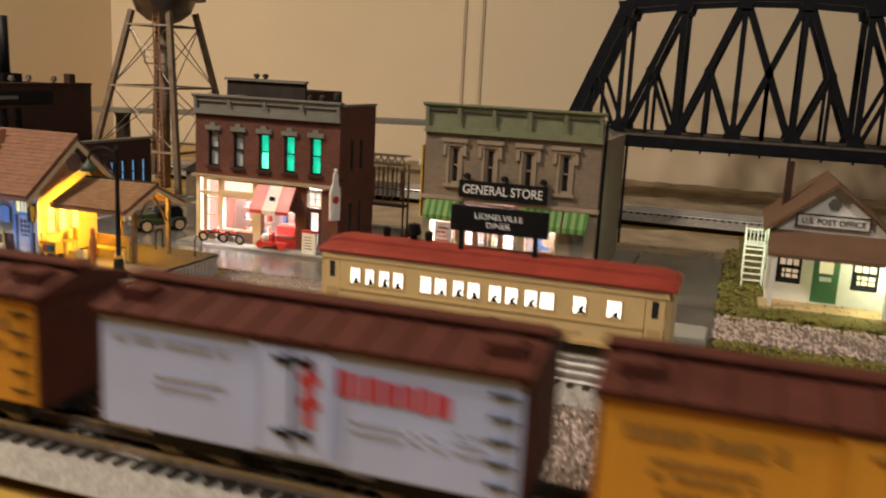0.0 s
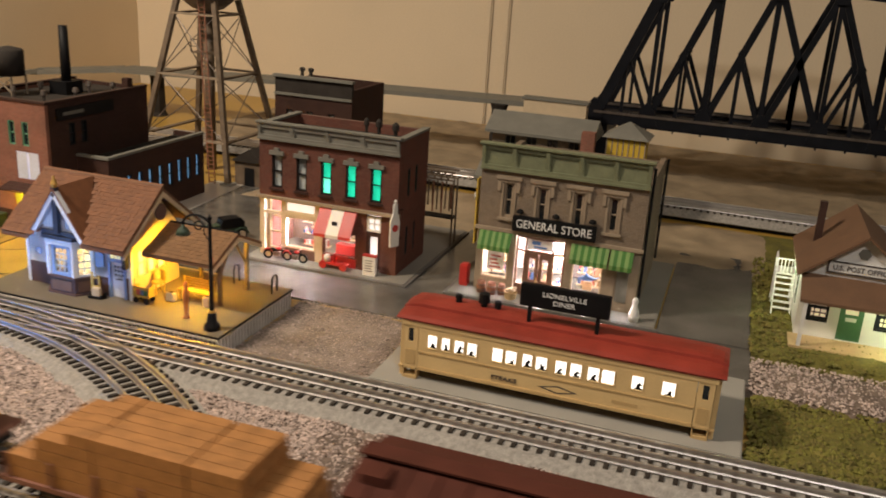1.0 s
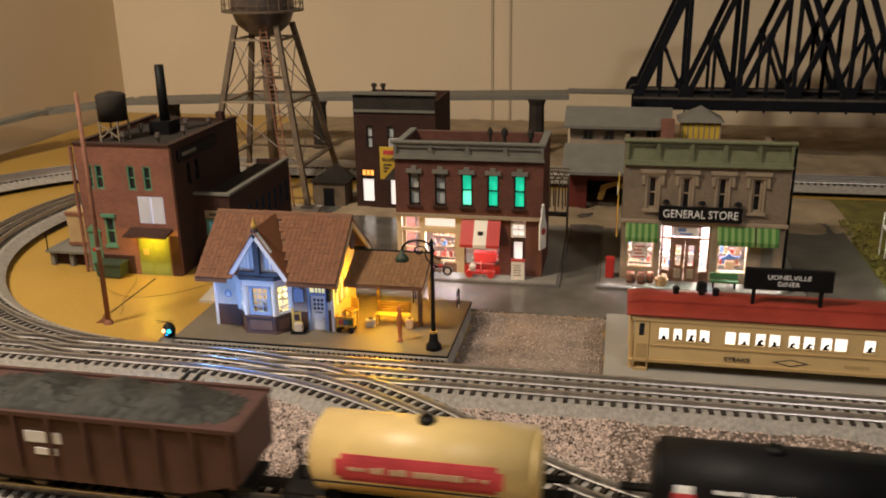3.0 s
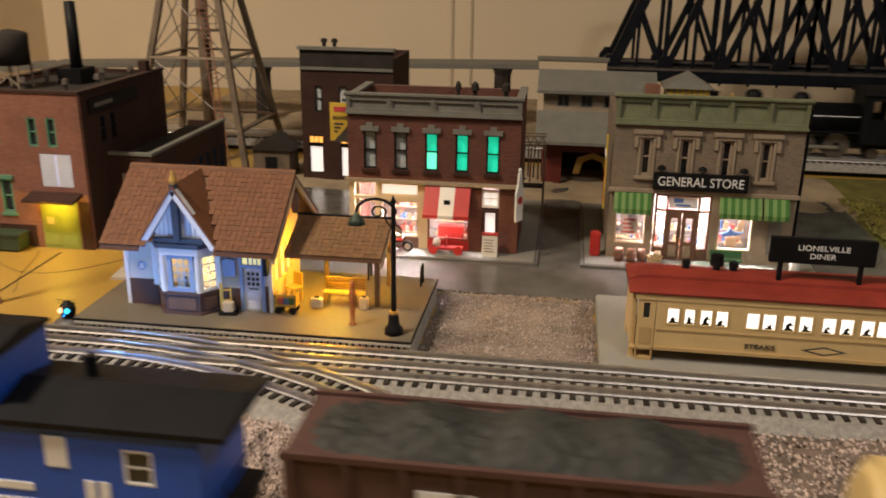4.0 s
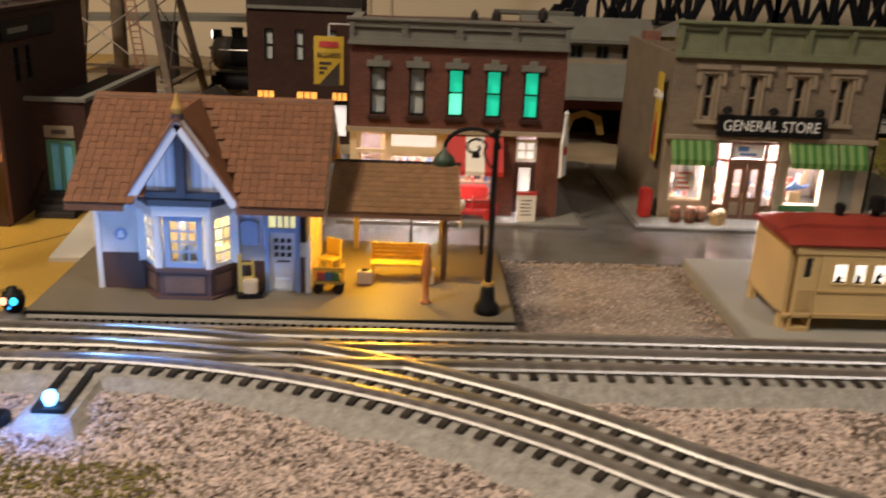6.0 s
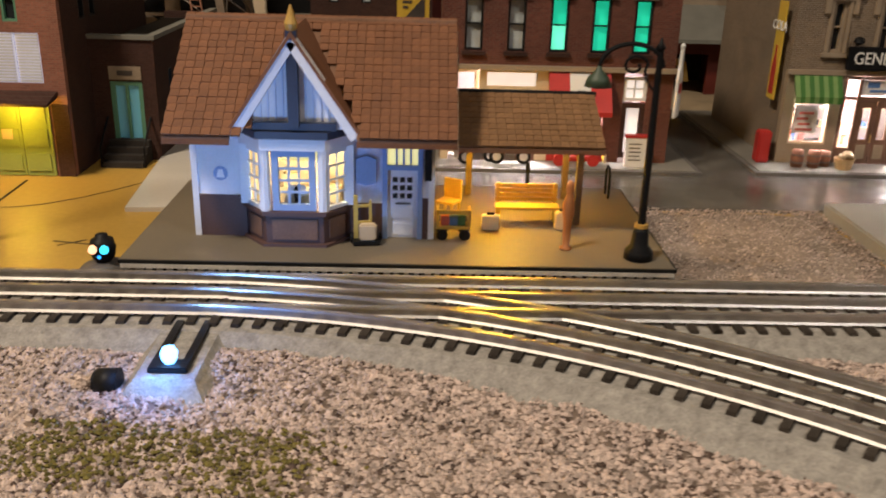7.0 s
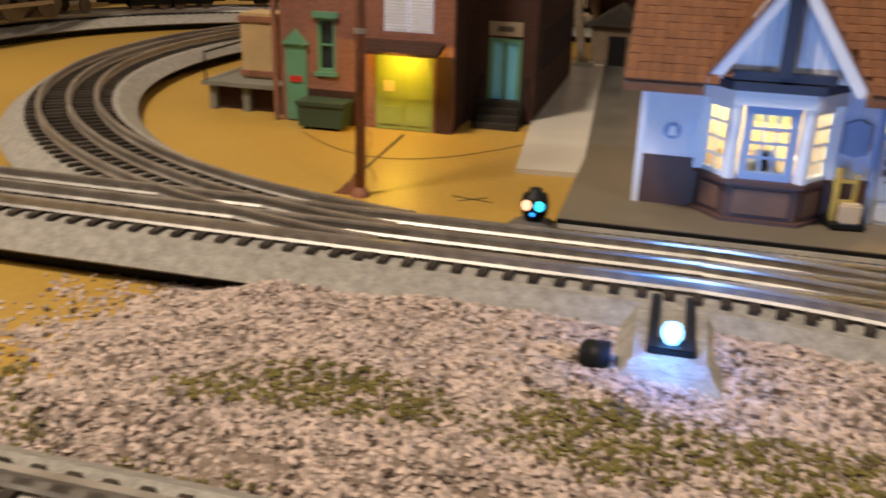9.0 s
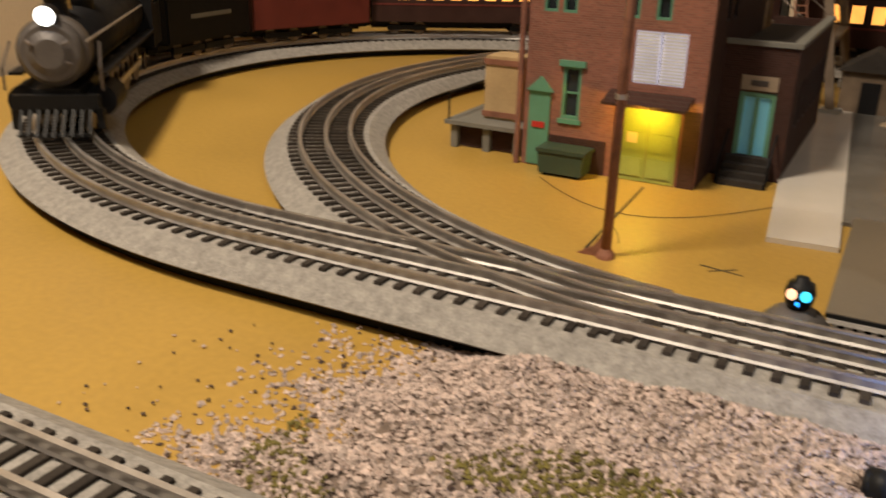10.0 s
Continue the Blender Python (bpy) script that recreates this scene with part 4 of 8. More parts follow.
    for y, z, z1, p in ((86.3, 9, 12.2, "green_glow"), (88.6, 9, 12.2, "green_glow"), (86.3, 2.2, 5.6, "soft_glow"), (88.7, 2.2, 5.6, "soft_glow")):
        sash_x(b, y, y + 0.75, z, z1, x1 - 0.02, "plastic", p)
    # shop front
    part("belt_course", B((x0 - 0.3, x1 + 0.2, y0 - 0.45, y0 + 0.3, 7.3, 7.62)), "stone_trim", b, "pale stone belt course")
    fr = [(x0 + 0.05, x0 + 0.6), (-52.6, -52.2), (-48.3, -47.4), (-43.2, -42.0), (-40.3, x1)]
    for i, (a, c) in enumerate(fr):
        part("pier", B((a, c, y0, y0 + 0.6, 0.55, 7.3)), "brick_red" if i > 2 else "cream", b)
    pieces("stall_riser", ((-52.2, -48.3, y0, y0 + 0.5, 0.55, 1.7),), "panel", b)
    part("transom_bar", B((-52.2, -48.3, y0, y0 + 0.4, 5.5, 5.9), (-54.8, -52.6, y0, y0 + 0.4, 5.5, 5.8)), "cream", b)
    sash(b, -52.2, -48.3, 1.7, 5.5, y0 + 0.05, "cream", "glass", "shop_window", mid=False, bar=0.2)
    sash(b, -52.2, -48.3, 5.9, 7.2, y0 + 0.05, "cream", "soft_glow", "transom_window", mid=False, bar=0.15)
    sash(b, -54.8, -52.6, 0.9, 7.2, y0 + 0.8, "cream", "glass", "entrance_door", rows=3, bar=0.3)
    sash(b, -47.4, -43.2, 1.6, 4.6, y0 + 0.05, "brick_red", "glass", "shop_window", mid=False, bar=0.15)
    pieces("stall_riser", ((-47.4, -43.2, y0, y0 + 0.5, 0.55, 1.6),), "red", b)
    part("wall_panel", B((-47.4, -43.2, y0 + 0.1, y0 + 0.5, 4.6, 7.3)), "brick_red", b)
    sash(b, -42.0, -40.3, 5.2, 6.9, y0 + 0.05, "white", "soft_glow", "small_window", cols=2, bar=0.2)
    sash(b, -42.0, -40.3, 0.9, 5.0, y0 + 0.05, "brick_dark_shaded", "soft_glow", "side_door", mid=False, bar=0.35)
    for a, c, s in ((-52.0, -48.5, 4), (-47.2, -43.4, 5)):
        goods(b, a, c, y0 + 4.0, 0.9, 5.0, s)
    part("counter", B((-46.6, -44, y0 + 2.0, y0 + 3.0, 0.56, 2.4)), "red", b)
    for i, m in enumerate(("red", "white", "red")):
        a = -47.6 + i * 1.5
        part("awning_stripe", prism([(y0 - 0.02, 7.2), (y0 - 0.02, 6.9), (y0 - 1.9, 4.7), (y0 - 1.95, 4.35), (y0 - 2.0, 4.7), (y0 - 0.3, 7.2)], "x", a, a + 1.5), m, b, "red and white striped cloth awning")
    part("awning_emblem", B((-45.6, -45.0, y0 - 1.35, y0 - 1.25, 5.5, 6.1)), "black", b)
    # roof clutter
    for x, y, r, z in ((-43.6, 90, 0.32, 1.0), (-40.2, 86.6, 0.32, 1.5), (-45.4, 90.6, 0.25, 0.9)):
        part("roof_vent", turned([(r * 0.7, h - 1.1), (r * 0.7, h + z - 0.9), (r * 1.3, h + z - 0.9), (r * 1.2, h + z - 0.3), (r * 0.3, h + z)], 12, (x, y, 0)), "roof_dark", b)
    # projecting blade sign shaped like a bottle
    s = thing("blade_sign", "pale bottle-shaped blade sign fixed to the brick shop", "sign", (-38.3, 82.7, -0.3), 62)
    part("board", prism([(-0.6, 4.6), (0.6, 4.6), (0.65, 7.4), (0.3, 8.4), (0.25, 9.4), (-0.25, 9.4), (-0.3, 8.4), (-0.65, 7.4)], "y", -0.1, 0.1), "white", s)
    part("badge", T(((0, -0.1, 6.7), (0, -0.16, 6.7), 0.4)), "red", s, "round red badge")
    part("bracket", B((0.2, 1.1, -0.05, 0.05, 8.6, 8.7), (0.6, 1.1, -0.05, 0.05, 5.4, 5.5)), "black", s)
    part("lamp", turned([(0.12, 9.4), (0.2, 9.7), (0.05, 9.9)], 10), "white", s, "small pale lamp cap")
    # sandwich board, motorcycle, wagon
    sb = thing("sandwich_board", "white sandwich board on the sidewalk", "sign", (-41.0, 82.6, 0.55))
    part("panel", B((-0.75, 0.75, -0.25, -0.15, 0, 2.2), (-0.75, 0.75, 0.15, 0.25, 0, 2.2)), "white", sb)
    part("cap", B((-0.8, 0.8, -0.28, 0.28, 2.2, 2.4)), "red", sb)
    part("text_bar", B(*[(-0.5, 0.4 - 0.1 * (i % 2), -0.27, -0.25, 0.5 + i * 0.3, 0.58 + i * 0.3) for i in range(5)]), "ink", sb)
    motorcycle((-50.2, 82.6, 0.55), 0, "red")
    motorcycle((-52.6, 82.7, 0.55), 20, "red")
    cart = thing("red_wagon", "red sidewalk stand with round wheels", "stand", (-45.3, 82.8, 0.55))
    part("bed", B((-1.6, 1.6, -0.5, 0.4, 0.5, 0.7)), "red", cart)
    for x in (-1.3, 1.2):
        part("wheel", T(((x, -0.6, 0.45), (x, -0.5, 0.45), 0.45), seg=14), "red", cart)
    part("canister", turned([(0.35, 0.7), (0.4, 1.3), (0.2, 1.5)], 12, (-1.0, 0, 0)), "white", cart, smooth=True)
    part("rack", B((-0.1, 0, -0.4, 0.3, 0.7, 1.8), (-0.1, 1.5, -0.05, 0.05, 1.5, 1.6)), "red", cart)


def motorcycle(at, turn, colour):
    m = thing("motorcycle", "small red motorcycle parked at the kerb", "motorcycle", at, turn)
    for x in (-1.0, 1.0):
        w = part("wheel", T(((x, -0.1, 0.55), (x, 0.1, 0.55), 0.55), seg=16), "plastic", m)
        part("rim", T(((x, -0.13, 0.55), (x, 0.13, 0.55), 0.32), seg=12), "rail", w)
    part("frame", T(((-1.0, 0, 0.55), (-0.3, 0, 0.95), 0.1), ((-0.3, 0, 0.95), (0.6, 0, 1.05), 0.12), ((0.6, 0, 1.05), (1.0, 0, 0.55), 0.09), ((0.7, 0, 1.0), (0.6, 0, 1.5), 0.06), seg=8), "plastic", m)
    part("tank", soft_box(-0.1, 0.5, -0.2, 0.2, 1.0, 1.35, r=0.1), colour, m)
    part("saddle", soft_box(-0.8, -0.15, -0.2, 0.2, 1.05, 1.25, r=0.08), "plastic", m)
    part("mudguard", prism([(-1.6, 0.8), (-1.3, 1.2), (-0.8, 1.2), (-0.5, 0.8), (-0.55, 0.8), (-0.85, 1.1), (-1.25, 1.1), (-1.55, 0.8)], "y", -0.16, 0.16), colour, m)
    part("engine", soft_box(-0.4, 0.35, -0.25, 0.25, 0.3, 0.85), "tank_steel", m)
    part("handlebar", T(((0.55, -0.5, 1.5), (0.55, 0.5, 1.5), 0.05), seg=8), "rail", m)


def general_store():
    x0, x1, y0, y1, h = -29.6, -12.2, 84.8, 101, 16.0
    b = thing("general_store", "two-storey tan brick general store with green cornice", "building")
    centres = (-26.5, -22.9, -19.1, -15.5)
    holes = [(c - 0.5, c + 0.5, 8.9, 12.6) for c in centres]
    part("upper_wall", wall_y(x0, x1, 7.3, h, y0, 0.6, holes), "brick_tan", b)
    part("side_wall", B((x0, x0 + 0.6, y0 + 0.6, y1, 0.55, 14.0)), "brick_tan", b)
    part("side_wall", B((x1 - 0.6, x1, y0 + 0.6, y1, 0.55, 14.0)), "brick_tan", b)
    part("rear_wall", B((x0 + 0.6, x1 - 0.6, y1 - 0.6, y1, 0.55, 13.6)), "brick_tan", b)
    part("roof", B((x0 + 0.6, x1 - 0.6, y0 + 0.6, y1 - 0.6, 12.6, 12.9)), "roof_dark", b)
    part("floor_slab", B((x0 + 0.6, x1 - 0.6, y0 + 0.6, y1 - 0.6, 7.35, 7.6)), "offwhite", b)
    part("back_partition", B((x0 + 0.6, x1 - 0.6, y0 + 8.5, y0 + 8.7, 0.56, 7.35)), "offwhite", b, "bright store interior wall")
    cornice(b, x0, x1, y0, 14.1, 16.7, "green_trim", 5, 0.6)
    for c in centres:
        sash(b, c - 0.5, c + 0.5, 8.9, 12.6, y0 + 0.1, "stone_trim", "dark_glass", bar=0.22)
        part("window_hood", B((c - 1.35, c + 1.35, y0 - 0.35, y0, 13.0, 13.35), (c - 1.15, c + 1.15, y0 - 0.2, y0, 12.65, 13.0), (c - 1.2, c - 0.85, y0 - 0.25, y0, 11.7, 12.65), (c + 0.85, c + 1.2, y0 - 0.25, y0, 11.7, 12.65)), "stone_trim", b)
        pieces("jamb", ((c - 0.8, c - 0.55, y0 - 0.12, y0, 8.9, 12.6), (c + 0.55, c + 0.8, y0 - 0.12, y0, 8.9, 12.6)), "stone_trim", b)
        part("sill", B((c - 1.0, c + 1.0, y0 - 0.3, y0, 8.6, 8.88)), "stone_trim", b)
    for x in (-25.0, -21.2, -17.4):
        part("wall_lamp", turned([(0.1, 9.6), (0.42, 9.75), (0.35, 10.0), (0.1, 10.15)], 10, (x, y0 - 0.5, 0)), "black", b)
    part("belt_course", B((x0 - 0.2, x1 + 0.2, y0 - 0.35, y0 + 0.02, 7.3, 7.65)), "stone_trim", b)
    sign = part("name_board", soft_box(-25.7, -16.9, y0 - 0.75, y0 - 0.4, 7.75, 9.45, r=0.06), "black", b, "black sign board with white lettering")
    text("lettering", "GENERAL STORE", 1.25, (-21.3, y0 - 0.8, 8.6), "letter", sign, width=7.9)
    # ground floor
    for a, c in ((x0, -28.9), (-26.0, -25.3), (-19.9, -19.1), (-15.9, -14.6), (-13.0, x1)):
        part("pier", B((a, c, y0, y0 + 0.6, 0.55, 7.3)), "stone_trim", b)
    wins = ((-28.9, -26.0, 2.0, 5.5), (-19.1, -15.9, 1.8, 5.3))
    for a, c, z, zz in wins:
        sash(b, a, c, z, zz, y0 + 0.05, "cream", "glass", "shop_window", mid=False, bar=0.14)
        part("stall_riser", B((a, c, y0, y0 + 0.6, 0.55, z)), "stone_trim", b)
        part("head_panel", B((a, c, y0, y0 + 0.6, zz, 7.3)), "stone_trim", b)
    part("side_panel", B((-14.6, -13.0, y0 + 0.1, y0 + 0.6, 0.55, 7.3)), "stone_trim", b)
    part("side_recess", B((-14.4, -13.2, y0 + 0.04, y0 + 0.1, 1.6, 5.2)), "grey_trim", b)
    # canted entrance bay: double doors between slanting side lights
    d0, d1, yd = -24.2, -21.0, y0 - 0.25
    for x in (-25.2, d0, d1 - 0.22, -20.1):
        y = y0 + 0.05 if x in (-25.2, -20.1) else yd
        part("bay_post", B((x, x + 0.22, y, y + 0.25, 0.6, 7.25)), "panel", b)
    part("bay_head", B((d0 + 0.22, d1 - 0.22, yd, yd + 0.2, 5.45, 5.75), (d0 + 0.22, d1 - 0.22, yd, yd + 0.2, 7.0, 7.25)), "panel", b)
    for p, q in (((-24.98, y0 + 0.15), (d0, yd + 0.12)), ((d1, yd + 0.12), (-20.1, y0 + 0.15))):
        bm = bmesh.new()
        for z in (1.7, 5.6, 7.1):
            beam(bm, (*p, z), (*q, z), 0.22, 0.16)
        part("side_light_rail", bm, "panel", b)
        bm = bmesh.new()
        beam(bm, (*p, 1.1), (*q, 1.1), 1.0, 0.14)
        part("stall_riser", bm, "panel", b)
    mid = (d0 + d1) / 2
    for a, c in ((d0 + 0.24, mid - 0.03), (mid + 0.03, d1 - 0.24)):
        d = part("door", wall_y(a, c, 0.6, 5.43, yd + 0.02, 0.16, [(a + 0.36, c - 0.36, 2.5, 4.9)]), "panel", b, "brown panelled store door")
        part("pane", B((a + 0.36, c - 0.36, yd + 0.08, yd + 0.11, 2.5, 4.9)), "glass", d)
        part("panel", B((a + 0.3, c - 0.3, yd - 0.03, yd + 0.02, 1.0, 2.1)), "stone_trim", d)
    part("door_handle", T(((mid - 0.12, yd - 0.06, 2.3), (mid - 0.12, yd - 0.06, 2.9), 0.04), seg=6), "brass", b, "brass door handle")
    sg = part("transom_sign", B((d0 + 0.3, d1 - 0.3, yd + 0.2, yd + 0.24, 5.85, 6.95)), "white", b, "white transom sign with blue writing")
    part("text_bar", B((d0 + 0.7, d0 + 1.6, yd + 0.17, yd + 0.2, 6.4, 6.8), (d0 + 0.9, d1 - 0.9, yd + 0.17, yd + 0.2, 6.05, 6.25)), "goods_b", sg)
    for a, c, k, z in ((-28.8, -26.1, 1, 1.4), (-25.1, -20.1, 2, 1.0), (-19.0, -16.0, 3, 1.5)):
        goods(b, a, c, y0 + 3.4, z, 5.6, k)
    part("window_poster", B((-28.4, -26.6, y0 + 0.6, y0 + 0.62, 2.7, 4.9)), "letter", b, "pale painted window notice")
    part("text_bar", B(*[(-28.2 + 0.15 * (i % 2), -26.9 - 0.2 * (i % 3), y0 + 0.57, y0 + 0.6, 2.9 + 0.42 * i, 3.1 + 0.42 * i) for i in range(4)]), "goods_a", b)
    part("window_stand", soft_box(-18.0, -17.0, y0 + 1.3, y0 + 1.9, 1.8, 2.7, r=0.08), "goods_c", b)
    part("window_model", prism([(-18.6, 3.0), (-18.2, 2.85), (-16.9, 3.05), (-16.4, 3.4), (-16.8, 3.25), (-17.4, 3.4), (-17.7, 3.75), (-17.9, 3.35)], "y", y0 + 1.2, y0 + 1.6), "goods_b", b, "blue model in the window")
    part("window_slats", B(*[(-16.9 + 0.1 * i, -16.8 + 0.1 * i, y0 + 2.0, y0 + 2.1, 2.0 + 0.35 * i, 4.0 + 0.2 * i) for i in range(6)]), "goods_c", b)
    # striped awnings
    for a, c in ((-29.2, -25.7), (-19.3, -15.4), (-15.2, -12.9)):
        n = max(4, round((c - a) / 0.36))
        for i in range(n):
            u, v = a + (c - a) * i / n, a + (c - a) * (i + 1) / n
            part("awning_strip", prism([(y0 - 0.02, 7.25), (y0 - 1.0, 5.75), (y0 - 1.02, 5.3), (y0 - 1.08, 5.3), (y0 - 1.1, 5.8), (y0 - 0.3, 7.25)], "x", u, v), "awn_green" if i % 2 else "awn_light", b)
    # tall narrow sign on the side and drainpipe
    s = thing("tall_sign", "tall narrow painted sign on the store corner", "sign", (-30.1, 86.2, 0))
    part("board", B((-0.12, 0, -0.7, 0.7, 5.2, 12.4)), "yellow_sign", s)
    part("bottle", prism([(-0.4, 5.6), (0.4, 5.6), (0.4, 7.6), (0.12, 8.6), (0.12, 9.2), (-0.12, 9.2), (-0.12, 8.6), (-0.4, 7.6)], "x", -0.16, -0.12), "red", s)
    text("lettering", "COLA", 1.0, (-0.15, 0, 10.6), "letter", s, rot=(90, 0, -90))
    for y, z0, z1 in ((y0 + 0.3, 0.6, 16.0), (y1 - 0.4, 2, 14.0)):
        part("drainpipe", T(((x1 + 0.25, y, z0), (x1 + 0.25, y, z1), 0.15), seg=8), "black", b)
    # goods on the sidewalk
    for x, y, r, hh in ((-28.4, 83.6, 0.5, 1.3), (-27.2, 83.5, 0.5, 1.3), (-26.2, 83.9, 0.45, 1.2)):
        br = thing("barrel", "small brown barrel on the store sidewalk", "barrel", (x, y, 0.55), group="barrels")
        part("barrel_body", turned([(r * 0.8, 0), (r, hh * 0.5), (r * 0.8, hh)], 14), "pole", br, smooth=True)
        part("hoop", T(((0, 0, hh * 0.25), (0, 0, hh * 0.33), r * 0.97), ((0, 0, hh * 0.68), (0, 0, hh * 0.76), r * 0.97), seg=14), "tank_steel", br)
    bk = thing("produce_basket", "basket of pale produce on the sidewalk", "basket", (-25.0, 83.2, 0.55))
    part("basket", turned([(0.55, 0), (0.75, 0.8), (0.7, 0.8), (0.5, 0.1)], 14), "crate", bk)
    rng = random.Random(4)
    bm = bmesh.new()
    for i in range(14):
        turned([(0.02, 0), (0.2, 0.15), (0.2, 0.3), (0.02, 0.42)], 8, (rng.uniform(-0.45, 0.45), rng.uniform(-0.4, 0.4), 0.7 + rng.random() * 0.25), bm)
    tagged(part("produce", bm, "cream", bk), "pale round produce", kind="stuff")
    vm = lone("vending_box", soft_box(-31.2, -30.2, 84.4, 85.4, 0.55, 3.0, r=0.12), "red", "red drinks box beside the store corner", "box")
    st2 = thing("white_statuette", "small white plain statuette by the store corner", "statue", (-12.0, 83.0, 0.55))
    part("body", turned([(0.5, 0), (0.55, 0.8), (0.3, 1.6), (0.28, 1.9), (0.34, 2.2), (0.2, 2.5), (0.03, 2.55)], 12), "white", st2, smooth=True)
    bn = thing("store_bench", "green bench before the store window", "bench", (-18.3, 83.4, 0.55))
    part("seat", B((-1.5, 1.5, -0.4, 0.3, 0.7, 0.85)), "green", bn)
    part("backrest", B((-1.5, 1.5, 0.3, 0.42, 0.9, 1.6)), "green", bn)
    for x in (-1.2, 1.1):
        part("leg", B((x, x + 0.12, -0.35, 0.3, 0, 0.7)), "black", bn)


def diner():
    x0, x1, y0, y1 = -28.7, -3.1, 60.4, 66.4
    lone("diner_pad", soft_box(-30.8, -0.9, 58.9, 73.0, 0.0, 1.0, r=0.1), "concrete", "flat grey base plate under the diner", "base", "structure")
    d = thing("railcar_diner", "yellow railway-car diner with red roof on a grey pad", "building", (0, 0, 1.0))
    spans = [(-27.9, -27.0), (-26.6, -25.8), (-25.4, -24.5), (-24.2, -23.3), (-21.9, -20.95), (-20.7, -19.7), (-19.2, -18.3), (-18.0, -17.0), (-16.3, -15.3), (-15.0, -14.0), (-13.5, -12.5), (-12.3, -11.2), (-9.8, -8.8), (-7.3, -6.2)]
    spans = [(0.917 * a - 0.62, 0.917 * b - 0.62) for a, b in spans]
    part("body", wall_y(x0 + 1.7, x1 - 1.7, 1.0, 5.3, y0, 0.3, [(a, b, 3.0, 4.2) for a, b in spans]), "diner", d)
    part("rear_wall", B((x0 + 1.7, x1 - 1.7, y1 - 0.3, y1, 1.0, 5.3)), "diner", d)
    pieces("end_wall", ((x0 + 1.7, x0 + 2.0, y0 + 0.3, y1 - 0.3, 1.0, 5.3), (x1 - 2.0, x1 - 1.7, y0 + 0.3, y1 - 0.3, 1.0, 5.3)), "diner_dark", d)
    part("floor", B((x0, x1, y0, y1, 0.85, 1.0)), "diner_dark", d)
    part("letter_board", B((x0 + 0.2, x1 - 0.2, y0 - 0.05, y0, 4.75, 5.3)), "diner", d)
    pieces("side_sill", ((x0 + 1.7, x1 - 1.7, y0 - 0.1, y0, 0.9, 1.15), (x0 + 1.7, x1 - 1.7, y0 - 0.06, y0, 2.45, 2.58)), "diner_dark", d)
    for sx, a in ((1, x0), (-1, x1)):
        e0, e1 = sorted((a, a + sx * 0.35))
        pieces("end_post", ((e0, e1, y0 + 0.4, y0 + 1.0, 0.0, 5.3), (e0, e1, y1 - 1.0, y1 - 0.4, 0.0, 5.3)), "diner", d)
        part("platform_gate", B((min(a, a + sx * 0.2), max(a, a + sx * 0.2), y0 + 1.0, y1 - 1.0, 1.0, 5.28)), "diner", d)
        s0, s1 = sorted((a + sx * 0.4, a + sx * 1.65))
        v = part("vestibule_side", wall_y(s0, s1, 1.0, 5.3, y0 + 0.02, 0.2, [(s0 + 0.4, s1 - 0.4, 3.3, 4.5)]), "diner", d)
        part("pane", B((s0 + 0.4, s1 - 0.4, y0 + 0.14, y0 + 0.18, 3.3, 4.5)), "dark_glass", v)
        part("panel", B((s0 + 0.2, s1 - 0.2, y0 - 0.02, y0 + 0.02, 1.3, 2.6)), "diner_dark", v)
        part("step", B((s0 + 0.05, s1 - 0.05, y0 - 0.05, y0 + 0.9, 0.0, 0.25), (s0, s0 + 0.1, y0, y0 + 0.9, 0.0, 1.0), (s1 - 0.1, s1, y0, y0 + 0.9, 0.0, 1.0)), "diner_dark", d)
    prof = [(y0 - 0.15, 5.2), (y0 - 0.2, 5.36), (y0 + 0.2, 5.55), (y0 + 1.0, 5.72), (y0 + 1.7, 5.78), (y0 + 1.75, 6.02), (y0 + 2.4, 6.16), (y1 - 2.4, 6.16), (y1 - 1.75, 6.02), (y1 - 1.7, 5.78), (y1 - 1.0, 5.72), (y1 - 0.2, 5.55), (y1 + 0.2, 5.36), (y1 + 0.15, 5.2)]
    bm = bmesh.new()
    yc = (y0 + y1) / 2
    rows = []
    for x, k in ((x0 - 0.3, 0.55), (x0 + 0.1, 0.8), (x0 + 1.0, 1.0), (x1 - 1.0, 1.0), (x1 - 0.1, 0.8), (x1 + 0.3, 0.55)):
        rows.append([bm.verts.new((x, yc + (y - yc) * (0.9 + 0.1 * k), 5.2 + (z - 5.2) * k)) for y, z in prof])
    for r, s in zip(rows, rows[1:]):
        for i in range(len(prof)):
            j = (i + 1) % len(prof)
            bm.faces.new((r[i], r[j], s[j], s[i]))
    bm.faces.new(rows[0])
    bm.faces.new(rows[-1][::-1])
    part("roof", bm, "diner_roof", d, "weathered red clerestory roof")
    rng = random.Random(3)
    for i, (a, b) in enumerate(spans):
        w = part("window", B((a, b, y0 + 0.16, y0 + 0.2, 3.0, 4.2)), "white_glow", d, "bright lit white window")
        part("window_frame", B((a - 0.06, a + 0.03, y0 - 0.04, y0 + 0.05, 2.95, 4.25), (b - 0.03, b + 0.06, y0 - 0.04, y0 + 0.05, 2.95, 4.25), (a + 0.03, b - 0.03, y0 - 0.04, y0 + 0.05, 2.94, 3.02), (a + 0.03, b - 0.03, y0 - 0.04, y0 + 0.05, 4.18, 4.26)), "diner", w)
        if i in (4, 11):
            continue
        k = rng.uniform(0.45, 0.8)
        c = (a + b) / 2 + rng.uniform(-0.12, 0.12)
        f = rng.choice((-1, 1)) * rng.uniform(0.8, 1.15)
        lean = rng.uniform(-0.1, 0.15)
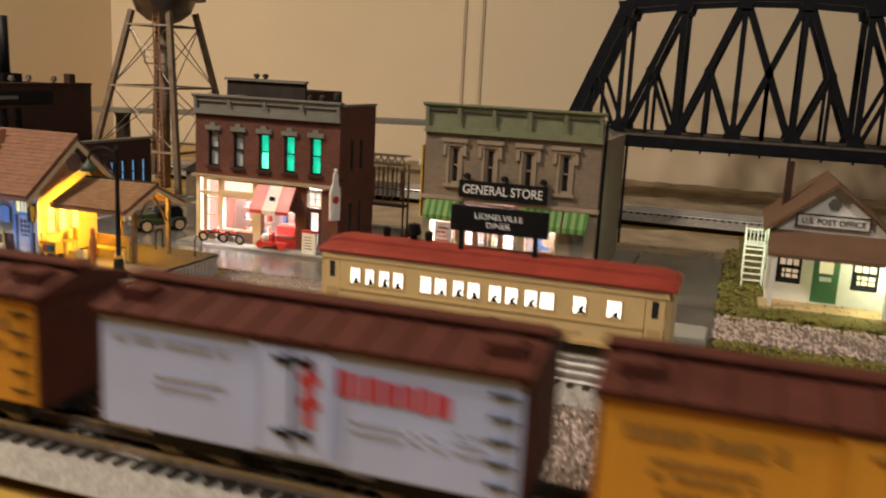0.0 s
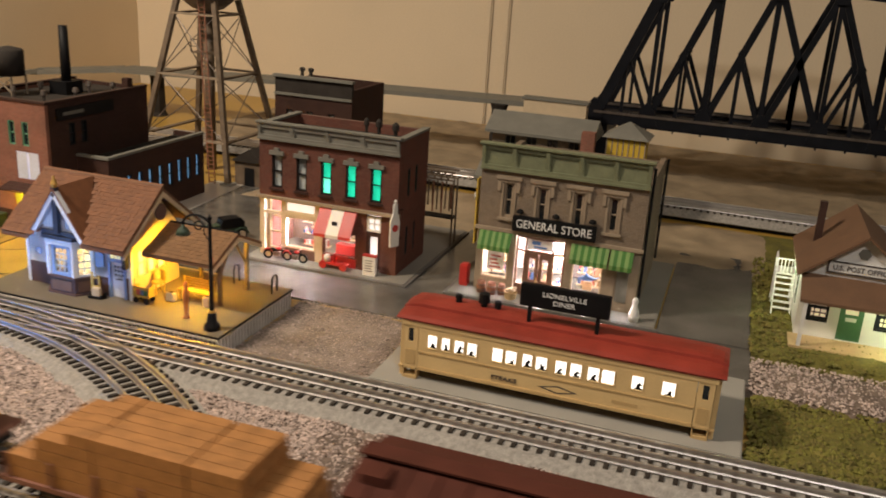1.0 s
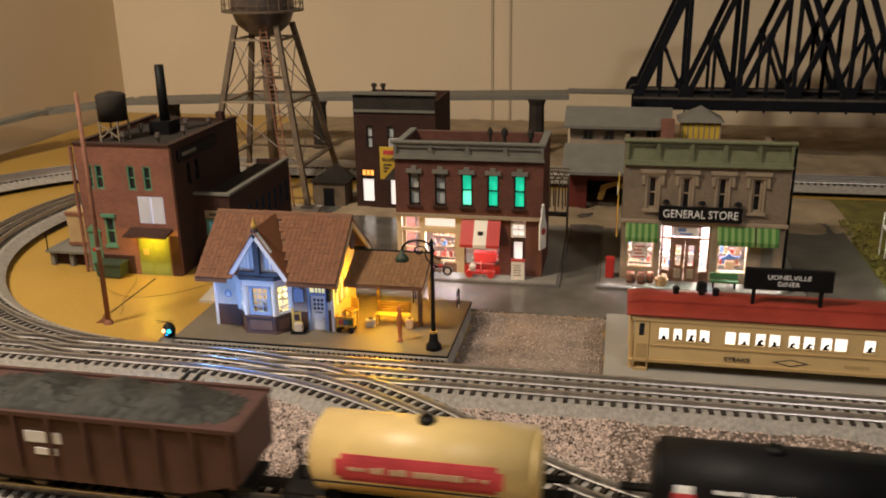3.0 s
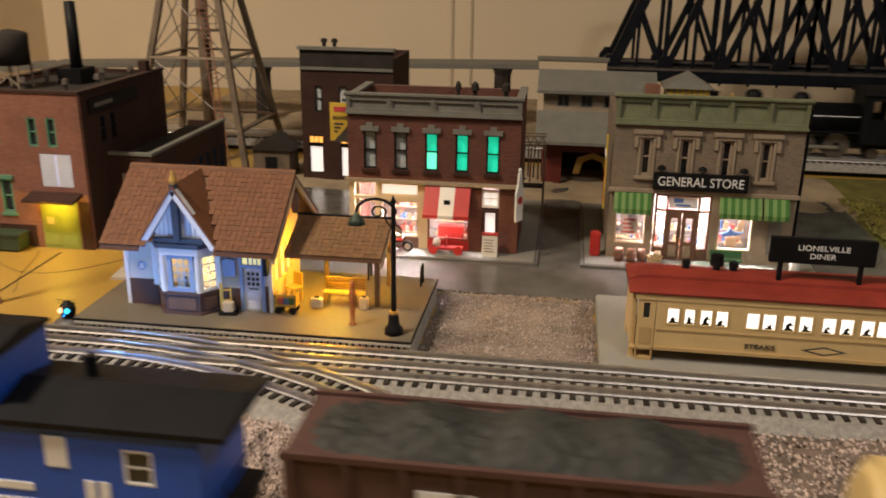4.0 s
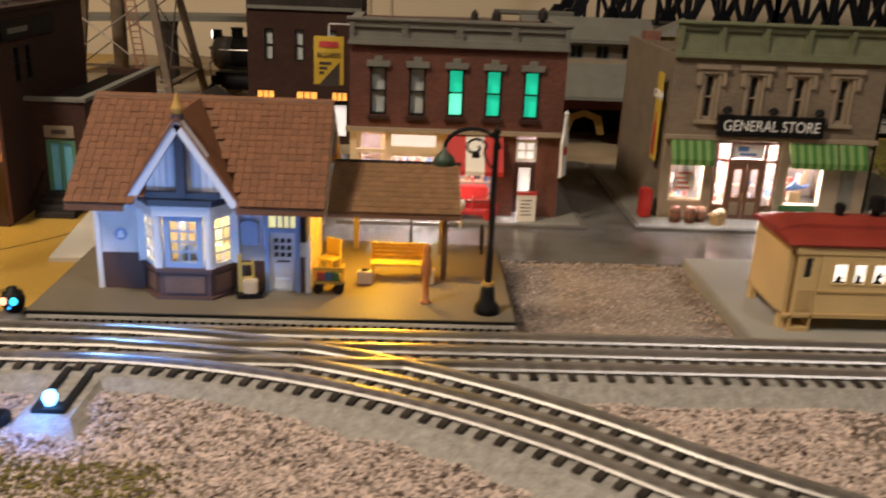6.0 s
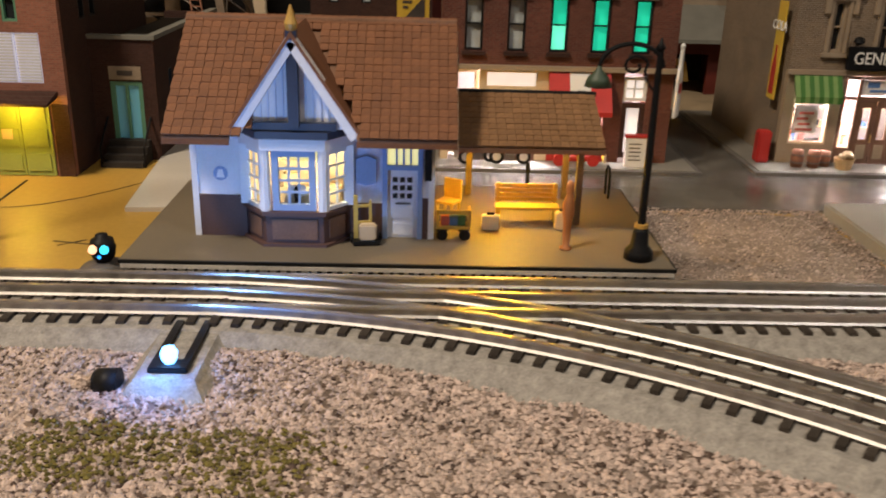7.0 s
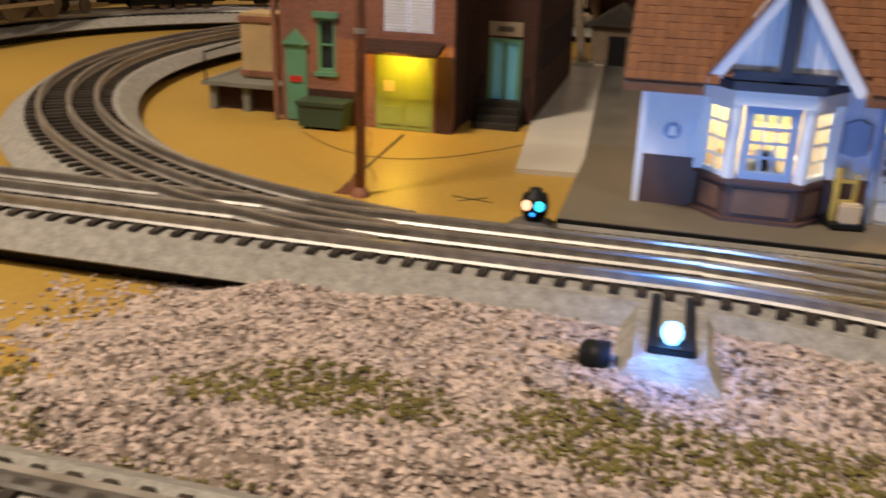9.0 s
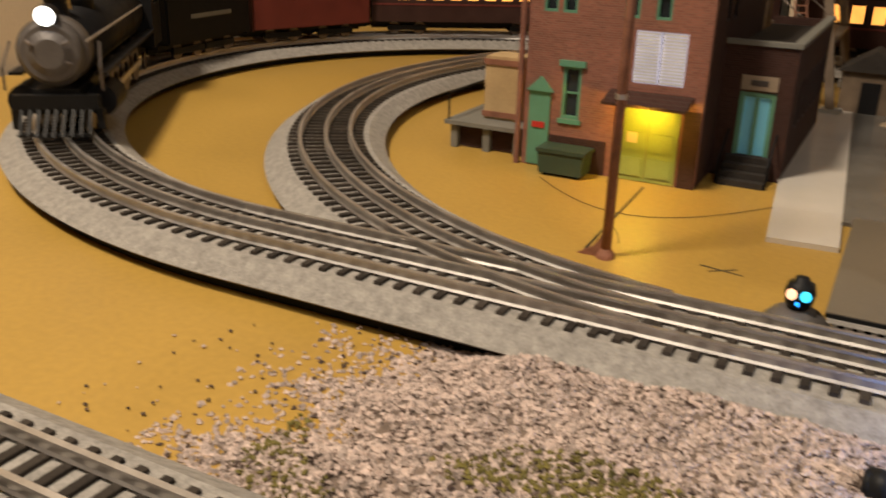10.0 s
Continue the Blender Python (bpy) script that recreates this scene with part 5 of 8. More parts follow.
        shape = [(-0.3, 0), (0.3, 0), (0.36, 0.15), (0.12, 0.3), (0.1, 0.5), (0.28 + lean, 0.72), (0.26 + lean, 0.8), (0.06 + lean, 0.68), (0.1 + lean, 0.85), (0.04 + lean, 1.0), (-0.06 + lean, 1.0), (-0.1 + lean, 0.85), (-0.15, 0.6), (-0.14, 0.3)]
        part("dark_cutout", prism([(c + f * u, 3.01 + v * k * 0.85) for u, v in shape], "y", y0 + 0.13, y0 + 0.15), "black", w, "plain dark shape in the lit window")
    text("lettering", "STEAKS", 0.5, (-19.6, y0 - 0.05, 1.65), "ink", d, width=2.1)
    part("diamond", prism([(-16.8, 1.65), (-15.2, 1.3), (-13.6, 1.65), (-15.2, 2.0)], "y", y0 - 0.02, y0 - 0.004), "ink", d, "dark diamond outline")
    part("diamond_fill", prism([(-16.3, 1.65), (-15.2, 1.42), (-14.1, 1.65), (-15.2, 1.88)], "y", y0 - 0.03, y0 - 0.021), "diner", d)
    part("lettering_bar", B((-10.9, -8.9, y0 - 0.02, y0 - 0.004, 1.5, 1.8)), "diner_dark", d)
    for x in (-24.8, -22.6, -21.4):
        big = x == -22.6
        part("roof_vent", turned([(0.28, 5.9), (0.28, 6.5), (0.5 if big else 0.33, 6.5), (0.46 if big else 0.3, 7.3 if big else 6.8), (0.1, 7.4 if big else 6.9)], 12, (x, yc + 0.4, 0)), "black", d)
    sg = thing("diner_sign", "black roof sign with white lettering on the diner", "sign", (0, 0, 0))
    board = part("board", soft_box(-19.3, -12.1, 62.3, 62.8, 8.45, 10.35, r=0.06), "black", sg)
    text("lettering", "LIONELVILLE", 0.55, (-15.7, 62.26, 9.65), "letter", board, width=3.5)
    text("lettering", "DINER", 0.55, (-15.7, 62.26, 9.05), "letter", board, width=1.75)
    for x in (-18.6, -13.1):
        part("post", B((x, x + 0.3, 62.4, 62.7, 7.0, 8.45)), "black", sg)


# ---- the station ----
def shingles(parent, name, corner, along_x, slope_dir, rows, cols, w, step, material, tilt, limit, skip=None):
    """Courses of shingles on a slope: corner is its lower west end; slope_dir runs up the slope. Those past the limit are joined."""
    bm = bmesh.new()
    box(bm, 0, w * 0.94, 0, step * 1.25, 0, 0.1)
    probe = part(name, bm, material)
    data = probe.data
    bpy.data.objects.remove(probe)
    rest = bmesh.new()
    u = Vector(slope_dir).normalized()
    n = Vector((1, 0, 0)).cross(u)
    rot = Matrix(((1, u.x, n.x), (0, u.y, n.y), (0, u.z, n.z))).to_4x4()
    made = 0
    rng = random.Random(rows * cols)
    for j in range(rows):
        for i in range(cols):
            x = corner[0] + i * w + (0.06 * w if j % 2 else 0)
            o = Vector((x, corner[1], corner[2])) + u * (j * step) + n * (0.03 + rng.random() * 0.025)
            if skip and skip(o):
                continue
            m = Matrix.Translation(o * CM) @ rot @ pose(0, 0, 0, -3.5, 0, rng.uniform(-0.7, 0.7))
            if made < limit:
                s = new(name, data)
                s.parent = parent
                s.matrix_basis = m
                made += 1
            else:
                k = Matrix.Translation(o) @ m.to_3x3().to_4x4()
                vs = [rest.verts.new(k @ Vector(p)) for p in ((0, 0, 0), (w * 0.94, 0, 0), (w * 0.94, step * 1.25, 0), (0, step * 1.25, 0), (0, 0, 0.1), (w * 0.94, 0, 0.1), (w * 0.94, step * 1.25, 0.1), (0, step * 1.25, 0.1))]
                for f in ((4, 5, 6, 7), (0, 1, 5, 4), (1, 2, 6, 5), (3, 0, 4, 7)):
                    rest.faces.new([vs[q] for q in f])
    if rest.verts:
        tagged(part("shingle_course", rest, material, parent), kind="stuff")
    else:
        rest.free()


def clapboard(parent, x0, x1, z0, z1, y, material, step=0.36):
    n = round((z1 - z0) / step)
    for i in range(n):
        a, b = z0 + (z1 - z0) * i / n, z0 + (z1 - z0) * (i + 1) / n
        part("clapboard", prism([(y, a), (y - 0.1, a + 0.01), (y - 0.03, b), (y, b)], "x", x0, x1), material, parent)


def station():
    pf = thing("station_platform", "raised grey-brown station platform with pale edge trim", "platform")
    part("deck", soft_box(-70.8, -44.5, 58.02, 71.3, 1.95, 2.15, r=0.03), "platform", pf)
    part("plinth", B((-70.3, -45.1, 59.0, 70.9, 0, 1.95)), "plastic", pf)
    pieces("edge_strip", ((-70.8, -44.5, 57.94, 58.02, 1.96, 2.13), (-44.5, -44.42, 58.02, 71.3, 1.96, 2.13)), "plastic", pf, "black platform edge strip")
    pieces("edge_beam", ((-70.7, -44.55, 57.9, 58.1, 1.76, 1.95), (-44.7, -44.5, 58.2, 71.2, 1.76, 1.95)), "plat_trim", pf)
    for i in range(54):
        x, big = -70.5 + i * 0.485, i % 4 == 1
        w = 0.3 if big else 0.22
        part("post", B((x, x + w, 57.98, 58.25, 0.9, 1.76)), "plat_trim", pf)
    for i in range(25):
        y = 58.4 + i * 0.52
        part("post", B((-44.78, -44.52, y, y + 0.22, 0.1, 1.76)), "plat_trim", pf)

    b = thing("station_house", "white clapboard station house, blue lamp light in its colour, brown shingle roof", "building")
    x0, x1, y0, y1, zt = -67.9, -56.1, 61.7, 69.0, 8.0
    clapboard(b, x0, -65.4, 4.3, zt, y0, "station_white")
    pieces("wainscot", ((x0 - 0.05, -65.4, y0 - 0.15, y0 + 0.3, 2.05, 4.3), (-60.2, -58.6, y0 - 0.15, y0 + 0.3, 2.05, 4.0), (-56.6, x1 + 0.05, y0 - 0.15, y0 + 0.3, 2.05, 4.3)), "wainscot", b)
    clapboard(b, -60.2, -58.6, 4.0, zt, y0, "station")
    clapboard(b, -56.6, x1, 4.3, zt, y0, "station_white")
    part("core_wall", wall_y(x0, x1, 2.05, zt, y0 + 0.01, 0.3, [(-65.3, -60.2, 2.05, 7.4), (-58.4, -56.8, 2.1, 7.3)]), "station", b)
    pieces("end_wall", ((x0, x0 + 0.3, y0 + 0.31, y1, 2.05, zt), (x1 - 0.3, x1, y0 + 0.31, y1, 2.05, 4.0), (x1 - 0.3, x1, y0 + 0.31, y1, 6.8, zt), (x1 - 0.3, x1, y0 + 0.31, 62.6, 4, 6.8), (x1 - 0.3, x1, 67.0, y1, 4, 6.8)), "cream", b)
    part("rear_wall", B((x0 + 0.3, x1 - 0.3, y1 - 0.3, y1, 2.05, zt)), "station", b)
    pieces("corner_board", ((x0 - 0.12, x0 + 0.18, y0 - 0.18, y0 + 0.1, 2.05, zt), (x1 - 0.2, x1 + 0.1, y0 - 0.18, y0 + 0.1, 2.05, zt)), "station_white", b)
    for y in (62.7, 64.2, 65.7):
        sash_x(b, y, y + 1.2, 4.05, 6.75, x1 - 0.02, "cream", "yellow_glow", depth=0.26)
    part("ceiling_board", B((x0 + 0.3, x1 - 0.3, y0 + 0.31, y1 - 0.3, 7.7, 7.9)), "cream", b)
    part("room_partition", B((x0 + 0.3, x1 - 0.3, 66.6, 66.8, 2.05, 7.7)), "cream", b, "yellow-lit waiting room wall")
    part("room_desk", B((-64.5, -61, 64.4, 65.4, 2.05, 3.9), (-64.0, -63.2, 64.5, 65.0, 3.9, 4.6), (-62.2, -61.6, 64.6, 65.1, 3.9, 5.0)), "cream", b)
    # bay
    pts = [(-65.4, 61.7), (-64.2, 60.2), (-61.4, 60.2), (-60.2, 61.7)]
    bay = part("bay_base", prism(pts, "z", 2.05, 3.75), "wainscot", b, "brown panelled bay base")
    wide = [(-65.7, 61.7), (-64.35, 60.0), (-61.25, 60.0), (-59.9, 61.7)]
    part("bay_ledge", prism(wide, "z", 3.75, 3.95), "wainscot", bay)
    part("bay_plinth", prism(wide, "z", 2.05, 2.3), "wainscot", bay)
    part("panel", B((-63.9, -61.7, 60.12, 60.2, 2.5, 3.55)), "panel", bay)
    for a, c in ((pts[0], pts[1]), (pts[2], pts[3])):
        bm = bmesh.new()
        mid = ((a[0] + c[0]) / 2, (a[1] + c[1]) / 2)
        beam(bm, (a[0] * 0.8 + c[0] * 0.2, a[1] * 0.8 + c[1] * 0.2 - 0.05, 3.0), (a[0] * 0.2 + c[0] * 0.8, a[1] * 0.2 + c[1] * 0.8 - 0.05, 3.0), 1.0, 0.1)
        part("panel", bm, "panel", bay)
    head = part("bay_head", prism(wide, "z", 7.0, 7.6), "station_white", b, "white bay cornice")
    part("bay_cap", prism([(-65.9, 61.7), (-64.5, 59.8), (-61.1, 59.8), (-59.7, 61.7)], "z", 7.6, 7.95), "navy", b)
    for p in pts[1:3]:
        part("bay_post", T(((p[0], p[1] + 0.12, 3.95), (p[0], p[1] + 0.12, 7.0), 0.26), seg=8), "station_white", b)
    for p in (pts[0], pts[3]):
        part("bay_post", B((p[0] - 0.2, p[0] + 0.2, p[1] - 0.35, p[1], 3.95, 7.0)), "station_white", b)
    sash(b, -63.85, -61.75, 3.97, 6.98, 60.2, "station_blue", "glass", rows=4, cols=3, bar=0.32, depth=0.3)
    for a, c in ((pts[0], pts[1]), (pts[2], pts[3])):
        bm = bmesh.new()
        w = Vector((c[0] - a[0], c[1] - a[1], 0))
        L = w.length
        w.normalize()
        s, e = Vector((a[0], a[1], 0)) + w * 0.3, Vector((a[0], a[1], 0)) + w * (L - 0.3)
        for z in (4.05, 6.85):
            beam(bm, s + Vector((0, 0, z)), e + Vector((0, 0, z)), 0.2, 0.2)
        for k in (0.0, 1.0):
            beam(bm, s.lerp(e, k) + Vector((0, 0, 3.97)), s.lerp(e, k) + Vector((0, 0, 6.98)), 0.22, 0.2)
        for i in (1, 2, 3):
            z = 4.05 + 2.8 * i / 4
            beam(bm, s + Vector((0, 0, z)), e + Vector((0, 0, z)), 0.09, 0.09)
        beam(bm, s.lerp(e, 0.5) + Vector((0, 0, 4)), s.lerp(e, 0.5) + Vector((0, 0, 6.9)), 0.09, 0.09)
        part("window", bm, "station_white", b, "white multi-pane bay window")
    # papers and a lamp inside the bay
    part("window_blind", B((-63.7, -61.9, 62.4, 62.45, 5.9, 6.9)), "yellow_glow", b, "yellow-lit blind")
    part("window_card", prism([(-63.5, 4.0), (-62.1, 4.0), (-62.4, 5.0), (-63.2, 5.0)], "y", 61.2, 61.25), "white", b)
    part("window_ornament", turned([(0.18, 4.0), (0.1, 4.3), (0.14, 4.8), (0.03, 5.0)], 8, (-62.8, 61.0, 0)), "black", b)
    # door
    fr = part("door_frame", B((-58.6, -58.35, y0 - 0.2, y0 + 0.3, 2.05, 7.3), (-56.85, -56.6, y0 - 0.2, y0 + 0.3, 2.05, 7.3), (-58.35, -56.85, y0 - 0.2, y0 + 0.3, 7.0, 7.3), (-58.35, -56.85, y0 - 0.2, y0 + 0.3, 5.75, 6.0)), "station_blue", b)
    part("transom", B((-58.35, -56.85, y0, y0 + 0.06, 6.0, 7.0)), "yellow_glow", fr)
    part("transom_bar", B(*[(x - 0.06, x + 0.06, y0 - 0.06, y0, 6.0, 7.0) for x in (-57.9, -57.55, -57.2)]), "station_blue", fr)
    dr = part("door", wall_y(-58.35, -56.85, 2.05, 5.75, y0 + 0.05, 0.2, [(-58.1 + i * 0.36, -57.84 + i * 0.36, 4.2 + j * 0.42, 4.5 + j * 0.42) for i in range(3) for j in range(3)]), "station_white", b, "white panelled station door with nine panes")
    part("pane", B((-58.1, -57.0, y0 + 0.15, y0 + 0.18, 4.2, 5.4)), "dark_glass", dr)
    part("panel", B((-58.1, -57.1, y0 + 0.0, y0 + 0.05, 2.3, 2.9), (-58.1, -57.1, y0 + 0.0, y0 + 0.05, 3.2, 3.8)), "station_white", dr)
    part("door_sign_bar", B((-57.95, -57.2, y0 + 0.02, y0 + 0.045, 3.92, 4.02)), "ink", dr)
    part("notice_board", prism([(-59.9, 5.1), (-59.4, 4.95), (-58.9, 5.1), (-58.9, 6.3), (-59.4, 6.5), (-59.9, 6.3)], "y", y0 - 0.3, y0 - 0.1), "station_blue", b, "blue wall plaque")
    part("round_badge", T(((-66.6, y0 - 0.1, 5.4), (-66.6, y0 - 0.14, 5.4), 0.36), seg=18), "station_blue", b, "round blue badge")
    part("badge_centre", prism([(-66.8, 5.2), (-66.4, 5.2), (-66.5, 5.6), (-66.7, 5.6)], "y", y0 - 0.18, y0 - 0.141), "station_white", b)
    part("semaphore_box", B((-56.5, -56.15, y0 - 0.8, y0 - 0.2, 5.4, 6.9)), "plastic", b)

    # main roof, with its gable ends, and the dormer
    ry, rz, ex0, ex1 = 65.4, 12.4, -68.7, -55.0
    part("roof", prism([(59.35, 7.75), (ry, rz), (71.4, 7.75), (71.4, 7.5), (ry, rz - 0.3), (59.35, 7.5)], "x", ex0, -65.6), "roof_under", b)
    part("roof", prism([(59.35, 7.75), (ry, rz), (71.4, 7.75), (71.4, 7.5), (ry, rz - 0.3), (59.35, 7.5)], "x", -59.7, ex1), "roof_under", b)
    part("roof", prism([(62.0, 9.8), (ry, rz), (71.4, 7.75), (71.4, 7.5), (ry, rz - 0.3), (62.0, 9.5)], "x", -65.6, -59.7), "roof_under", b)
    for x in (x0, x1 - 0.3):
        part("gable", prism([(y0 + 0.2, zt), (ry, rz - 0.35), (y1, zt)], "x", x, x + 0.3), "cream", b)
    part("rake_board", prism([(59.4, 7.45), (ry, rz - 0.35), (71.3, 7.45), (71.3, 7.0), (ry, rz - 0.85), (59.4, 7.0)], "x", ex1 - 0.15, ex1 + 0.05), "cream", b)
    part("gable_wheel", T(((ex1 - 0.05, 64.9, 10.2), (ex1 + 0.12, 64.9, 10.2), 0.8), seg=18), "wainscot", b, "round wheel ornament in the gable")
    rf = part("front_slope", B((ex0, -65.6, 59.3, 59.4, 7.4, 7.6)), "shingle", b, "brown shingled roof slope")
    part("eaves_board", B((-59.7, ex1, 59.3, 59.4, 7.4, 7.6)), "shingle", b)

    def under_dormer(o):
        k = (12.3 - (o.z)) / 4.4
        return abs(o.x + 62.42) < 2.75 * k - 0.15 and o.z < 12.0
    shingles(rf, "shingle", (ex0, 59.35, 7.78), True, (0, ry - 59.35, rz - 7.75), 17, 30, 0.457, 0.46, "shingle", 0, 420, under_dormer)
    part("ridge_cap", T(((ex0, ry, rz + 0.08), (ex1, ry, rz + 0.08), 0.16), seg=8), "roof_under", b)
    dm = part("dormer", prism([(-65.2, 8.0), (-62.65, 11.9), (-60.1, 8.0)], "y", 60.35, 60.5), "station_white", b, "white boarded dormer gable")
    pieces("dormer_board", [(x, x + 0.05, 60.28, 60.35, 8.1, 8.1 + 3.6 * (1 - abs(x + 62.65) / 2.5)) for x in [-64.6 + 0.35 * i for i in range(12)]], "station", dm)
    for sx in (-1, 1):
        bm = bmesh.new()
        beam(bm, (-62.65 + sx * 2.9, 59.9, 7.75), (-62.65, 59.9, 12.15), 0.55, 0.5)
        # west board takes the bluer tone, lamp light painted into it
        part("bargeboard", bm, "station_white" if sx > 0 else "station", dm, "white dormer bargeboard")
        bm = bmesh.new()
        e, t, k = -62.65 + sx * 3.1, -62.65, 65.4
        ps = [(e, 59.6, 7.75), (t, 59.6, 12.35), (t, 65.2, 12.35), (e, 60.4, 7.75)]
        vs = [bm.verts.new(p) for p in ps] + [bm.verts.new((p[0], p[1], p[2] + 0.25)) for p in ps]
        for f in ((0, 1, 2, 3), (4, 5, 6, 7), (0, 1, 5, 4), (1, 2, 6, 5), (2, 3, 7, 6), (3, 0, 4, 7)):
            bm.faces.new([vs[i] for i in f])
        part("dormer_roof", bm, "shingle", dm, "brown dormer roof slope")
    part("king_post", B((-62.9, -62.4, 59.7, 60.2, 8.2, 12.6)), "navy", dm)
    part("tie_beam", B((-64.6, -60.7, 59.95, 60.3, 8.0, 8.35)), "navy", dm)
    part("finial", turned([(0.2, 12.5), (0.32, 12.9), (0.2, 13.2), (0.05, 13.7)], 10, (-62.65, 59.95, 0)), "brass", dm)

    # canopy
    cy0, cy1, cr = 62.0, 70.6, 66.4
    cn = part("canopy_roof", prism([(cy0, 6.85), (cr, 8.75), (cy1, 6.85), (cy1, 6.6), (cr, 8.5), (cy0, 6.6)], "x", -55.1, -47.5), "roof_under", b)
    shingles(cn, "shingle", (-55.1, cy0, 6.88), True, (0, cr - cy0, 1.9), 10, 17, 0.447, 0.47, "shingle_c", 0, 200)
    part("canopy_ridge", T(((-55.0, cr, 8.85), (-47.4, cr, 8.85), 0.14), seg=8), "black", b)
    part("canopy_rake", prism([(cy0, 6.55), (cr, 8.45), (cy1, 6.55), (cy1, 6.2), (cr, 8.1), (cy0, 6.2)], "x", -47.6, -47.45), "cream", b)
    for x, y in ((-48.3, 64.3), (-48.3, 69.0), (-53.9, 69.6)):
        p = part("canopy_post", B((x - 0.17, x + 0.17, y - 0.17, y + 0.17, 2.05, 7.2)), "rust", b)
    part("canopy_brace", T(((-48.3, 64.5, 5.2), (-48.3, 66.2, 7.6), 0.12), ((-48.3, 68.8, 5.2), (-48.3, 67.0, 7.6), 0.12), seg=6), "rust", b)
    part("canopy_lamp", turned([(0.35, 6.3), (0.1, 6.7)], 10, (-52.6, 65.6, 0)), "black", b)


def station_things():
    bn = thing("platform_bench", "slatted yellow bench lit by amber light under the canopy", "bench", (-51.0, 64.6, 2.15))
    for i in range(4):
        part("seat_slat", B((-1.7, 1.7, -0.75 + i * 0.22, -0.57 + i * 0.22, 0.95, 1.05)), "wood", bn)
        part("back_slat", B((-1.7, 1.7, 0.15 + 0.04 * i, 0.25 + 0.04 * i, 1.15 + i * 0.24, 1.34 + i * 0.24)), "wood", bn)
    for x in (-1.6, 1.45):
        part("leg", B((x, x + 0.15, -0.7, -0.55, 0, 0.95), (x, x + 0.15, 0.1, 0.3, 0, 2.15), (x, x + 0.15, -0.55, 0.1, 0.8, 0.95)), "wood", bn)
    sc = thing("suitcase", "white and grey suitcase beside the bench", "luggage", (-53.0, 63.3, 2.15))
    part("body", soft_box(-0.45, 0.45, -0.25, 0.25, 0, 0.8, r=0.06), "white", sc)
    part("handle", B((-0.2, 0.2, -0.06, 0.06, 0.8, 0.92)), "black", sc)
    sc = thing("suitcase", "pale yellow parcel beside the bench", "luggage", (-49.2, 63.5, 2.15))
    part("body", soft_box(-0.35, 0.35, -0.3, 0.3, 0, 1.0, r=0.08), "cream", sc)
    part("handle", B((-0.15, 0.15, -0.05, 0.05, 1.0, 1.12)), "ink", sc)
    fg = lone("figurine", turned([(0.3, 0), (0.3, 0.1), (0.16, 0.2), (0.2, 0.9), (0.22, 1.5), (0.3, 1.9), (0.28, 2.4), (0.18, 2.75), (0.14, 2.9), (0.2, 3.1), (0.17, 3.4), (0.04, 3.55)], 12), "figure", "orange-brown plain figurine standing on the platform", "figurine", smooth=True)
    fg.matrix_basis = pose(-49.4 * CM, 60.5 * CM, 2.15 * CM)
    ht = thing("hand_truck", "yellow hand truck with parcels by the station door", "hand truck", (-59.4, 60.9, 2.15), 8)
    ht.matrix_basis = ht.matrix_basis @ Matrix.Scale(0.85, 4)
    part("frame", B((-0.7, -0.45, -0.1, 0.1, 0.2, 2.9), (0.2, 0.35, -0.1, 0.1, 0.2, 2.6), (-0.5, 0.3, -0.08, 0.08, 1.2, 1.35), (-0.5, 0.3, -0.08, 0.08, 2.2, 2.35)), "wood", ht)
    part("toe_plate", B((-0.8, 0.8, -0.7, 0.0, 0.1, 0.3)), "plastic", ht)
    part("parcel", soft_box(-0.4, 0.6, -0.65, -0.1, 0.3, 1.3, r=0.1), "cream", ht)
    for x in (-0.9, 0.75):
        part("wheel", T(((x, 0.1, 0.3), (x + 0.15, 0.1, 0.3), 0.3), seg=12), "plastic", ht)
    ct = thing("baggage_cart", "yellow baggage cart with coloured parcels", "cart", (-55.0, 61.9, 2.15))
    ct.matrix_basis = ct.matrix_basis @ Matrix.Scale(0.72, 4)
    part("bed", B((-1.2, 1.2, -0.6, 0.6, 0.8, 1.0)), "wood", ct)
    part("rack", B((-1.2, -1.05, -0.6, 0.6, 1.0, 2.2), (1.05, 1.2, -0.6, 0.6, 1.0, 2.2), (-1.2, 1.2, -0.6, -0.5, 1.9, 2.2)), "wood", ct)
    for x in (-0.8, 0.8):
        part("wheel", T(((x, -0.7, 0.4), (x, -0.55, 0.4), 0.4), seg=14), "plastic", ct)
        part("wheel", T(((x, 0.55, 0.4), (x, 0.7, 0.4), 0.4), seg=14), "plastic", ct)
    for x, m in ((-0.6, "goods_a"), (0.0, "goods_b"), (0.55, "green")):
        part("parcel", soft_box(x - 0.3, x + 0.3, -0.4, 0.4, 1.0, 1.75, r=0.06), m, ct)
    ch = thing("platform_chair", "yellow wooden chair against the station end wall", "chair", (-55.2, 64.4, 2.15), -30)
    ch.matrix_basis = ch.matrix_basis @ Matrix.Scale(0.85, 4)
    part("seat", B((-0.6, 0.6, -0.6, 0.6, 1.3, 1.45)), "wood", ch)
    part("backrest", B((-0.6, 0.6, 0.5, 0.62, 1.45, 2.7)), "wood", ch)
    for x in (-0.55, 0.43):
        for y in (-0.55, 0.43):
            part("leg", B((x, x + 0.12, y, y + 0.12, 0, 1.3)), "wood", ch)
    for x, y in ((-50.3, 70.4), (-45.6, 69.7)):
        r = thing("hoop_rail", "black bent hoop handrail at the platform steps", "handrail", (x, y, 2.15), group="handrails")
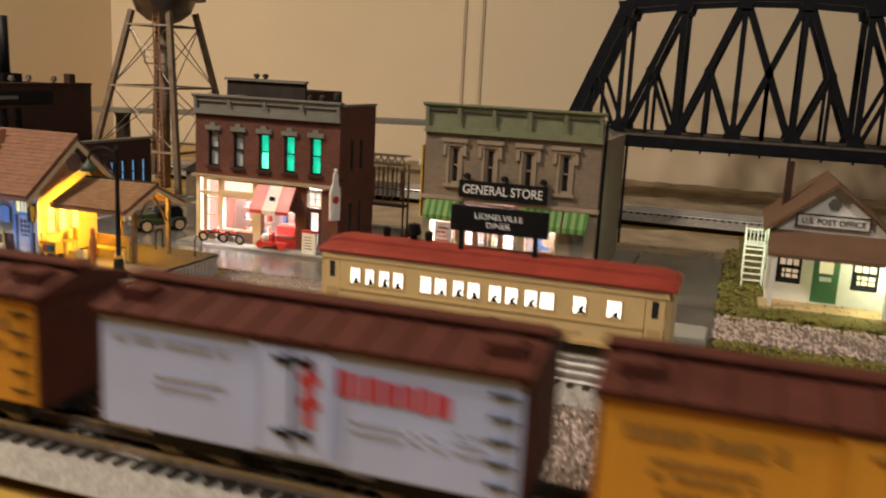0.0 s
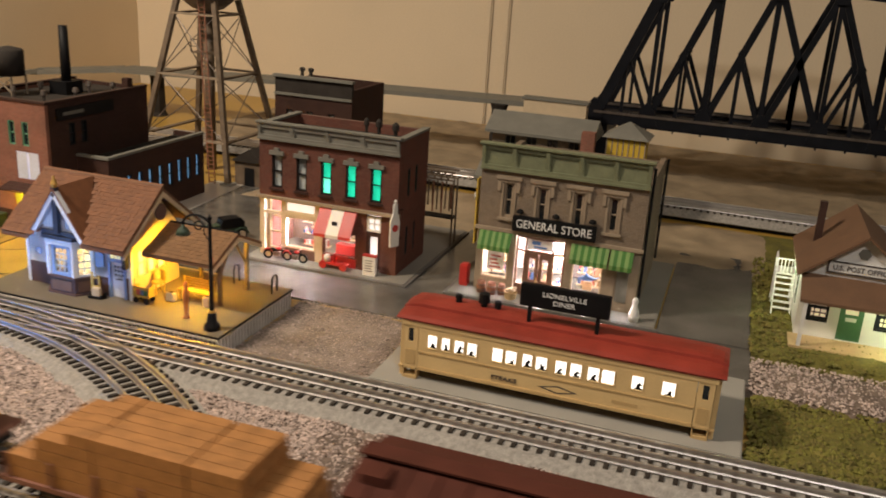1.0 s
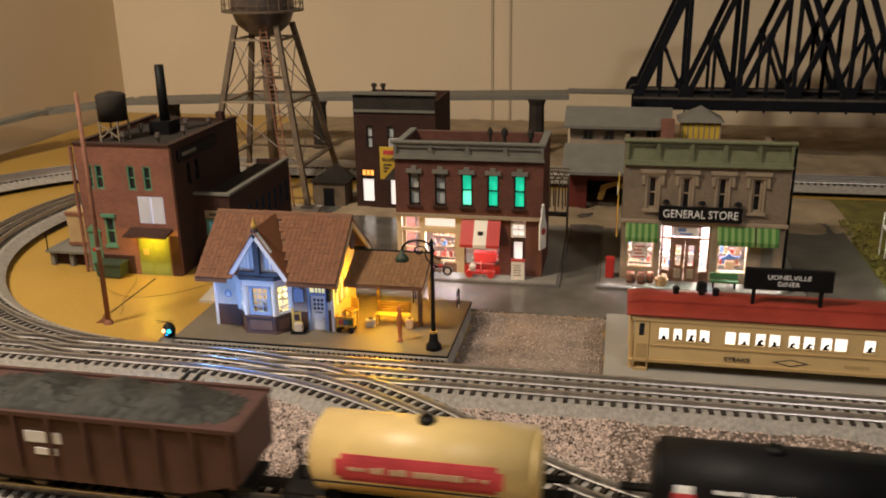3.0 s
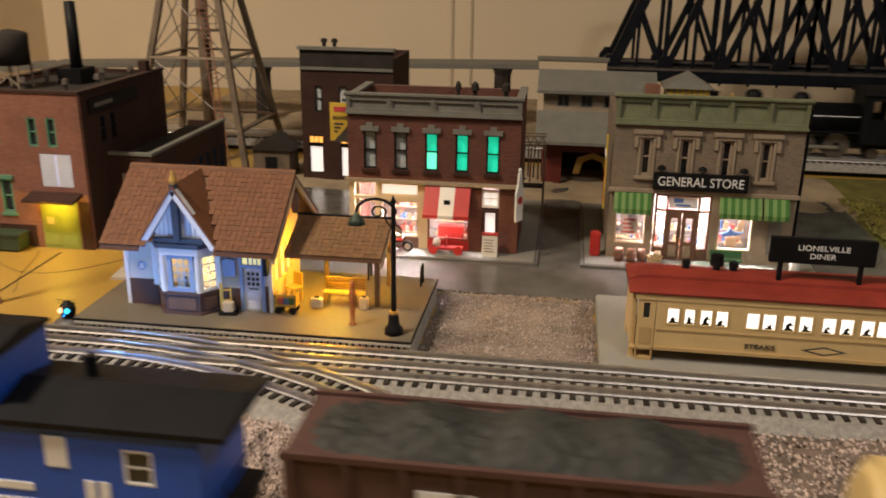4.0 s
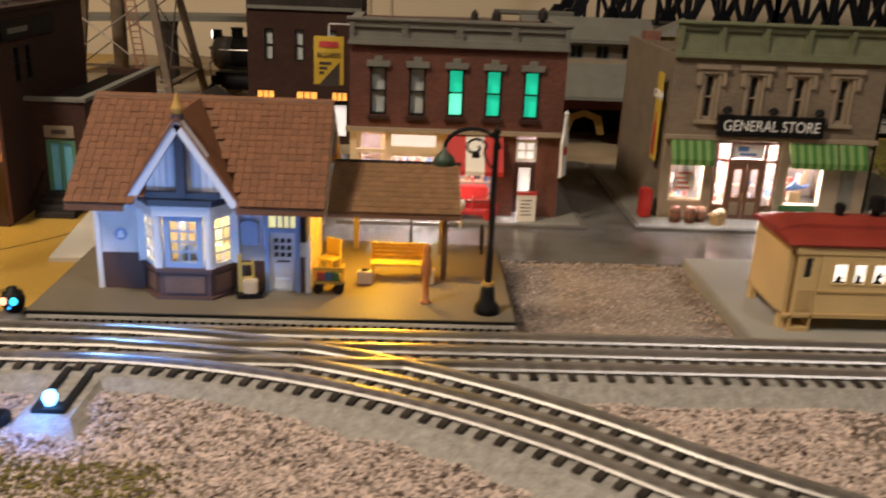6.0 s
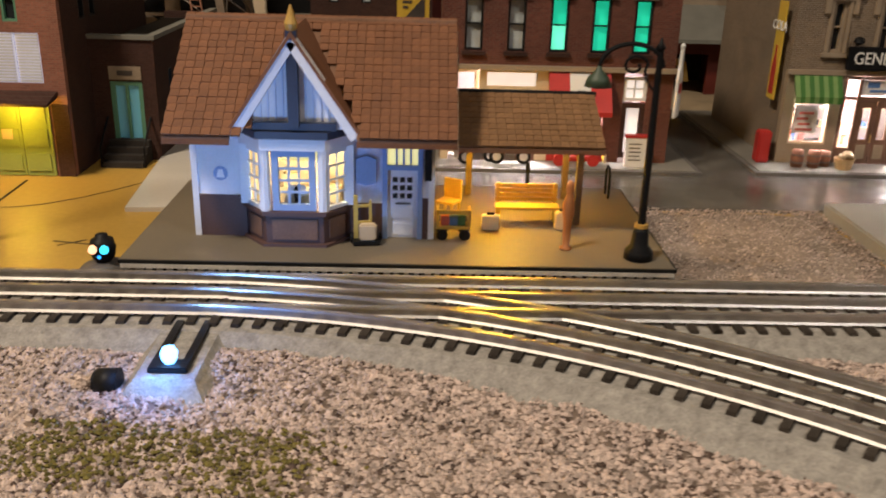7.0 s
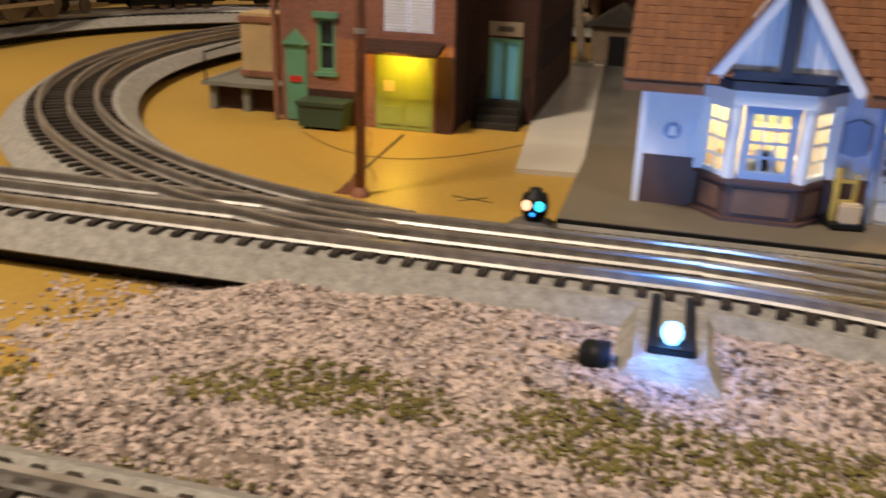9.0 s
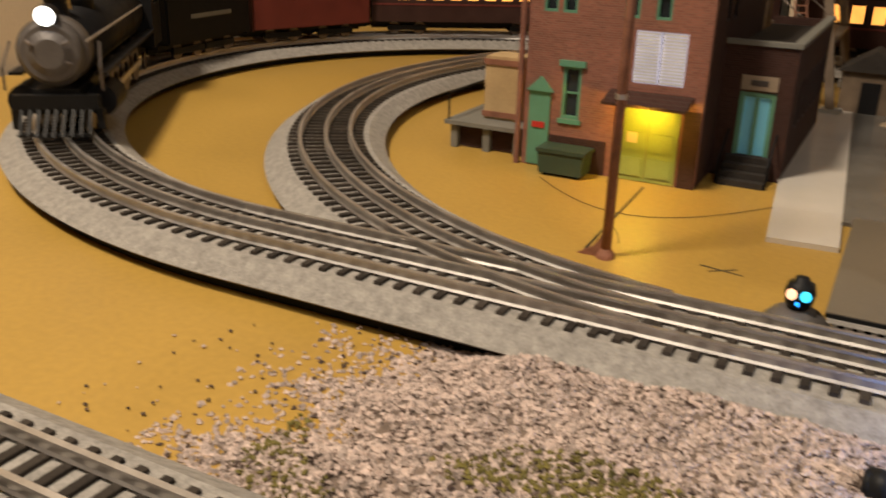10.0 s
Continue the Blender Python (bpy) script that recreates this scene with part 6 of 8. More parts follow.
        part("hoop", pipe([(0, -0.5, 0), (0.001, -0.5, 1.5), (0, -0.2, 1.8), (0.001, 0.2, 1.8), (0, 0.5, 1.5), (0.001, 0.5, 0)], 0.08), "black", r)
    lp = thing("platform_lamp", "black iron platform lamp with curved arm", "lamp", (-46.0, 59.4, 2.15))
    part("base", turned([(0.72, 0), (0.7, 0.4), (0.45, 0.7), (0.38, 1.4), (0.3, 1.6)], 14), "black", lp, smooth=True)
    part("collar", T(((0, 0, 1.6), (0, 0, 1.8), 0.34)), "brass", lp, "brass collar")
    part("pole", T(((0, 0, 1.8), (0, 0, 10.0), 0.2, 0.15), seg=10), "black", lp)
    arm = [(0.1 - 1.35 - 1.45 * math.cos(a), 0, 9.2 + 1.1 * math.sin(a)) for a in [math.pi * (0.02 + 0.96 * i / 12) for i in range(13)]]
    part("arm", pipe(arm, 0.11), "black", lp)
    part("scroll", pipe([(-1.1 + (0.62 - 0.03 * i) * math.cos(0.5 * i), 0, 9.3 + (0.55 - 0.03 * i) * math.sin(0.5 * i)) for i in range(15)], 0.07, 6), "black", lp)
    part("scroll", pipe([(-0.05 - 0.55 * math.sin(0.26 * i), 0, 8.1 + 0.16 * i) for i in range(9)], 0.06, 6), "black", lp)
    part("finial", turned([(0.12, 10.0), (0.24, 10.15), (0.12, 10.35), (0.03, 10.6)], 10), "black", lp, smooth=True)
    part("shade", turned([(0.65, 8.35), (0.5, 8.75), (0.15, 9.1), (0.1, 9.3)], 14, (-2.7, 0, 0)), "bin_green", lp, "dark green enamel lamp shade", smooth=True)
    # old car parked behind the station
    car = thing("parked_car", "dark green old-fashioned car parked on the street behind the station", "car", (-62.0, 86.3, 0.24), -123)
    part("body", soft_box(-2.9, 3.0, -0.9, 0.9, 0.7, 1.75, r=0.3), "bin_green", car)
    part("hood", prism([(0.5, 1.6), (3.05, 1.5), (3.05, 1.9), (0.5, 2.05)], "y", -0.55, 0.55), "bin_green", car)
    part("cabin", prism([(-2.4, 1.6), (0.6, 1.6), (0.25, 2.75), (-2.0, 2.75), (-2.5, 2.2)], "y", -0.8, 0.8), "black", car, "black folding car top")
    part("windscreen", prism([(0.62, 1.75), (0.66, 1.75), (0.34, 2.6), (0.3, 2.6)], "y", -0.7, 0.7), "dark_glass", car)
    for x in (-1.9, 1.9):
        for y in (-1.2, 0.9):
            w = part("tyre", T(((x, y, 0.72), (x, y + 0.3, 0.72), 0.72), seg=18), "plastic", car)
            part("rim", T(((x, y - 0.03, 0.72), (x, y + 0.33, 0.72), 0.52), seg=14), "cream", w)
    for y in (-1.2, 0.8):
        for x in (-1.9, 1.9):
            part("mudguard", prism([(x - 1.1, 0.7), (x - 0.75, 1.35), (x, 1.62), (x + 0.75, 1.35), (x + 1.1, 0.7), (x + 0.95, 0.7), (x + 0.65, 1.25), (x, 1.48), (x - 0.65, 1.25), (x - 0.95, 0.7)], "y", y, y + 0.4), "bin_green", car)
    for y in (-0.62, 0.62):
        part("headlight", T(((2.95, y, 1.5), (3.2, y, 1.5), 0.2, 0.27), seg=12), "white", car)
    part("grille", B((3.06, 3.12, -0.4, 0.4, 0.95, 1.8)), "rail", car)
    part("bumper", soft_box(3.1, 3.3, -1.0, 1.0, 0.7, 0.9, r=0.05), "rail", car)


def factory():
    b = thing("factory", "red brick factory with tar roof and rooftop tank", "building")
    x0, x1, y0, y1, h = -92.6, -80.6, 78.8, 97.5, 15.6
    ups = [(-91.6, -90.6), (-90.3, -89.3), (-86.2, -85.2), (-84.2, -83.2)]
    holes = [(a, c, 10.4, 13.3) for a, c in ups] + [(-89.95, -88.65, 3.5, 7.0), (-85.3, -82.0, 6.4, 9.7)]
    part("front_wall", wall_y(x0, x1, 0, h, y0, 0.5, holes), "brick_fac", b)
    side = [(82.5, 83.6, 10.2, 13), (84.6, 85.7, 10.2, 13)]
    # east and rear walls: shade away from the main light is in the brick colour
    part("side_wall", wall_x(y0 + 0.5, y1, 0, h, x1 - 0.5, 0.5, side), "brick_dark_shaded", b)
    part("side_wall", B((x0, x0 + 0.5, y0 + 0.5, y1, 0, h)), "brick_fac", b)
    part("rear_wall", B((x0 + 0.5, x1 - 0.5, y1 - 0.5, y1, 0, h)), "brick_dark_shaded", b)
    part("roof", B((x0 + 0.5, x1 - 0.5, y0 + 0.5, y1 - 0.5, h - 0.7, h - 0.4)), "roof_dark", b)
    pieces("parapet_cap", ((x0 - 0.1, x1 + 0.1, y0 - 0.1, y0 + 0.6, h, h + 0.3), (x1 - 0.6, x1 + 0.15, y0 + 0.6, y1, h, h + 0.3), (x0 - 0.1, x0 + 0.6, y0 + 0.6, y1, h, h + 0.3)), "brick_dark_shaded", b)
    part("sign_strip", B((x1, x1 + 0.2, 80.5, 90.5, 13.5, 14.9)), "black", b)
    part("sign_bar", B((x1 + 0.2, x1 + 0.24, 81.5, 85.0, 14.0, 14.4)), "grey_trim", b)
    for a, c in ups:
        sash(b, a, c, 10.4, 13.3, y0 + 0.05, "green_door", "dark_glass", bar=0.16, depth=0.4)
    for y, _, z, zz in side:
        sash_x(b, y, y + 1.1, z, zz, x1 - 0.02, "plastic", "dark_glass", depth=0.4)
    sash(b, -89.95, -88.65, 3.5, 7.0, y0 + 0.05, "green_door", "dark_glass", bar=0.2, depth=0.4)
    pieces("window_trim", ((-90.2, -88.4, y0 - 0.2, y0, 7.0, 7.4), (-90.1, -88.5, y0 - 0.15, y0, 3.2, 3.5)), "green_door", b)
    # the backing glows by itself, there is no lamp behind it
    sh = part("shutter", B((-85.3, -83.7, y0 + 0.1, y0 + 0.3, 6.4, 9.7), (-83.6, -82.0, y0 + 0.1, y0 + 0.3, 6.4, 9.7)), "shutter_glow", b, "pale louvred shutters with a self-glowing backing")
    for i in range(16):
        part("louvre", B((-85.2, -83.8, y0 + 0.0, y0 + 0.1, 6.5 + i * 0.2, 6.6 + i * 0.2), (-83.5, -82.1, y0 + 0.0, y0 + 0.1, 6.5 + i * 0.2, 6.6 + i * 0.2)), "white", sh)
    gd = part("garage_door", B((-85.8, -83.9, y0 - 0.12, y0 - 0.004, 0.05, 5.1), (-83.85, -81.9, y0 - 0.12, y0 - 0.004, 0.05, 5.1)), "olive_door", b, "double green doors in amber light")
    for x in (-85.6, -83.65):
        for z in (0.4, 2.1, 3.7):
            part("panel", B((x, x + 1.5, y0 - 0.2, y0 - 0.12, z, z + 1.2)), "olive_door", gd)
    part("notice", B((-85.2, -84.5, y0 - 0.25, y0 - 0.201, 2.6, 3.3)), "cream", gd)
    part("canopy", prism([(y0, 5.9), (y0 - 2.0, 5.4), (y0 - 2.0, 5.2), (y0, 5.55)], "x", -86.6, -81.2), "brick_dark_shaded", b, "dark corrugated canopy")
    dr = part("door", B((-92.2, -90.7, y0 - 0.12, y0 - 0.004, 0.1, 5.2)), "green_door", b)
    part("door_head", prism([(-92.4, 5.2), (-90.5, 5.2), (-91.4, 6.2)], "y", y0 - 0.3, y0), "green_door", b)
    part("door_notice", B((-91.9, -91.0, y0 - 0.2, y0 - 0.121, 2.7, 3.1)), "red", dr)
    part("drainpipe", T(((-92.9, y0 - 0.2, 0), (-92.9, y0 - 0.2, 15.5), 0.2), seg=10), "brick_fac", b)
    pieces("base_course", ((-90.6, -86.6, y0 - 0.08, y0, 0, 2.3), (-81.7, x1, y0 - 0.08, y0, 0, 5.0)), "brick_dark_shaded", b)
    # rooftop
    tk = part("roof_tank", turned([(1.7, h + 2.0), (1.75, h + 5.0), (1.5, h + 5.2), (0.2, h + 5.5)], 20, (-90.2, 84.0, 0)), "roof_dark", b, "black rooftop water tank", smooth=True)
    for p, q, w in [((x, y, h - 0.4), (x, y, h + 2.0), 0.2) for x in (-91.4, -89.0) for y in (82.8, 85.2)] + [((-91.4, 82.8, h), (-89.0, 82.8, h + 1.8), 0.14), ((-89.0, 82.8, h), (-91.4, 82.8, h + 1.8), 0.14)]:
        bm = bmesh.new()
        beam(bm, p, q, w)
        part("stand_leg", bm, "stone_trim", tk)
    part("smokestack", T(((-86.2, 89, h - 0.4), (-86.2, 89, h + 8.0), 0.65, 0.55), seg=14), "black", b, smooth=True)
    part("stack_base", B((-87.6, -85.0, 87.5, 90.5, h - 0.4, h + 1.2)), "black", b)
    rng = random.Random(8)
    for x, y in ((-83.5, 82), (-82.3, 86), (-84.5, 91), (-82.0, 92.5), (-88.0, 82.0), (-88.5, 87)):
        part("roof_vent", turned([(0.2, h - 0.4), (0.2, h + 0.5), (0.4, h + 0.5), (0.3, h + 1.0), (0.05, h + 1.1)], 10, (x, y, 0)), "tank_steel", b)
    part("chimney", B((-81.8, -80.9, 94, 95, h - 0.4, h + 1.4)), "brick_dark_shaded", b)
    # low wing
    wx, wy0, wy1, wh = -76.0, 83.5, 103.5, 8.8
    wins = [(86.8 + 2.1 * i, 87.8 + 2.1 * i, 3.0, 6.3) for i in range(8)]
    # wing brick darkened as well, its deep shade painted in
    part("wing_wall", wall_x(wy0 + 0.5, wy1, 0, wh, wx - 0.5, 0.5, wins), "brick_dark_shaded", b)
    part("wing_front", wall_y(x1, wx, 0, wh, wy0, 0.5, [(-79.3, -77.0, 1.6, 5.8)]), "brick_dark_shaded", b)
    part("wing_rear", B((x1, wx - 0.5, wy1 - 0.5, wy1, 0, wh)), "brick_dark_shaded", b)
    part("wing_roof", B((x1, wx - 0.5, wy0 + 0.5, wy1 - 0.5, wh - 0.9, wh - 0.6)), "roof_dark", b)
    pieces("wing_cap", ((x1, wx + 0.15, wy0 - 0.15, wy0 + 0.5, wh, wh + 0.3), (wx - 0.5, wx + 0.15, wy0 + 0.5, wy1, wh, wh + 0.3)), "grey_trim", b)
    for y, yy, z, zz in wins:
        sash_x(b, y, yy, z, zz, wx - 0.02, "plastic", "blue_glow", depth=0.4)
    wd = part("wing_door", B((-79.3, -79.0, wy0 + 0.05, wy0 + 0.4, 1.6, 5.8), (-77.3, -77.0, wy0 + 0.05, wy0 + 0.4, 1.6, 5.8), (-79.0, -77.3, wy0 + 0.05, wy0 + 0.4, 5.5, 5.8), (-78.25, -78.05, wy0 + 0.05, wy0 + 0.4, 1.6, 5.5)), "green_door", b)
    part("pane", B((-79.0, -78.25, wy0 + 0.25, wy0 + 0.3, 1.6, 5.5), (-78.05, -77.3, wy0 + 0.25, wy0 + 0.3, 1.6, 5.5)), "teal_glow", wd)
    part("door_plate", B((-79.3, -77.0, wy0 - 0.1, wy0, 5.95, 6.9)), "stone_trim", b)
    part("number_bar", B((-78.7, -77.6, wy0 - 0.14, wy0 - 0.1, 6.25, 6.6)), "ink", b)
    for i in range(4):
        part("step", B((-79.6, -76.7, wy0 - 0.6 * (4 - i), wy0 - 0.004, 0.4 * i, 0.4 * (i + 1))), "roof_dark", b)
    for x in (-79.7, -76.6):
        part("stair_rail", T(((x, wy0 - 2.2, 0), (x, wy0 - 2.2, 1.5), 0.08), ((x, wy0 - 2.2, 1.45), (x, wy0, 3.2), 0.08), seg=6), "black", b)
    # loading dock and crate
    dk = thing("loading_dock", "grey timber loading dock against the factory side", "dock", (0, 0, 0))
    part("deck", B((-99.2, -93.2, 79.7, 88.0, 1.75, 2.05)), "grey_trim", dk)
    for x in (-98.8, -96.2, -93.8):
        part("leg", B((x, x + 0.5, 80.0, 80.5, 0, 1.75)), "grey_trim", dk)
    part("skirt_panel", B((-98.3, -93.3, 80.5, 80.6, 0.1, 1.75)), "brick_dark_shaded", dk)
    part("railing", T(((-99.0, 80, 2.05), (-99.0, 80, 4.0), 0.08), ((-99.0, 80, 4.0), (-99.0, 87.5, 4.0), 0.08), ((-99.0, 87.5, 2.05), (-99.0, 87.5, 4.0), 0.08), seg=6), "black", dk)
    cr = thing("shipping_crate", "tall tan shipping crate on the loading dock", "crate", (-95.6, 83.0, 2.05))
    part("box", soft_box(-1.4, 1.4, -1.3, 1.3, 0, 4.6, r=0.06), "crate", cr)
    pieces("batten", ((-1.5, 1.5, -1.4, -1.3, 0.2, 0.6), (-1.5, 1.5, -1.4, -1.3, 4.0, 4.4)), "pole", cr)
    dp = thing("dumpster", "dark green dumpster against the factory wall", "dumpster", (-89.0, 77.6, 0))
    part("bin", prism([(-1.5, 0.2), (1.5, 0.2), (1.6, 1.6), (-1.6, 1.6)], "y", -0.9, 0.9), "bin_green", dp)
    part("lid", B((-1.7, 1.7, -1.0, 1.0, 1.6, 1.85)), "bin_green", dp)
    for x in (-1.2, 1.0):
        part("foot", B((x, x + 0.2, -0.7, 0.7, 0, 0.2)), "black", dp)
    up = thing("utility_pole", "reddish brown wooden utility pole on the yellow table", "pole", (-81.7, 64.4, 0))
    part("shaft", T(((0, 0, 0), (0.1, 0, 24), 0.27, 0.2), seg=12), "pole", up, smooth=True)
    part("band", T(((0.03, 0, 8.2), (0.03, 0, 8.45), 0.3)), "rail", up, "bright metal band")
    part("foot_brace", prism([(-1.5, 0), (0, 0), (-0.2, 1.3), (-0.7, 0.5)], "y", -0.1, 0.1), "pole", up)
    part("foot", turned([(0.5, 0), (0.45, 0.2), (0.28, 0.5)], 12), "pole", up)
    lone("cross_mark", prism([(-77.2, 65.9), (-75.0, 65.5), (-75.0, 65.6), (-77.2, 66.05)], "z", 0.004, 0.02, prism([(-76.7, 65.3), (-76.6, 65.3), (-75.4, 66.2), (-75.5, 66.25)], "z", 0.004, 0.025)), "wire", "black cross marked on the yellow table", "mark")
    lone("loose_wire", pipe([(-81 - 5 * (1 - i / 14), 77.6 - i * 0.95 + 0.6 * math.sin(i * 0.7), 0.05) for i in range(13)], 0.022, 5), "wire", "thin dark wire lying on the table", "wire")
    lone("loose_wire", pipe([(-90 + i * 1.05, 76.0 - 5.5 * math.sin(i * 0.2) + 0.02 * i * i, 0.05) for i in range(15)], 0.02, 5), "wire", "thin dark wire lying on the table", "wire")
    lone("table_seam", T(((-83.0, 65.0, 0.01), (-83.5, 77.5, 0.01), 0.08), seg=5), "wire", "dark seam groove across the yellow table", "seam")


# ---- post office, background buildings, tower and bridge ----
def post_office():
    b = thing("post_office", "small white post office with brown roof and porch", "building")
    x0, x1, y0, y1 = 3.4, 13.4, 87.0, 99
    xc = (x0 + x1) / 2
    wins = [(4.2, 6.3, 2.4, 5.6), (10.5, 12.7, 2.4, 5.6), (7.3, 9.5, 0.9, 5.6)]
    part("front_wall", wall_y(x0, x1, 0.8, 7.4, y0, 0.4, wins), "white", b)
    part("gable", prism([(x0 - 0.1, 7.4), (x1 + 0.1, 7.4), (xc, 11.55)], "y", y0, y0 + 0.4), "white", b)
    part("side_wall", wall_x(y0 + 0.4, y1, 0.8, 7.4, x0, 0.4, [(91, 92.8, 2.6, 5.6)]), "white", b)
    part("side_wall", B((x1 - 0.4, x1, y0 + 0.4, y1, 0.8, 7.4)), "white", b)
    part("rear_wall", B((x0 + 0.4, x1 - 0.4, y1 - 0.4, y1, 0.8, 7.4)), "white", b)
    part("side_window", B((x0 - 0.05, x0 + 0.1, 91, 92.8, 2.6, 5.6)), "dark_glass", b)
    part("side_door", B((x0 - 0.12, x0 - 0.004, 95.6, 97.6, 4.2, 7.0)), "awn_light", b, "pale green side door")
    part("roof", prism([(x0 - 0.7, 7.3), (xc, 11.9), (x1 + 0.7, 7.3), (x1 + 0.7, 7.0), (xc, 11.6), (x0 - 0.7, 7.0)], "y", y0 - 0.9, y1 + 0.8), "roof_po", b)
    part("chimney", B((4.3, 5.0, 94, 94.8, 7.5, 12.9)), "brick_dark_shaded", b)
    part("vent", T(((xc, y0 - 0.06, 9.9), (xc, y0, 9.9), 0.6), seg=6), "grey_trim", b)
    s = part("name_board", B((xc - 3.0, xc + 3.0, y0 - 0.2, y0 - 0.004, 7.75, 8.9)), "white", b, "white sign board with dark border and lettering")
    part("sign_border", B((xc - 3.1, xc + 3.1, y0 - 0.24, y0 - 0.2, 8.8, 8.95), (xc - 3.1, xc + 3.1, y0 - 0.24, y0 - 0.2, 7.7, 7.85), (xc - 3.1, xc - 2.95, y0 - 0.24, y0 - 0.2, 7.85, 8.8), (xc + 2.95, xc + 3.1, y0 - 0.24, y0 - 0.2, 7.85, 8.8)), "ink", s)
    text("lettering", "U.S. POST OFFICE", 0.7, (xc, y0 - 0.24, 8.3), "ink", s, width=5.2)
    part("porch_roof", prism([(y0 + 0.02, 7.3), (y0 - 3.4, 5.6), (y0 - 3.4, 5.3), (y0 + 0.02, 6.95)], "x", x0 - 0.2, x1 + 0.2), "roof_po", b)
    part("porch_floor", B((x0 - 0.5, x1 + 0.5, y0 - 3.4, y0, 0.5, 0.8)), "crate", b)
    part("porch_step", B((6.0, 10.0, y0 - 4.4, y0 - 3.4, 0.1, 0.45)), "crate", b)
    for x in (x0 + 0.2, x1 - 0.5):
        part("porch_post", B((x, x + 0.35, y0 - 3.3, y0 - 2.95, 0.8, 5.5)), "white", b)
    for a, c, p in ((4.2, 6.3, "dark_glass"), (10.5, 12.7, "dark_glass")):
        sash(b, a, c, 2.4, 5.6, y0 + 0.02, "black", p, rows=4, cols=3, bar=0.22, depth=0.3)
        pieces("window_blind", ((a + 0.24, c - 0.24, y0 + 0.185, y0 + 0.195, 4.0, 5.3), (a + 0.5, c - 0.24, y0 + 0.185, y0 + 0.195, 2.9, 3.7)), "post_glow", b)
    d = part("door", wall_y(7.3, 9.5, 0.9, 5.6, y0 + 0.05, 0.2, [(7.8, 9.0, 3.6, 5.2)]), "green", b, "dark green front door")
    part("pane", B((7.8, 9.0, y0 + 0.15, y0 + 0.18, 3.6, 5.2)), "post_glow", d)
    part("letter_plate", B((7.9, 8.9, y0 + 0.02, y0 + 0.05, 2.9, 3.3)), "white", d)
    st = thing("outside_stair", "white wooden outside stair with landing", "stair", (-0.75, -3.9, 0))
    for i in range(7):
        part("tread", B((2.2, 3.9, 96.4 + 0.45 * i, 96.9 + 0.45 * i, 0.4 + 0.55 * i, 0.5 + 0.55 * i)), "white", st)
    part("stringer", prism([(96.2, 0.0), (99.6, 4.2), (99.6, 4.6), (96.0, 0.3)], "x", 2.05, 2.2, prism([(96.2, 0.0), (99.6, 4.2), (99.6, 4.6), (96.0, 0.3)], "x", 3.9, 4.05)), "white", st)
    part("landing", B((2.0, 4.1, 99.5, 102, 4.0, 4.2)), "white", st)
    for i in range(6):
        part("baluster", B((2.1 + 0.36 * i, 2.2 + 0.36 * i, 99.4, 99.5, 4.2, 5.7)), "white", st)
    part("handrail", B((2.0, 4.1, 99.35, 99.55, 5.7, 5.85), (2.0, 2.15, 99.55, 102, 5.7, 5.85)), "white", st)
    for x in (2.0, 3.95):
        for y in (99.5, 101.8):
            part("post", B((x, x + 0.15, y, y + 0.15, 0, 5.8)), "white", st)


def billiard_hall():
    b = thing("billiard_hall", "dark brick billiard hall with lit ground floor windows", "building")
    x0, x1, y0, y1, h = -68.0, -56.0, 109.6, 121, 17.1
    ups = [(-66.2, -65.2), (-63.0, -62.0), (-59.6, -58.6)]
    lows = [(-67.2, -65.2, 1.2, 6.2), (-63.0, -60.6, 0.8, 6.2), (-59.2, -57.4, 1.2, 6.2)]
    part("front_wall", wall_y(x0, x1, 0, h - 2.2, y0, 0.5, [(a, c, 9.3, 12.6) for a, c in ups] + lows), "brick_dark_shaded", b)
    part("side_wall", B((x0, x0 + 0.5, y0 + 0.5, y1, 0, h - 1)), "brick_dark_shaded", b)
    part("side_wall", B((x1 - 0.5, x1, y0 + 0.5, y1, 0, h - 1)), "brick_dark_shaded", b)
    part("rear_wall", B((x0 + 0.5, x1 - 0.5, y1 - 0.5, y1, 0, h - 1)), "brick_dark_shaded", b)
    part("roof", B((x0 + 0.5, x1 - 0.5, y0 + 0.5, y1 - 0.5, h - 3, h - 2.7)), "roof_dark", b)
    part("false_front", B((x0, x1, y0, y0 + 0.5, h - 2.2, h)), "roof_dark", b)
    part("cornice", B((x0 - 0.2, x1 + 0.2, y0 - 0.4, y0 + 0.5, h, h + 0.35), (x0, x1, y0 - 0.25, y0, h - 2.5, h - 2.15)), "grey_trim", b)
    for a, c in ups:
        sash(b, a, c, 9.3, 12.6, y0 + 0.05, "plastic", "blind", depth=0.4)
    for i, (a, c, z, zz) in enumerate(lows):
        sash(b, a, c, z, 4.9, y0 + 0.05, "plastic", "soft_glow", "shop_window", cols=2 if i == 1 else 1, mid=False, depth=0.4)
        sash(b, a, c, 5.1, zz, y0 + 0.05, "plastic", "orange_glow", "transom_window", cols=3, mid=False, bar=0.12, depth=0.4)
    for x in (-66.0, -64.6):
        part("roof_vent", turned([(0.25, h - 2.7), (0.25, h + 0.5), (0.45, h + 0.5), (0.4, h + 0.9), (0.1, h + 1.0)], 10, (x, 114, 0)), "roof_dark", b)
    s = thing("hanging_sign", "yellow and black hanging billiards sign", "sign", (-57.6, 90.0, 0))
    bd = part("board", B((-1.25, 1.25, -0.1, 0.1, 9.9, 13.9)), "yellow_sign", s)
    text("lettering", "BILLIARDS", 0.55, (0, -0.13, 12.35), "ink", bd, width=1.9)
    part("script_bar", B((-0.8, 0.8, -0.14, -0.1, 13.0, 13.5)), "ink_red", bd)
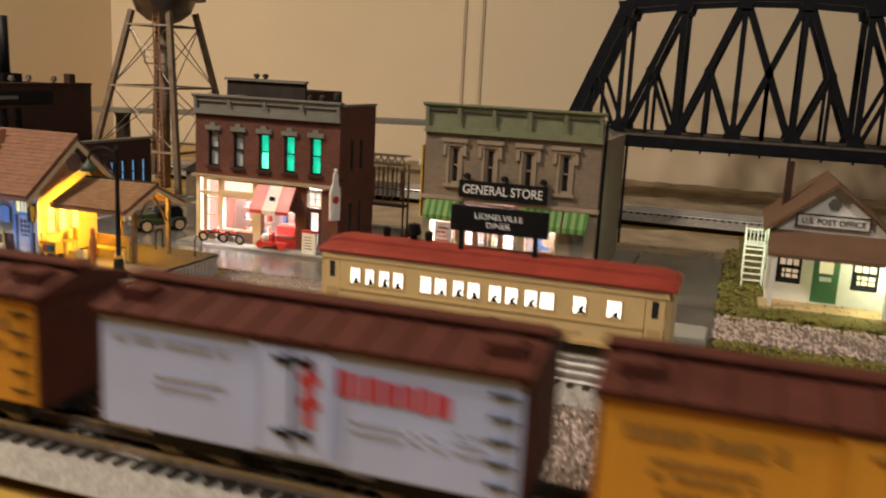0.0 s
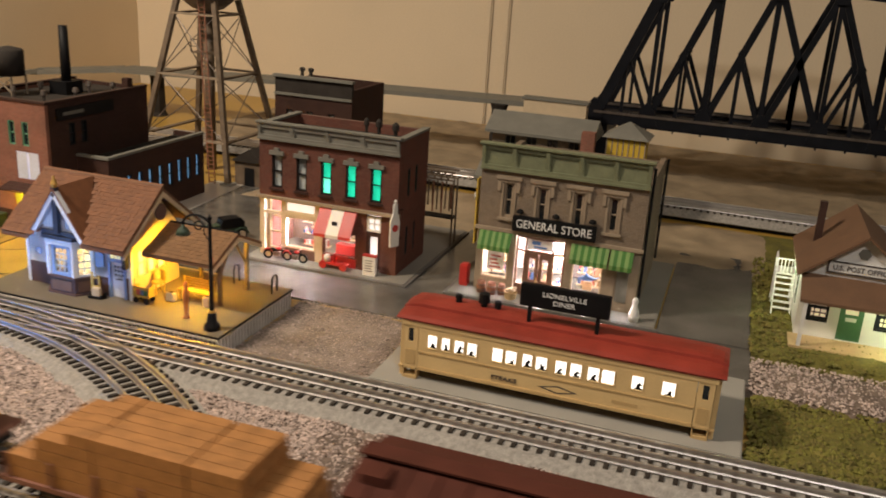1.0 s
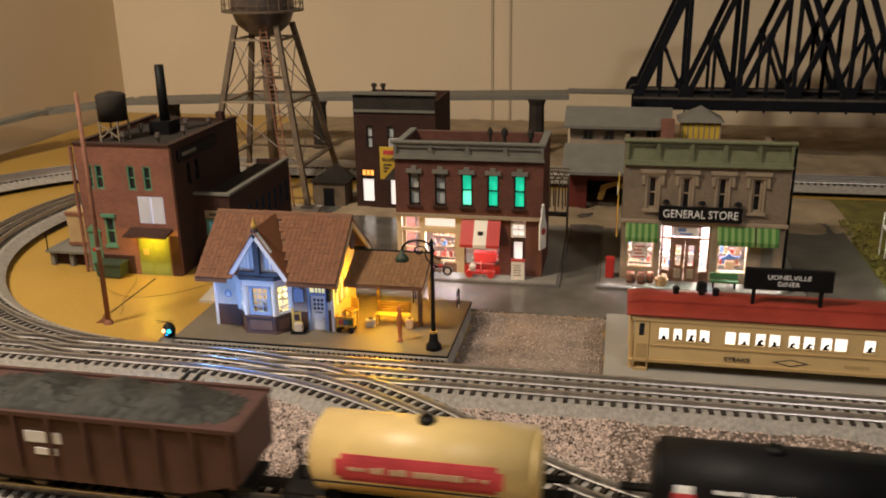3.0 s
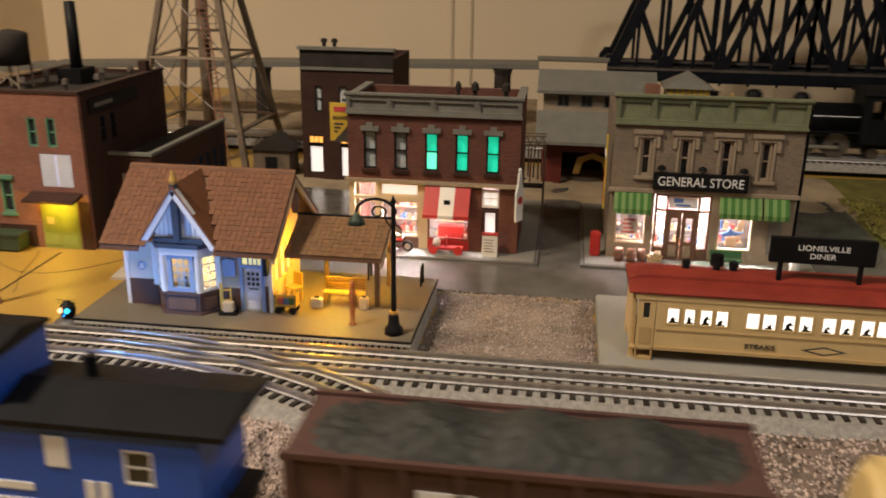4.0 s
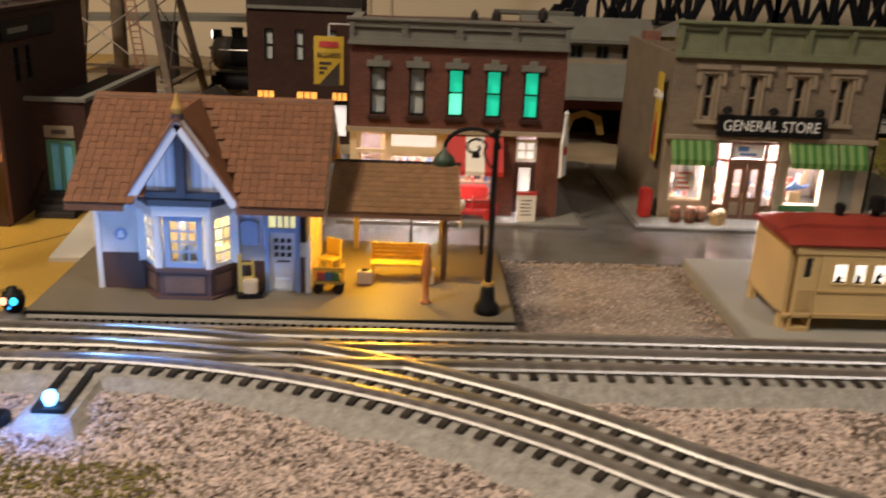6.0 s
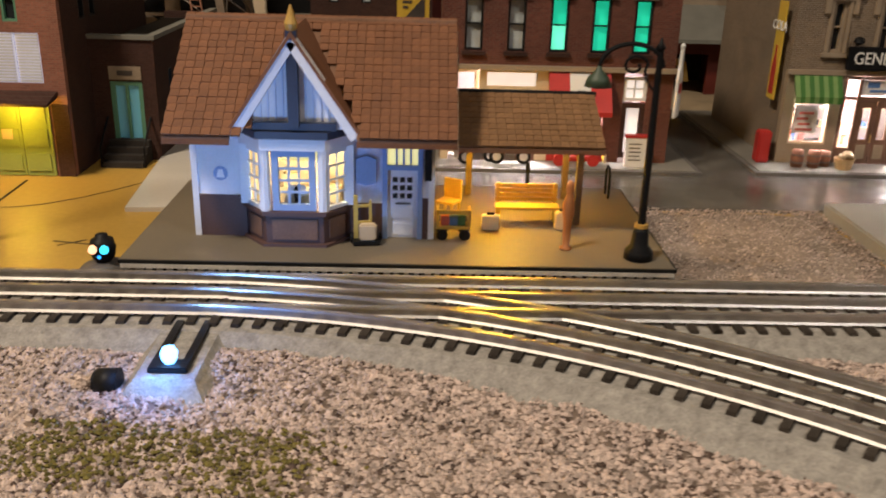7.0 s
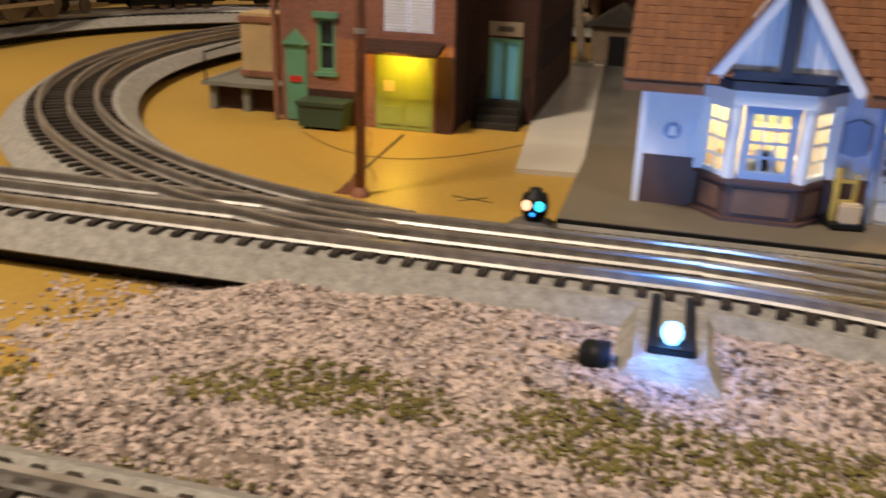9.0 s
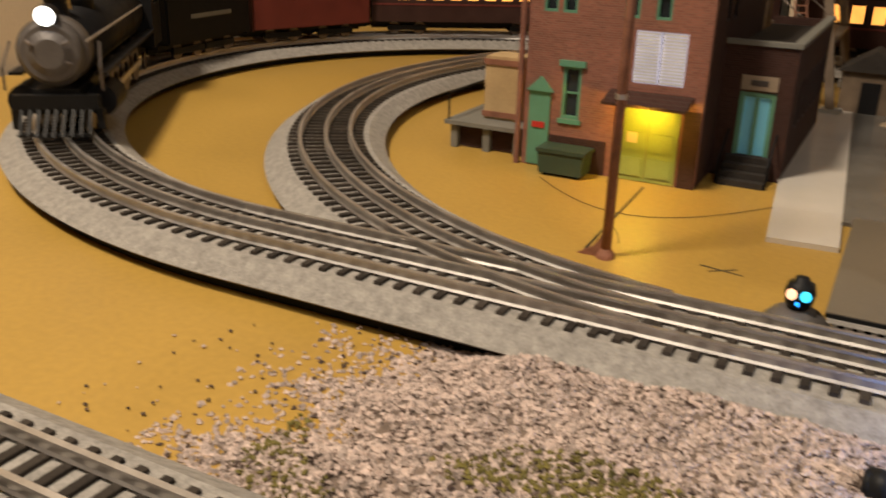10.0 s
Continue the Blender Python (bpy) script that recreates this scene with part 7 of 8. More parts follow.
    part("panel_dark", prism([(-0.9, 9.8), (0.9, 9.8), (0.9, 11.8)], "y", -0.14, -0.1), "ink", bd)
    part("text_bar", B((-0.8, 0.2, -0.14, -0.101, 11.6, 11.8), (-0.8, -0.1, -0.14, -0.101, 11.2, 11.4), (-0.8, -0.4, -0.14, -0.101, 10.8, 11.0)), "ink", bd)
    part("bracket", B((-0.06, 0.06, -0.06, 0.06, 13.9, 15.0), (-0.06, 2.2, -0.06, 0.06, 14.9, 15.0)), "white", s)
    # small shed beside the hall, and track-side huts
    sd = thing("shed", "small dark shed beside the billiard hall", "shed", (-72.5, 112, 0))
    part("shell", B((-2.5, 2.5, -2, 2, 0, 4.0)), "rust", sd)
    part("roof", prism([(-3.0, 3.9), (0, 5.8), (3.0, 3.9)], "y", -2.4, 2.4), "roof_dark", sd)
    part("door", B((-0.8, 0.8, -2.1, -2.0, 0, 3.0)), "black", sd)


def depot():
    """The grey shed with an arched opening behind the alley, and the neighbours over the store's roof."""
    b = thing("covered_depot", "weathered grey depot with red arched opening", "building", (0.4, -4.5, 0))
    part("shell", wall_y(-37.5, -24.5, 0, 7.4, 118, 0.6, [(-35.0, -27.0, 0.3, 4.6)]), "maroon", b)
    part("side_wall", B((-37.5, -36.9, 118.6, 127, 0, 7.4), (-25.1, -24.5, 118.6, 127, 0, 7.4)), "maroon", b)
    part("rear_wall", B((-36.9, -25.1, 126.4, 127, 0, 7.4)), "roof_dark", b)
    part("arch", prism([(-33.5, 1.5), (-33.0, 3.6), (-31.0, 4.3), (-29.0, 3.6), (-28.5, 1.5), (-29.3, 1.5), (-29.8, 3.1), (-31.0, 3.6), (-32.2, 3.1), (-32.7, 1.5)], "y", 119.2, 119.5), "brass", b, "ochre arched ornament")
    part("lower_roof", prism([(115.5, 6.4), (121, 9.4), (121, 9.0), (115.5, 6.0)], "x", -38.5, -23.5), "grey_trim", b, "grey slatted roof")
    part("clerestory", wall_y(-37.8, -24.2, 9.0, 12.0, 121, 0.4, [(-36.0 + 3 * i, -34.4 + 3 * i, 9.9, 11.5) for i in range(4)]), "stone_trim", b)
    for i in range(4):
        sash(b, -36.0 + 3 * i, -34.4 + 3 * i, 9.9, 11.5, 121.05, "grey_trim", "dark_glass", mid=False, cols=2, depth=0.3)
    part("upper_roof", prism([(119.6, 12.2), (123.6, 14.4), (128, 12.2), (128, 11.8), (119.6, 11.8)], "x", -38.6, -23.4), "grey_trim", b, "grey slatted roof")
    part("chimney", B((-25.0, -23.2, 119, 120.4, 9, 13.4)), "brick_fac", b)
    c = thing("cream_block", "plain cream block behind the depot", "building", (0, 0, 0))
    part("shell", B((-39.0, -28.6, 140.2, 142.2, 0, 13.1)), "cream", c)
    part("cap", B((-39.3, -28.3, 140, 142.4, 13.1, 13.5)), "grey_trim", c)
    h = thing("trackside_hut", "small yellow hut with grey hipped roof", "hut", (-19.0, 119.7, -3.2))
    part("shell", B((-2.6, 2.6, -2.4, 2.4, 3.2, 16.0)), "yellow_sign", h)
    pieces("batten", [(-2.6 + i * 0.74, -2.45 + i * 0.74, -2.5, -2.4, 12.5, 16.0) for i in range(8)], "stone_trim", h)
    bm = bmesh.new()
    tip = bm.verts.new((0, 0, 17.9))
    base = [bm.verts.new(p) for p in ((-3.2, -3.0, 15.9), (3.2, -3.0, 15.9), (3.2, 3.0, 15.9), (-3.2, 3.0, 15.9))]
    for i in range(4):
        bm.faces.new((base[i], base[(i + 1) % 4], tip))
    bm.faces.new(base[::-1])
    part("roof", bm, "grey_trim", h)
    tr = thing("steel_rack", "brown rack of hanging poles behind the brick shop", "rack", (-38.9, 97.6, 0.55))
    rng = random.Random(2)
    for x in (-2.6, 2.4):
        for y in (-0.8, 0.7):
            part("leg", B((x, x + 0.2, y, y + 0.15, 0, 8.3)), "rust", tr)
    bm = bmesh.new()
    for z in (8.3, 9.3):
        beam(bm, (-2.6, -0.8, z), (2.6, -0.8, z), 0.16)
        beam(bm, (-2.6, 0.8, z), (2.6, 0.8, z), 0.16)
    for i in range(6):
        beam(bm, (-2.6 + 0.87 * i, -0.8, 8.3), (-2.6 + 0.87 * (i + 0.5), -0.8, 9.3), 0.12)
        beam(bm, (-2.6 + 0.87 * (i + 0.5), -0.8, 9.3), (-2.6 + 0.87 * (i + 1), -0.8, 8.3), 0.12)
    part("truss", bm, "rust", tr)
    for i in range(13):
        x = -2.4 + i * 0.38
        part("pole", T(((x, -0.5 + 0.3 * (i % 3), 8.2 - rng.random() * 0.5), (x + rng.uniform(-0.12, 0.12), -0.5 + 0.3 * (i % 3), 4.0 + rng.random()), 0.1), seg=6), ("pole", "rust", "stone_trim")[i % 3], tr)
    part("shelf", B((-2.6, 2.6, -0.7, 0.8, 3.4, 3.6)), "roof_dark", tr)


def water_tower():
    b = thing("water_tower", "tall weathered steel water tower on four legs", "water tower", (0, 0, 0))
    cx, cy = -83.6, 117.0
    top, z0 = 24.3, 0.0
    half_t, half_b = 3.6, 8.2
    def leg(sx, sy, z):
        k = z / top
        h = half_b + (half_t - half_b) * k
        return Vector((cx + sx * h, cy + sy * h, z))
    for sx in (-1, 1):
        for sy in (-1, 1):
            bm = bmesh.new()
            beam(bm, leg(sx, sy, 0), leg(sx, sy, top + 2), 0.75)
            part("leg", bm, "rust", b)
            part("footing", B((leg(sx, sy, 0).x - 0.9, leg(sx, sy, 0).x + 0.9, leg(sx, sy, 0).y - 0.9, leg(sx, sy, 0).y + 0.9, 0, 0.6)), "concrete", b)
    for z, m in ((24.2, "white"), (15.3, "white"), (6.2, "rust")):
        for sx, sy, ex, ey in ((-1, -1, 1, -1), (1, -1, 1, 1), (1, 1, -1, 1), (-1, 1, -1, -1)):
            bm = bmesh.new()
            beam(bm, leg(sx, sy, z), leg(ex, ey, z), 0.25, 0.9)
            part("girder", bm, "stone_trim" if sy == ey == -1 else "rust", b)
    for za, zb in ((6.2, 15.3), (15.3, 24.2)):
        for sx, sy, ex, ey in ((-1, -1, 1, -1), (1, -1, 1, 1), (1, 1, -1, 1), (-1, 1, -1, -1)):
            part("tie_rod", T((leg(sx, sy, za), leg(ex, ey, zb), 0.08), (leg(ex, ey, za), leg(sx, sy, zb), 0.08), seg=6), "tank_steel", b)
    part("riser_pipe", T(((cx, cy, 0), (cx, cy, 25), 0.8), seg=14), "rust", b, smooth=True)
    bm = bmesh.new()
    for o in (-0.5, 0.5):
        beam(bm, leg(1, -1, 0) + Vector((-2.5 + o, -0.4, 0)), leg(1, -1, 28) + Vector((-2.0 + o, -0.4, 0)), 0.14)
    for i in range(44):
        z = 0.5 + i * 0.62
        p = leg(1, -1, z) + Vector((-2.5 + 0.5 * z / 28, -0.4, 0))
        beam(bm, p + Vector((-0.5, 0, 0)), p + Vector((0.5, 0, 0)), 0.1)
    part("ladder", bm, "pole", b)
    rp = part("mid_platform", B((cx - 0.5, cx + 3.6, cy - 4.0, cy - 2.0, 18.6, 18.8)), "rust", b)
    bm = bmesh.new()
    for x in (cx - 0.5, cx + 1.5, cx + 3.5):
        beam(bm, (x, cy - 4, 18.8), (x, cy - 4, 20.6), 0.12)
    for z in (19.6, 20.6):
        beam(bm, (cx - 0.5, cy - 4, z), (cx + 3.6, cy - 4, z), 0.1)
    part("railing", bm, "rust", rp)
    part("tank", turned([(0.8, 24.4), (2.4, 25.0), (3.9, 26.2), (4.6, 28.0), (4.7, 28.4), (4.7, 36.5), (4.0, 38.0), (1.5, 40.2), (0.2, 41)], 28, (cx, cy, 0)), "tank_steel", b, "riveted steel tank with rounded bottom", smooth=True)
    part("balcony", turned([(4.7, 28.1), (6.1, 28.1), (6.1, 28.35), (4.7, 28.35)], 28, (cx, cy, 0)), "rust", b)
    bm = bmesh.new()
    n = 24
    for i in range(n):
        a, c = 2 * math.pi * i / n, 2 * math.pi * (i + 1) / n
        p, q = Vector((cx + 6.0 * math.cos(a), cy + 6.0 * math.sin(a), 28.35)), Vector((cx + 6.0 * math.cos(c), cy + 6.0 * math.sin(c), 28.35))
        beam(bm, p, p + Vector((0, 0, 1.8)), 0.1)
        for z in (0.9, 1.8):
            beam(bm, p + Vector((0, 0, z)), q + Vector((0, 0, z)), 0.1)
    part("balcony_rail", bm, "rust", b)


def bridge():
    b = thing("truss_bridge", "long black steel through-truss railway bridge", "bridge")
    z0, x0, n, w = 10.9, -28.2, 7, 8.75
    ys = (146.0, 156.5)
    xs = [x0 + i * w for i in range(n + 1)]
    def top(i):
        return z0 + (20.6, 21.6, 22.2)[min(i, n - i) - 1]
    for y in ys:
        part("bottom_chord", B((x0 - 0.8, xs[-1] + 0.8, y - 0.6, y + 0.6, z0 - 1.3, z0 + 1.0)), "iron", b)
        bm = bmesh.new()
        beam(bm, (xs[0], y, z0 - 0.6), (xs[1], y, top(1)), 1.7, 1.2)
        beam(bm, (xs[-1], y, z0 - 0.6), (xs[-2], y, top(1)), 1.7, 1.2)
        for i in range(1, n - 1):
            beam(bm, (xs[i] - 0.3, y, top(i)), (xs[i + 1] + 0.3, y, top(i + 1)), 1.5, 1.2)
        part("top_chord", bm, "iron", b)
        for i in range(1, n):
            bm = bmesh.new()
            beam(bm, (xs[i], y, z0), (xs[i], y, top(i)), 0.95 if i in (2, 5) else 0.7, 0.6)
            part("vertical", bm, "iron", b)
        for i in range(1, n - 1):
            lean = -1 if i < 3 else 1 if i > 3 else 0
            for side in ((-1, 1) if lean == 0 else (lean,)):
                p, q = ((xs[i + 1], top(i + 1)), (xs[i], z0)) if side < 0 else ((xs[i], top(i)), (xs[i + 1], z0))
                bm = bmesh.new()
                beam(bm, (p[0], y, p[1]), (q[0], y, q[1]), 0.95, 0.7)
                part("diagonal", bm, "iron", b)
                m = ((p[0] + q[0]) / 2, (p[1] + q[1]) / 2)
                bm = bmesh.new()
                beam(bm, (m[0], y, m[1]), (m[0], y, z0), 0.55, 0.45)
                beam(bm, (m[0], y, m[1]), (p[0], y, z0), 0.65, 0.45)
                part("sub_strut", bm, "iron", b)
                part("node_plate", prism([(m[0] - 0.7, m[1]), (m[0], m[1] - 1.1), (m[0] + 0.7, m[1]), (m[0], m[1] + 1.1)], "y", y - 0.4, y + 0.4), "iron", b)
        for s in (0, 1):
            e, k = (xs[0], xs[1]) if s == 0 else (xs[-1], xs[-2])
            bm = bmesh.new()
            m = ((e + k) / 2, (z0 + top(1)) / 2)
            beam(bm, (m[0], y, m[1]), (m[0], y, z0), 0.5, 0.45)
            beam(bm, (m[0], y, m[1]), (k, y, z0), 0.6, 0.45)
            part("sub_strut", bm, "iron", b)
        for i in range(0, n + 1):
            part("gusset", prism([(xs[i] - 1.7, z0 - 0.8), (xs[i] + 1.7, z0 - 0.8), (xs[i] + 1.2, z0 + 1.6), (xs[i] + 0.4, z0 + 2.8), (xs[i] - 0.4, z0 + 2.8), (xs[i] - 1.2, z0 + 1.6)], "y", y - 0.72, y + 0.72), "iron", b)
            if 0 < i < n:
                part("gusset", prism([(xs[i] - 1.4, top(i) + 0.4), (xs[i] + 1.4, top(i) + 0.4), (xs[i] + 0.8, top(i) - 1.9), (xs[i] - 0.8, top(i) - 1.9)], "y", y - 0.72, y + 0.72), "iron", b)
        for i in range(2 * n + 1):
            part("hanger_bolt", B((x0 + i * w / 2 - 0.15, x0 + i * w / 2 + 0.15, y - 0.2, y + 0.2, z0 - 1.7, z0 - 1.3)), "iron", b)
        part("walkway", B((x0, xs[-1], y - 0.8, y - 0.61, z0 + 0.5, z0 + 0.9)), "tank_steel", b)
    part("deck", B((x0, xs[-1], ys[0] + 0.6, ys[1] - 0.6, z0 - 1.0, z0)), "iron", b)
    for i in range(1, n):
        part("cross_beam", B((xs[i] - 0.3, xs[i] + 0.3, ys[0] + 0.6, ys[1] - 0.6, top(i) - 0.5, top(i) + 0.3)), "iron", b)
    g = thing("girder_span", "black plate girder span beside the truss bridge", "bridge", (0, 0, 0))
    part("girder", B((35, 110, 146.2, 147.0, 7.2, 11.4), (35, 110, 155.5, 156.3, 7.2, 11.4)), "iron", g)
    part("deck", B((35, 110, 147.0, 155.5, 10.4, 11.0)), "iron", g)
    for i in range(10):
        part("stiffener", B((36 + i * 7.5, 36.4 + i * 7.5, 146.0, 146.2, 7.2, 11.4)), "iron", g)
    ab = thing("bridge_abutment", "cream block abutment under the bridge end", "pier", (34, 151, 0))
    part("block", soft_box(-1.6, 1.6, -5.5, 5.5, 0, 7.0, r=0.2), "cream", ab)
    part("cap", B((-1.9, 1.9, -5.8, 5.8, 7.0, 7.2), (-1.9, 0.2, -5.8, 5.8, 7.2, 9.6)), "cream", ab)
    part("warning_lamp", turned([(0.3, 0), (0.35, 0.4), (0.1, 0.7)], 10, (27.0, 145.2, 33)), "led_red", b, "small red lamp")
    # elevated deck that leads to it
    d = thing("elevated_track", "grey elevated track deck on dark piers", "track deck", (0, 0, 0))
    plan = [(-146, 104, 6.3), (-146, 128, 6.8), (-141, 142, 7.6), (-126, 150, 8.7), (-86, 151.5, 10.0), (-28.5, 151.5, 11.2)]
    for p, q in zip(plan, plan[1:]):
        bm = bmesh.new()
        beam(bm, p, q, 0.8, 7.0)
        part("deck", bm, "grey_trim", d)
    for x, y, z in ((-146, 118, 6.3), (-118, 150.5, 8.4), (-86.5, 148, 9.6), (-45.2, 148, 10.6)):
        part("pier", turned([(2.0, 0), (1.5, 0.8), (1.35, z - 1.0), (1.7, z)], 8, (x, y, 0)), "roof_dark", d)
    pr = thing("bridge_pier", "dark bridge pier under the bridge end", "pier", (-27, 151.5, 0))
    part("column", prism([(-1.5, 0), (1.5, 0), (1.2, 9.58), (-1.2, 9.58)], "y", -5.5, 5.5), "iron", pr)


# ---- rolling stock ----
def truck(parent, x, material="plastic"):
    t = part("truck", B((x - 2.3, x + 2.3, -1.9, -1.6, 2.7, 3.3), (x - 2.3, x + 2.3, 1.6, 1.9, 2.7, 3.3), (x - 0.5, x + 0.5, -1.6, 1.6, 2.9, 3.4)), material, parent)
    for dx in (-1.5, 1.5):
        part("wheelset", T(((x + dx, -1.62, 2.95), (x + dx, -1.4, 2.95), 0.75), ((x + dx, 1.4, 2.95), (x + dx, 1.62, 2.95), 0.75), ((x + dx, -1.4, 2.95), (x + dx, 1.4, 2.95), 0.16), seg=14), "tank_steel", t)
    return t


def frame_of(parent, half, z=3.5):
    part("underframe", B((-half, half, -1.6, 1.6, z - 0.2, z + 0.2), (-half, half, -0.4, 0.4, z - 0.7, z - 0.2)), "plastic", parent)
    for s in (-1, 1):
        part("coupler", B((min(s * half, s * (half + 1.3)), max(s * half, s * (half + 1.3)), -0.25, 0.25, z - 0.5, z)), "plastic", parent)
        truck(parent, s * (half - 4.2))


def box_car(label, half, side, roof, marks, category="reefer car", name="reefer_car"):
    c = thing(name, label, category)
    frame_of(c, half)
    part("body", soft_box(-half + 0.2, half - 0.2, -2.9, 2.9, 3.8, 9.0, r=0.06), side, c)
    bm = bmesh.new()
    n = int(half * 2 / 0.7)
    for i in range(n):
        x = -half + 0.3 + i * (2 * half - 0.6) / n
        box(bm, x, x + 0.03, -2.93, -2.9, 3.9, 8.9)
    tagged(part("board_groove", bm, side, c), kind="stuff")
    pieces("end_panel", ((-half, -half + 0.2, -2.8, 2.8, 3.7, 9.0), (half - 0.2, half, -2.8, 2.8, 3.7, 9.0)), roof, c)
    part("roof", prism([(-3.1, 8.7), (-3.15, 9.0), (0, 9.75), (3.15, 9.0), (3.1, 8.7)], "x", -half - 0.1, half + 0.1), roof, c, "brown car roof")
    pieces("running_board", ((-half - 0.2, half + 0.2, -0.6, 0.6, 9.85, 9.98),), roof, c)
    part("roof_rib", T(*[((x, -3.1, 9.05), (x, -0.6, 9.68), 0.08) for x in [-half + 1.2 + i * 1.6 for i in range(int((2 * half - 2) / 1.6) + 1)]], seg=6), roof, c)
    d = part("door", B((-1.7, 1.7, -3.02, -2.9, 4.1, 8.6)), side, c)
    for x in (-1.75, 1.6):
        part("hinge_bar", B((x, x + 0.1, -3.08, -3.02, 4.2, 8.6)), side, d)
    part("latch", T(((0, -3.08, 4.3), (0, -3.08, 8.5), 0.06), seg=6), "plastic" if side == "white_car" else side, d)
    for x, z in ((-0.9, 8.0), (-0.9, 4.9), (0.1, 8.0), (0.1, 4.9)):
        part("strap_hinge", B((x, x + 0.75, -3.09, -3.02, z, z + 0.18), (x + 0.5, x + 0.75, -3.12, -3.02, z - 0.12, z + 0.3)), "plastic" if side == "white_car" else "ink_soft", d)
    part("ladder", B(*[(half - 1.4, half - 0.4, -3.05, -2.95, 4.4 + i * 0.9, 4.5 + i * 0.9) for i in range(5)]), "plastic", c)
    pieces("hatch", ((-half + 0.6, -half + 2.0, -2.2, -0.9, 9.3, 9.8), (half - 2.0, half - 0.6, -2.2, -0.9, 9.3, 9.8)), roof, c)
    for m, bars in marks:
        part("marking", B(*[(a, e, -2.96 if abs((a + e) / 2) > 1.7 else -3.06, -2.931 if abs((a + e) / 2) > 1.7 else -3.021, z, zz) for a, e, z, zz in bars]), m, c, "unreadable painted lettering")
    part("brake_tank", T(((-1.5, -1.0, 3.0), (1.2, -1.0, 3.0), 0.5), seg=10), "plastic", c)
    return c


def tank_car(label, half, body, band, marks):
    c = thing("tank_car", label, "tank car")
    frame_of(c, half)
    hb = half - 2.6
    part("tank", T(((-hb, 0, 6.2), (-hb - 0.5, 0, 6.2), 2.55, 1.9), ((-hb, 0, 6.2), (hb, 0, 6.2), 2.6), ((hb, 0, 6.2), (hb + 0.5, 0, 6.2), 2.55, 1.9), seg=32), body, c, smooth=True)
    part("dome", turned([(0.55, 8.6), (0.55, 9.0), (0.45, 9.1), (0.1, 9.15)], 16), "plastic", c, smooth=True)
    part("valve", turned([(0.2, 9.15), (0.2, 9.4), (0.05, 9.5)], 8), "plastic", c)
    pieces("saddle", ((-hb + 0.6, -hb + 1.4, -2.0, 2.0, 3.7, 4.6), (hb - 1.4, hb - 0.6, -2.0, 2.0, 3.7, 4.6)), "plastic", c)
    pieces("running_board", ((-half + 0.3, half - 0.3, -2.9, -2.2, 3.75, 3.95), (-half + 0.3, half - 0.3, 2.2, 2.9, 3.75, 3.95)), "plastic", c)
    part("handrail", T(((-hb, -2.75, 5.6), (hb, -2.75, 5.6), 0.06), ((-half + 0.6, -2.6, 3.9), (-half + 0.6, -2.6, 5.6), 0.06), ((half - 0.6, -2.6, 3.9), (half - 0.6, -2.6, 5.6), 0.06), seg=6), "plastic", c)
    part("brake_staff", T(((-half + 0.8, 0, 3.8), (-half + 0.8, 0, 6.5), 0.15), ((-half + 0.8, -0.7, 6.5), (-half + 0.8, 0.7, 6.5), 0.12), seg=8), "plastic", c)
    part("end_post", T(((half - 0.8, 0, 3.8), (half - 0.8, 0, 6.2), 0.15), seg=8), "plastic", c)
    for m, a, e, z, zz in marks:
        bm = bmesh.new()
        n = 6
        for i in range(n):
            za, zb = z + (zz - z) * i / n, z + (zz - z) * (i + 1) / n
            ya, yb = (-math.sqrt(max(0.01, (2.63 if m != "goods_c" else 2.66) ** 2 - (q - 6.2) ** 2)) for q in (za, zb))
            v = [bm.verts.new(p) for p in ((a, ya, za), (e, ya, za), (e, yb, zb), (a, yb, zb), (a, ya + 0.2, za), (e, ya + 0.2, za), (e, yb + 0.2, zb), (a, yb + 0.2, zb))]
            for f in ((0, 1, 2, 3), (4, 5, 6, 7), (0, 1, 5, 4), (2, 3, 7, 6), (0, 3, 7, 4), (1, 2, 6, 5)):
                bm.faces.new([v[k] for k in f])
        part("marking", bm, m, c, "painted band or unreadable lettering")
    return c


def lumber_car():
    c = thing("lumber_car", "flat car stacked with orange-brown sawn lumber", "flat car")
    frame_of(c, 10.0)
    part("deck", B((-9.8, 9.8, -2.8, 2.8, 3.7, 4.0)), "gondola", c)
    rng = random.Random(6)
    for z in range(5):
        lo, hi = ((-9.3, 9.3), (-9.3, 9.3), (-7.4, 8.9), (-7.2, 6.6), (-5.0, 6.4))[z]
        cuts = sorted({lo, hi, *[x for x in (-3.2, 3.0) if lo < x < hi]})
        for y in range(6):
            for p, q in zip(cuts, cuts[1:]):
                part("plank", B((p + rng.uniform(0.02, 0.15), q - rng.uniform(0.02, 0.15), -2.6 + y * 0.87, -2.6 + y * 0.87 + 0.82, 4.0 + z * 0.78, 4.0 + z * 0.78 + 0.73)), "lumber", c)
    for x in (-9.4, -6.2, -3.1, 0.0, 3.1, 6.2, 9.2):
        pieces("stake", ((x, x + 0.18, -2.8, -2.62, 3.8, 5.6), (x, x + 0.18, 2.64, 2.8, 3.8, 5.6)), "gondola", c)
    return c


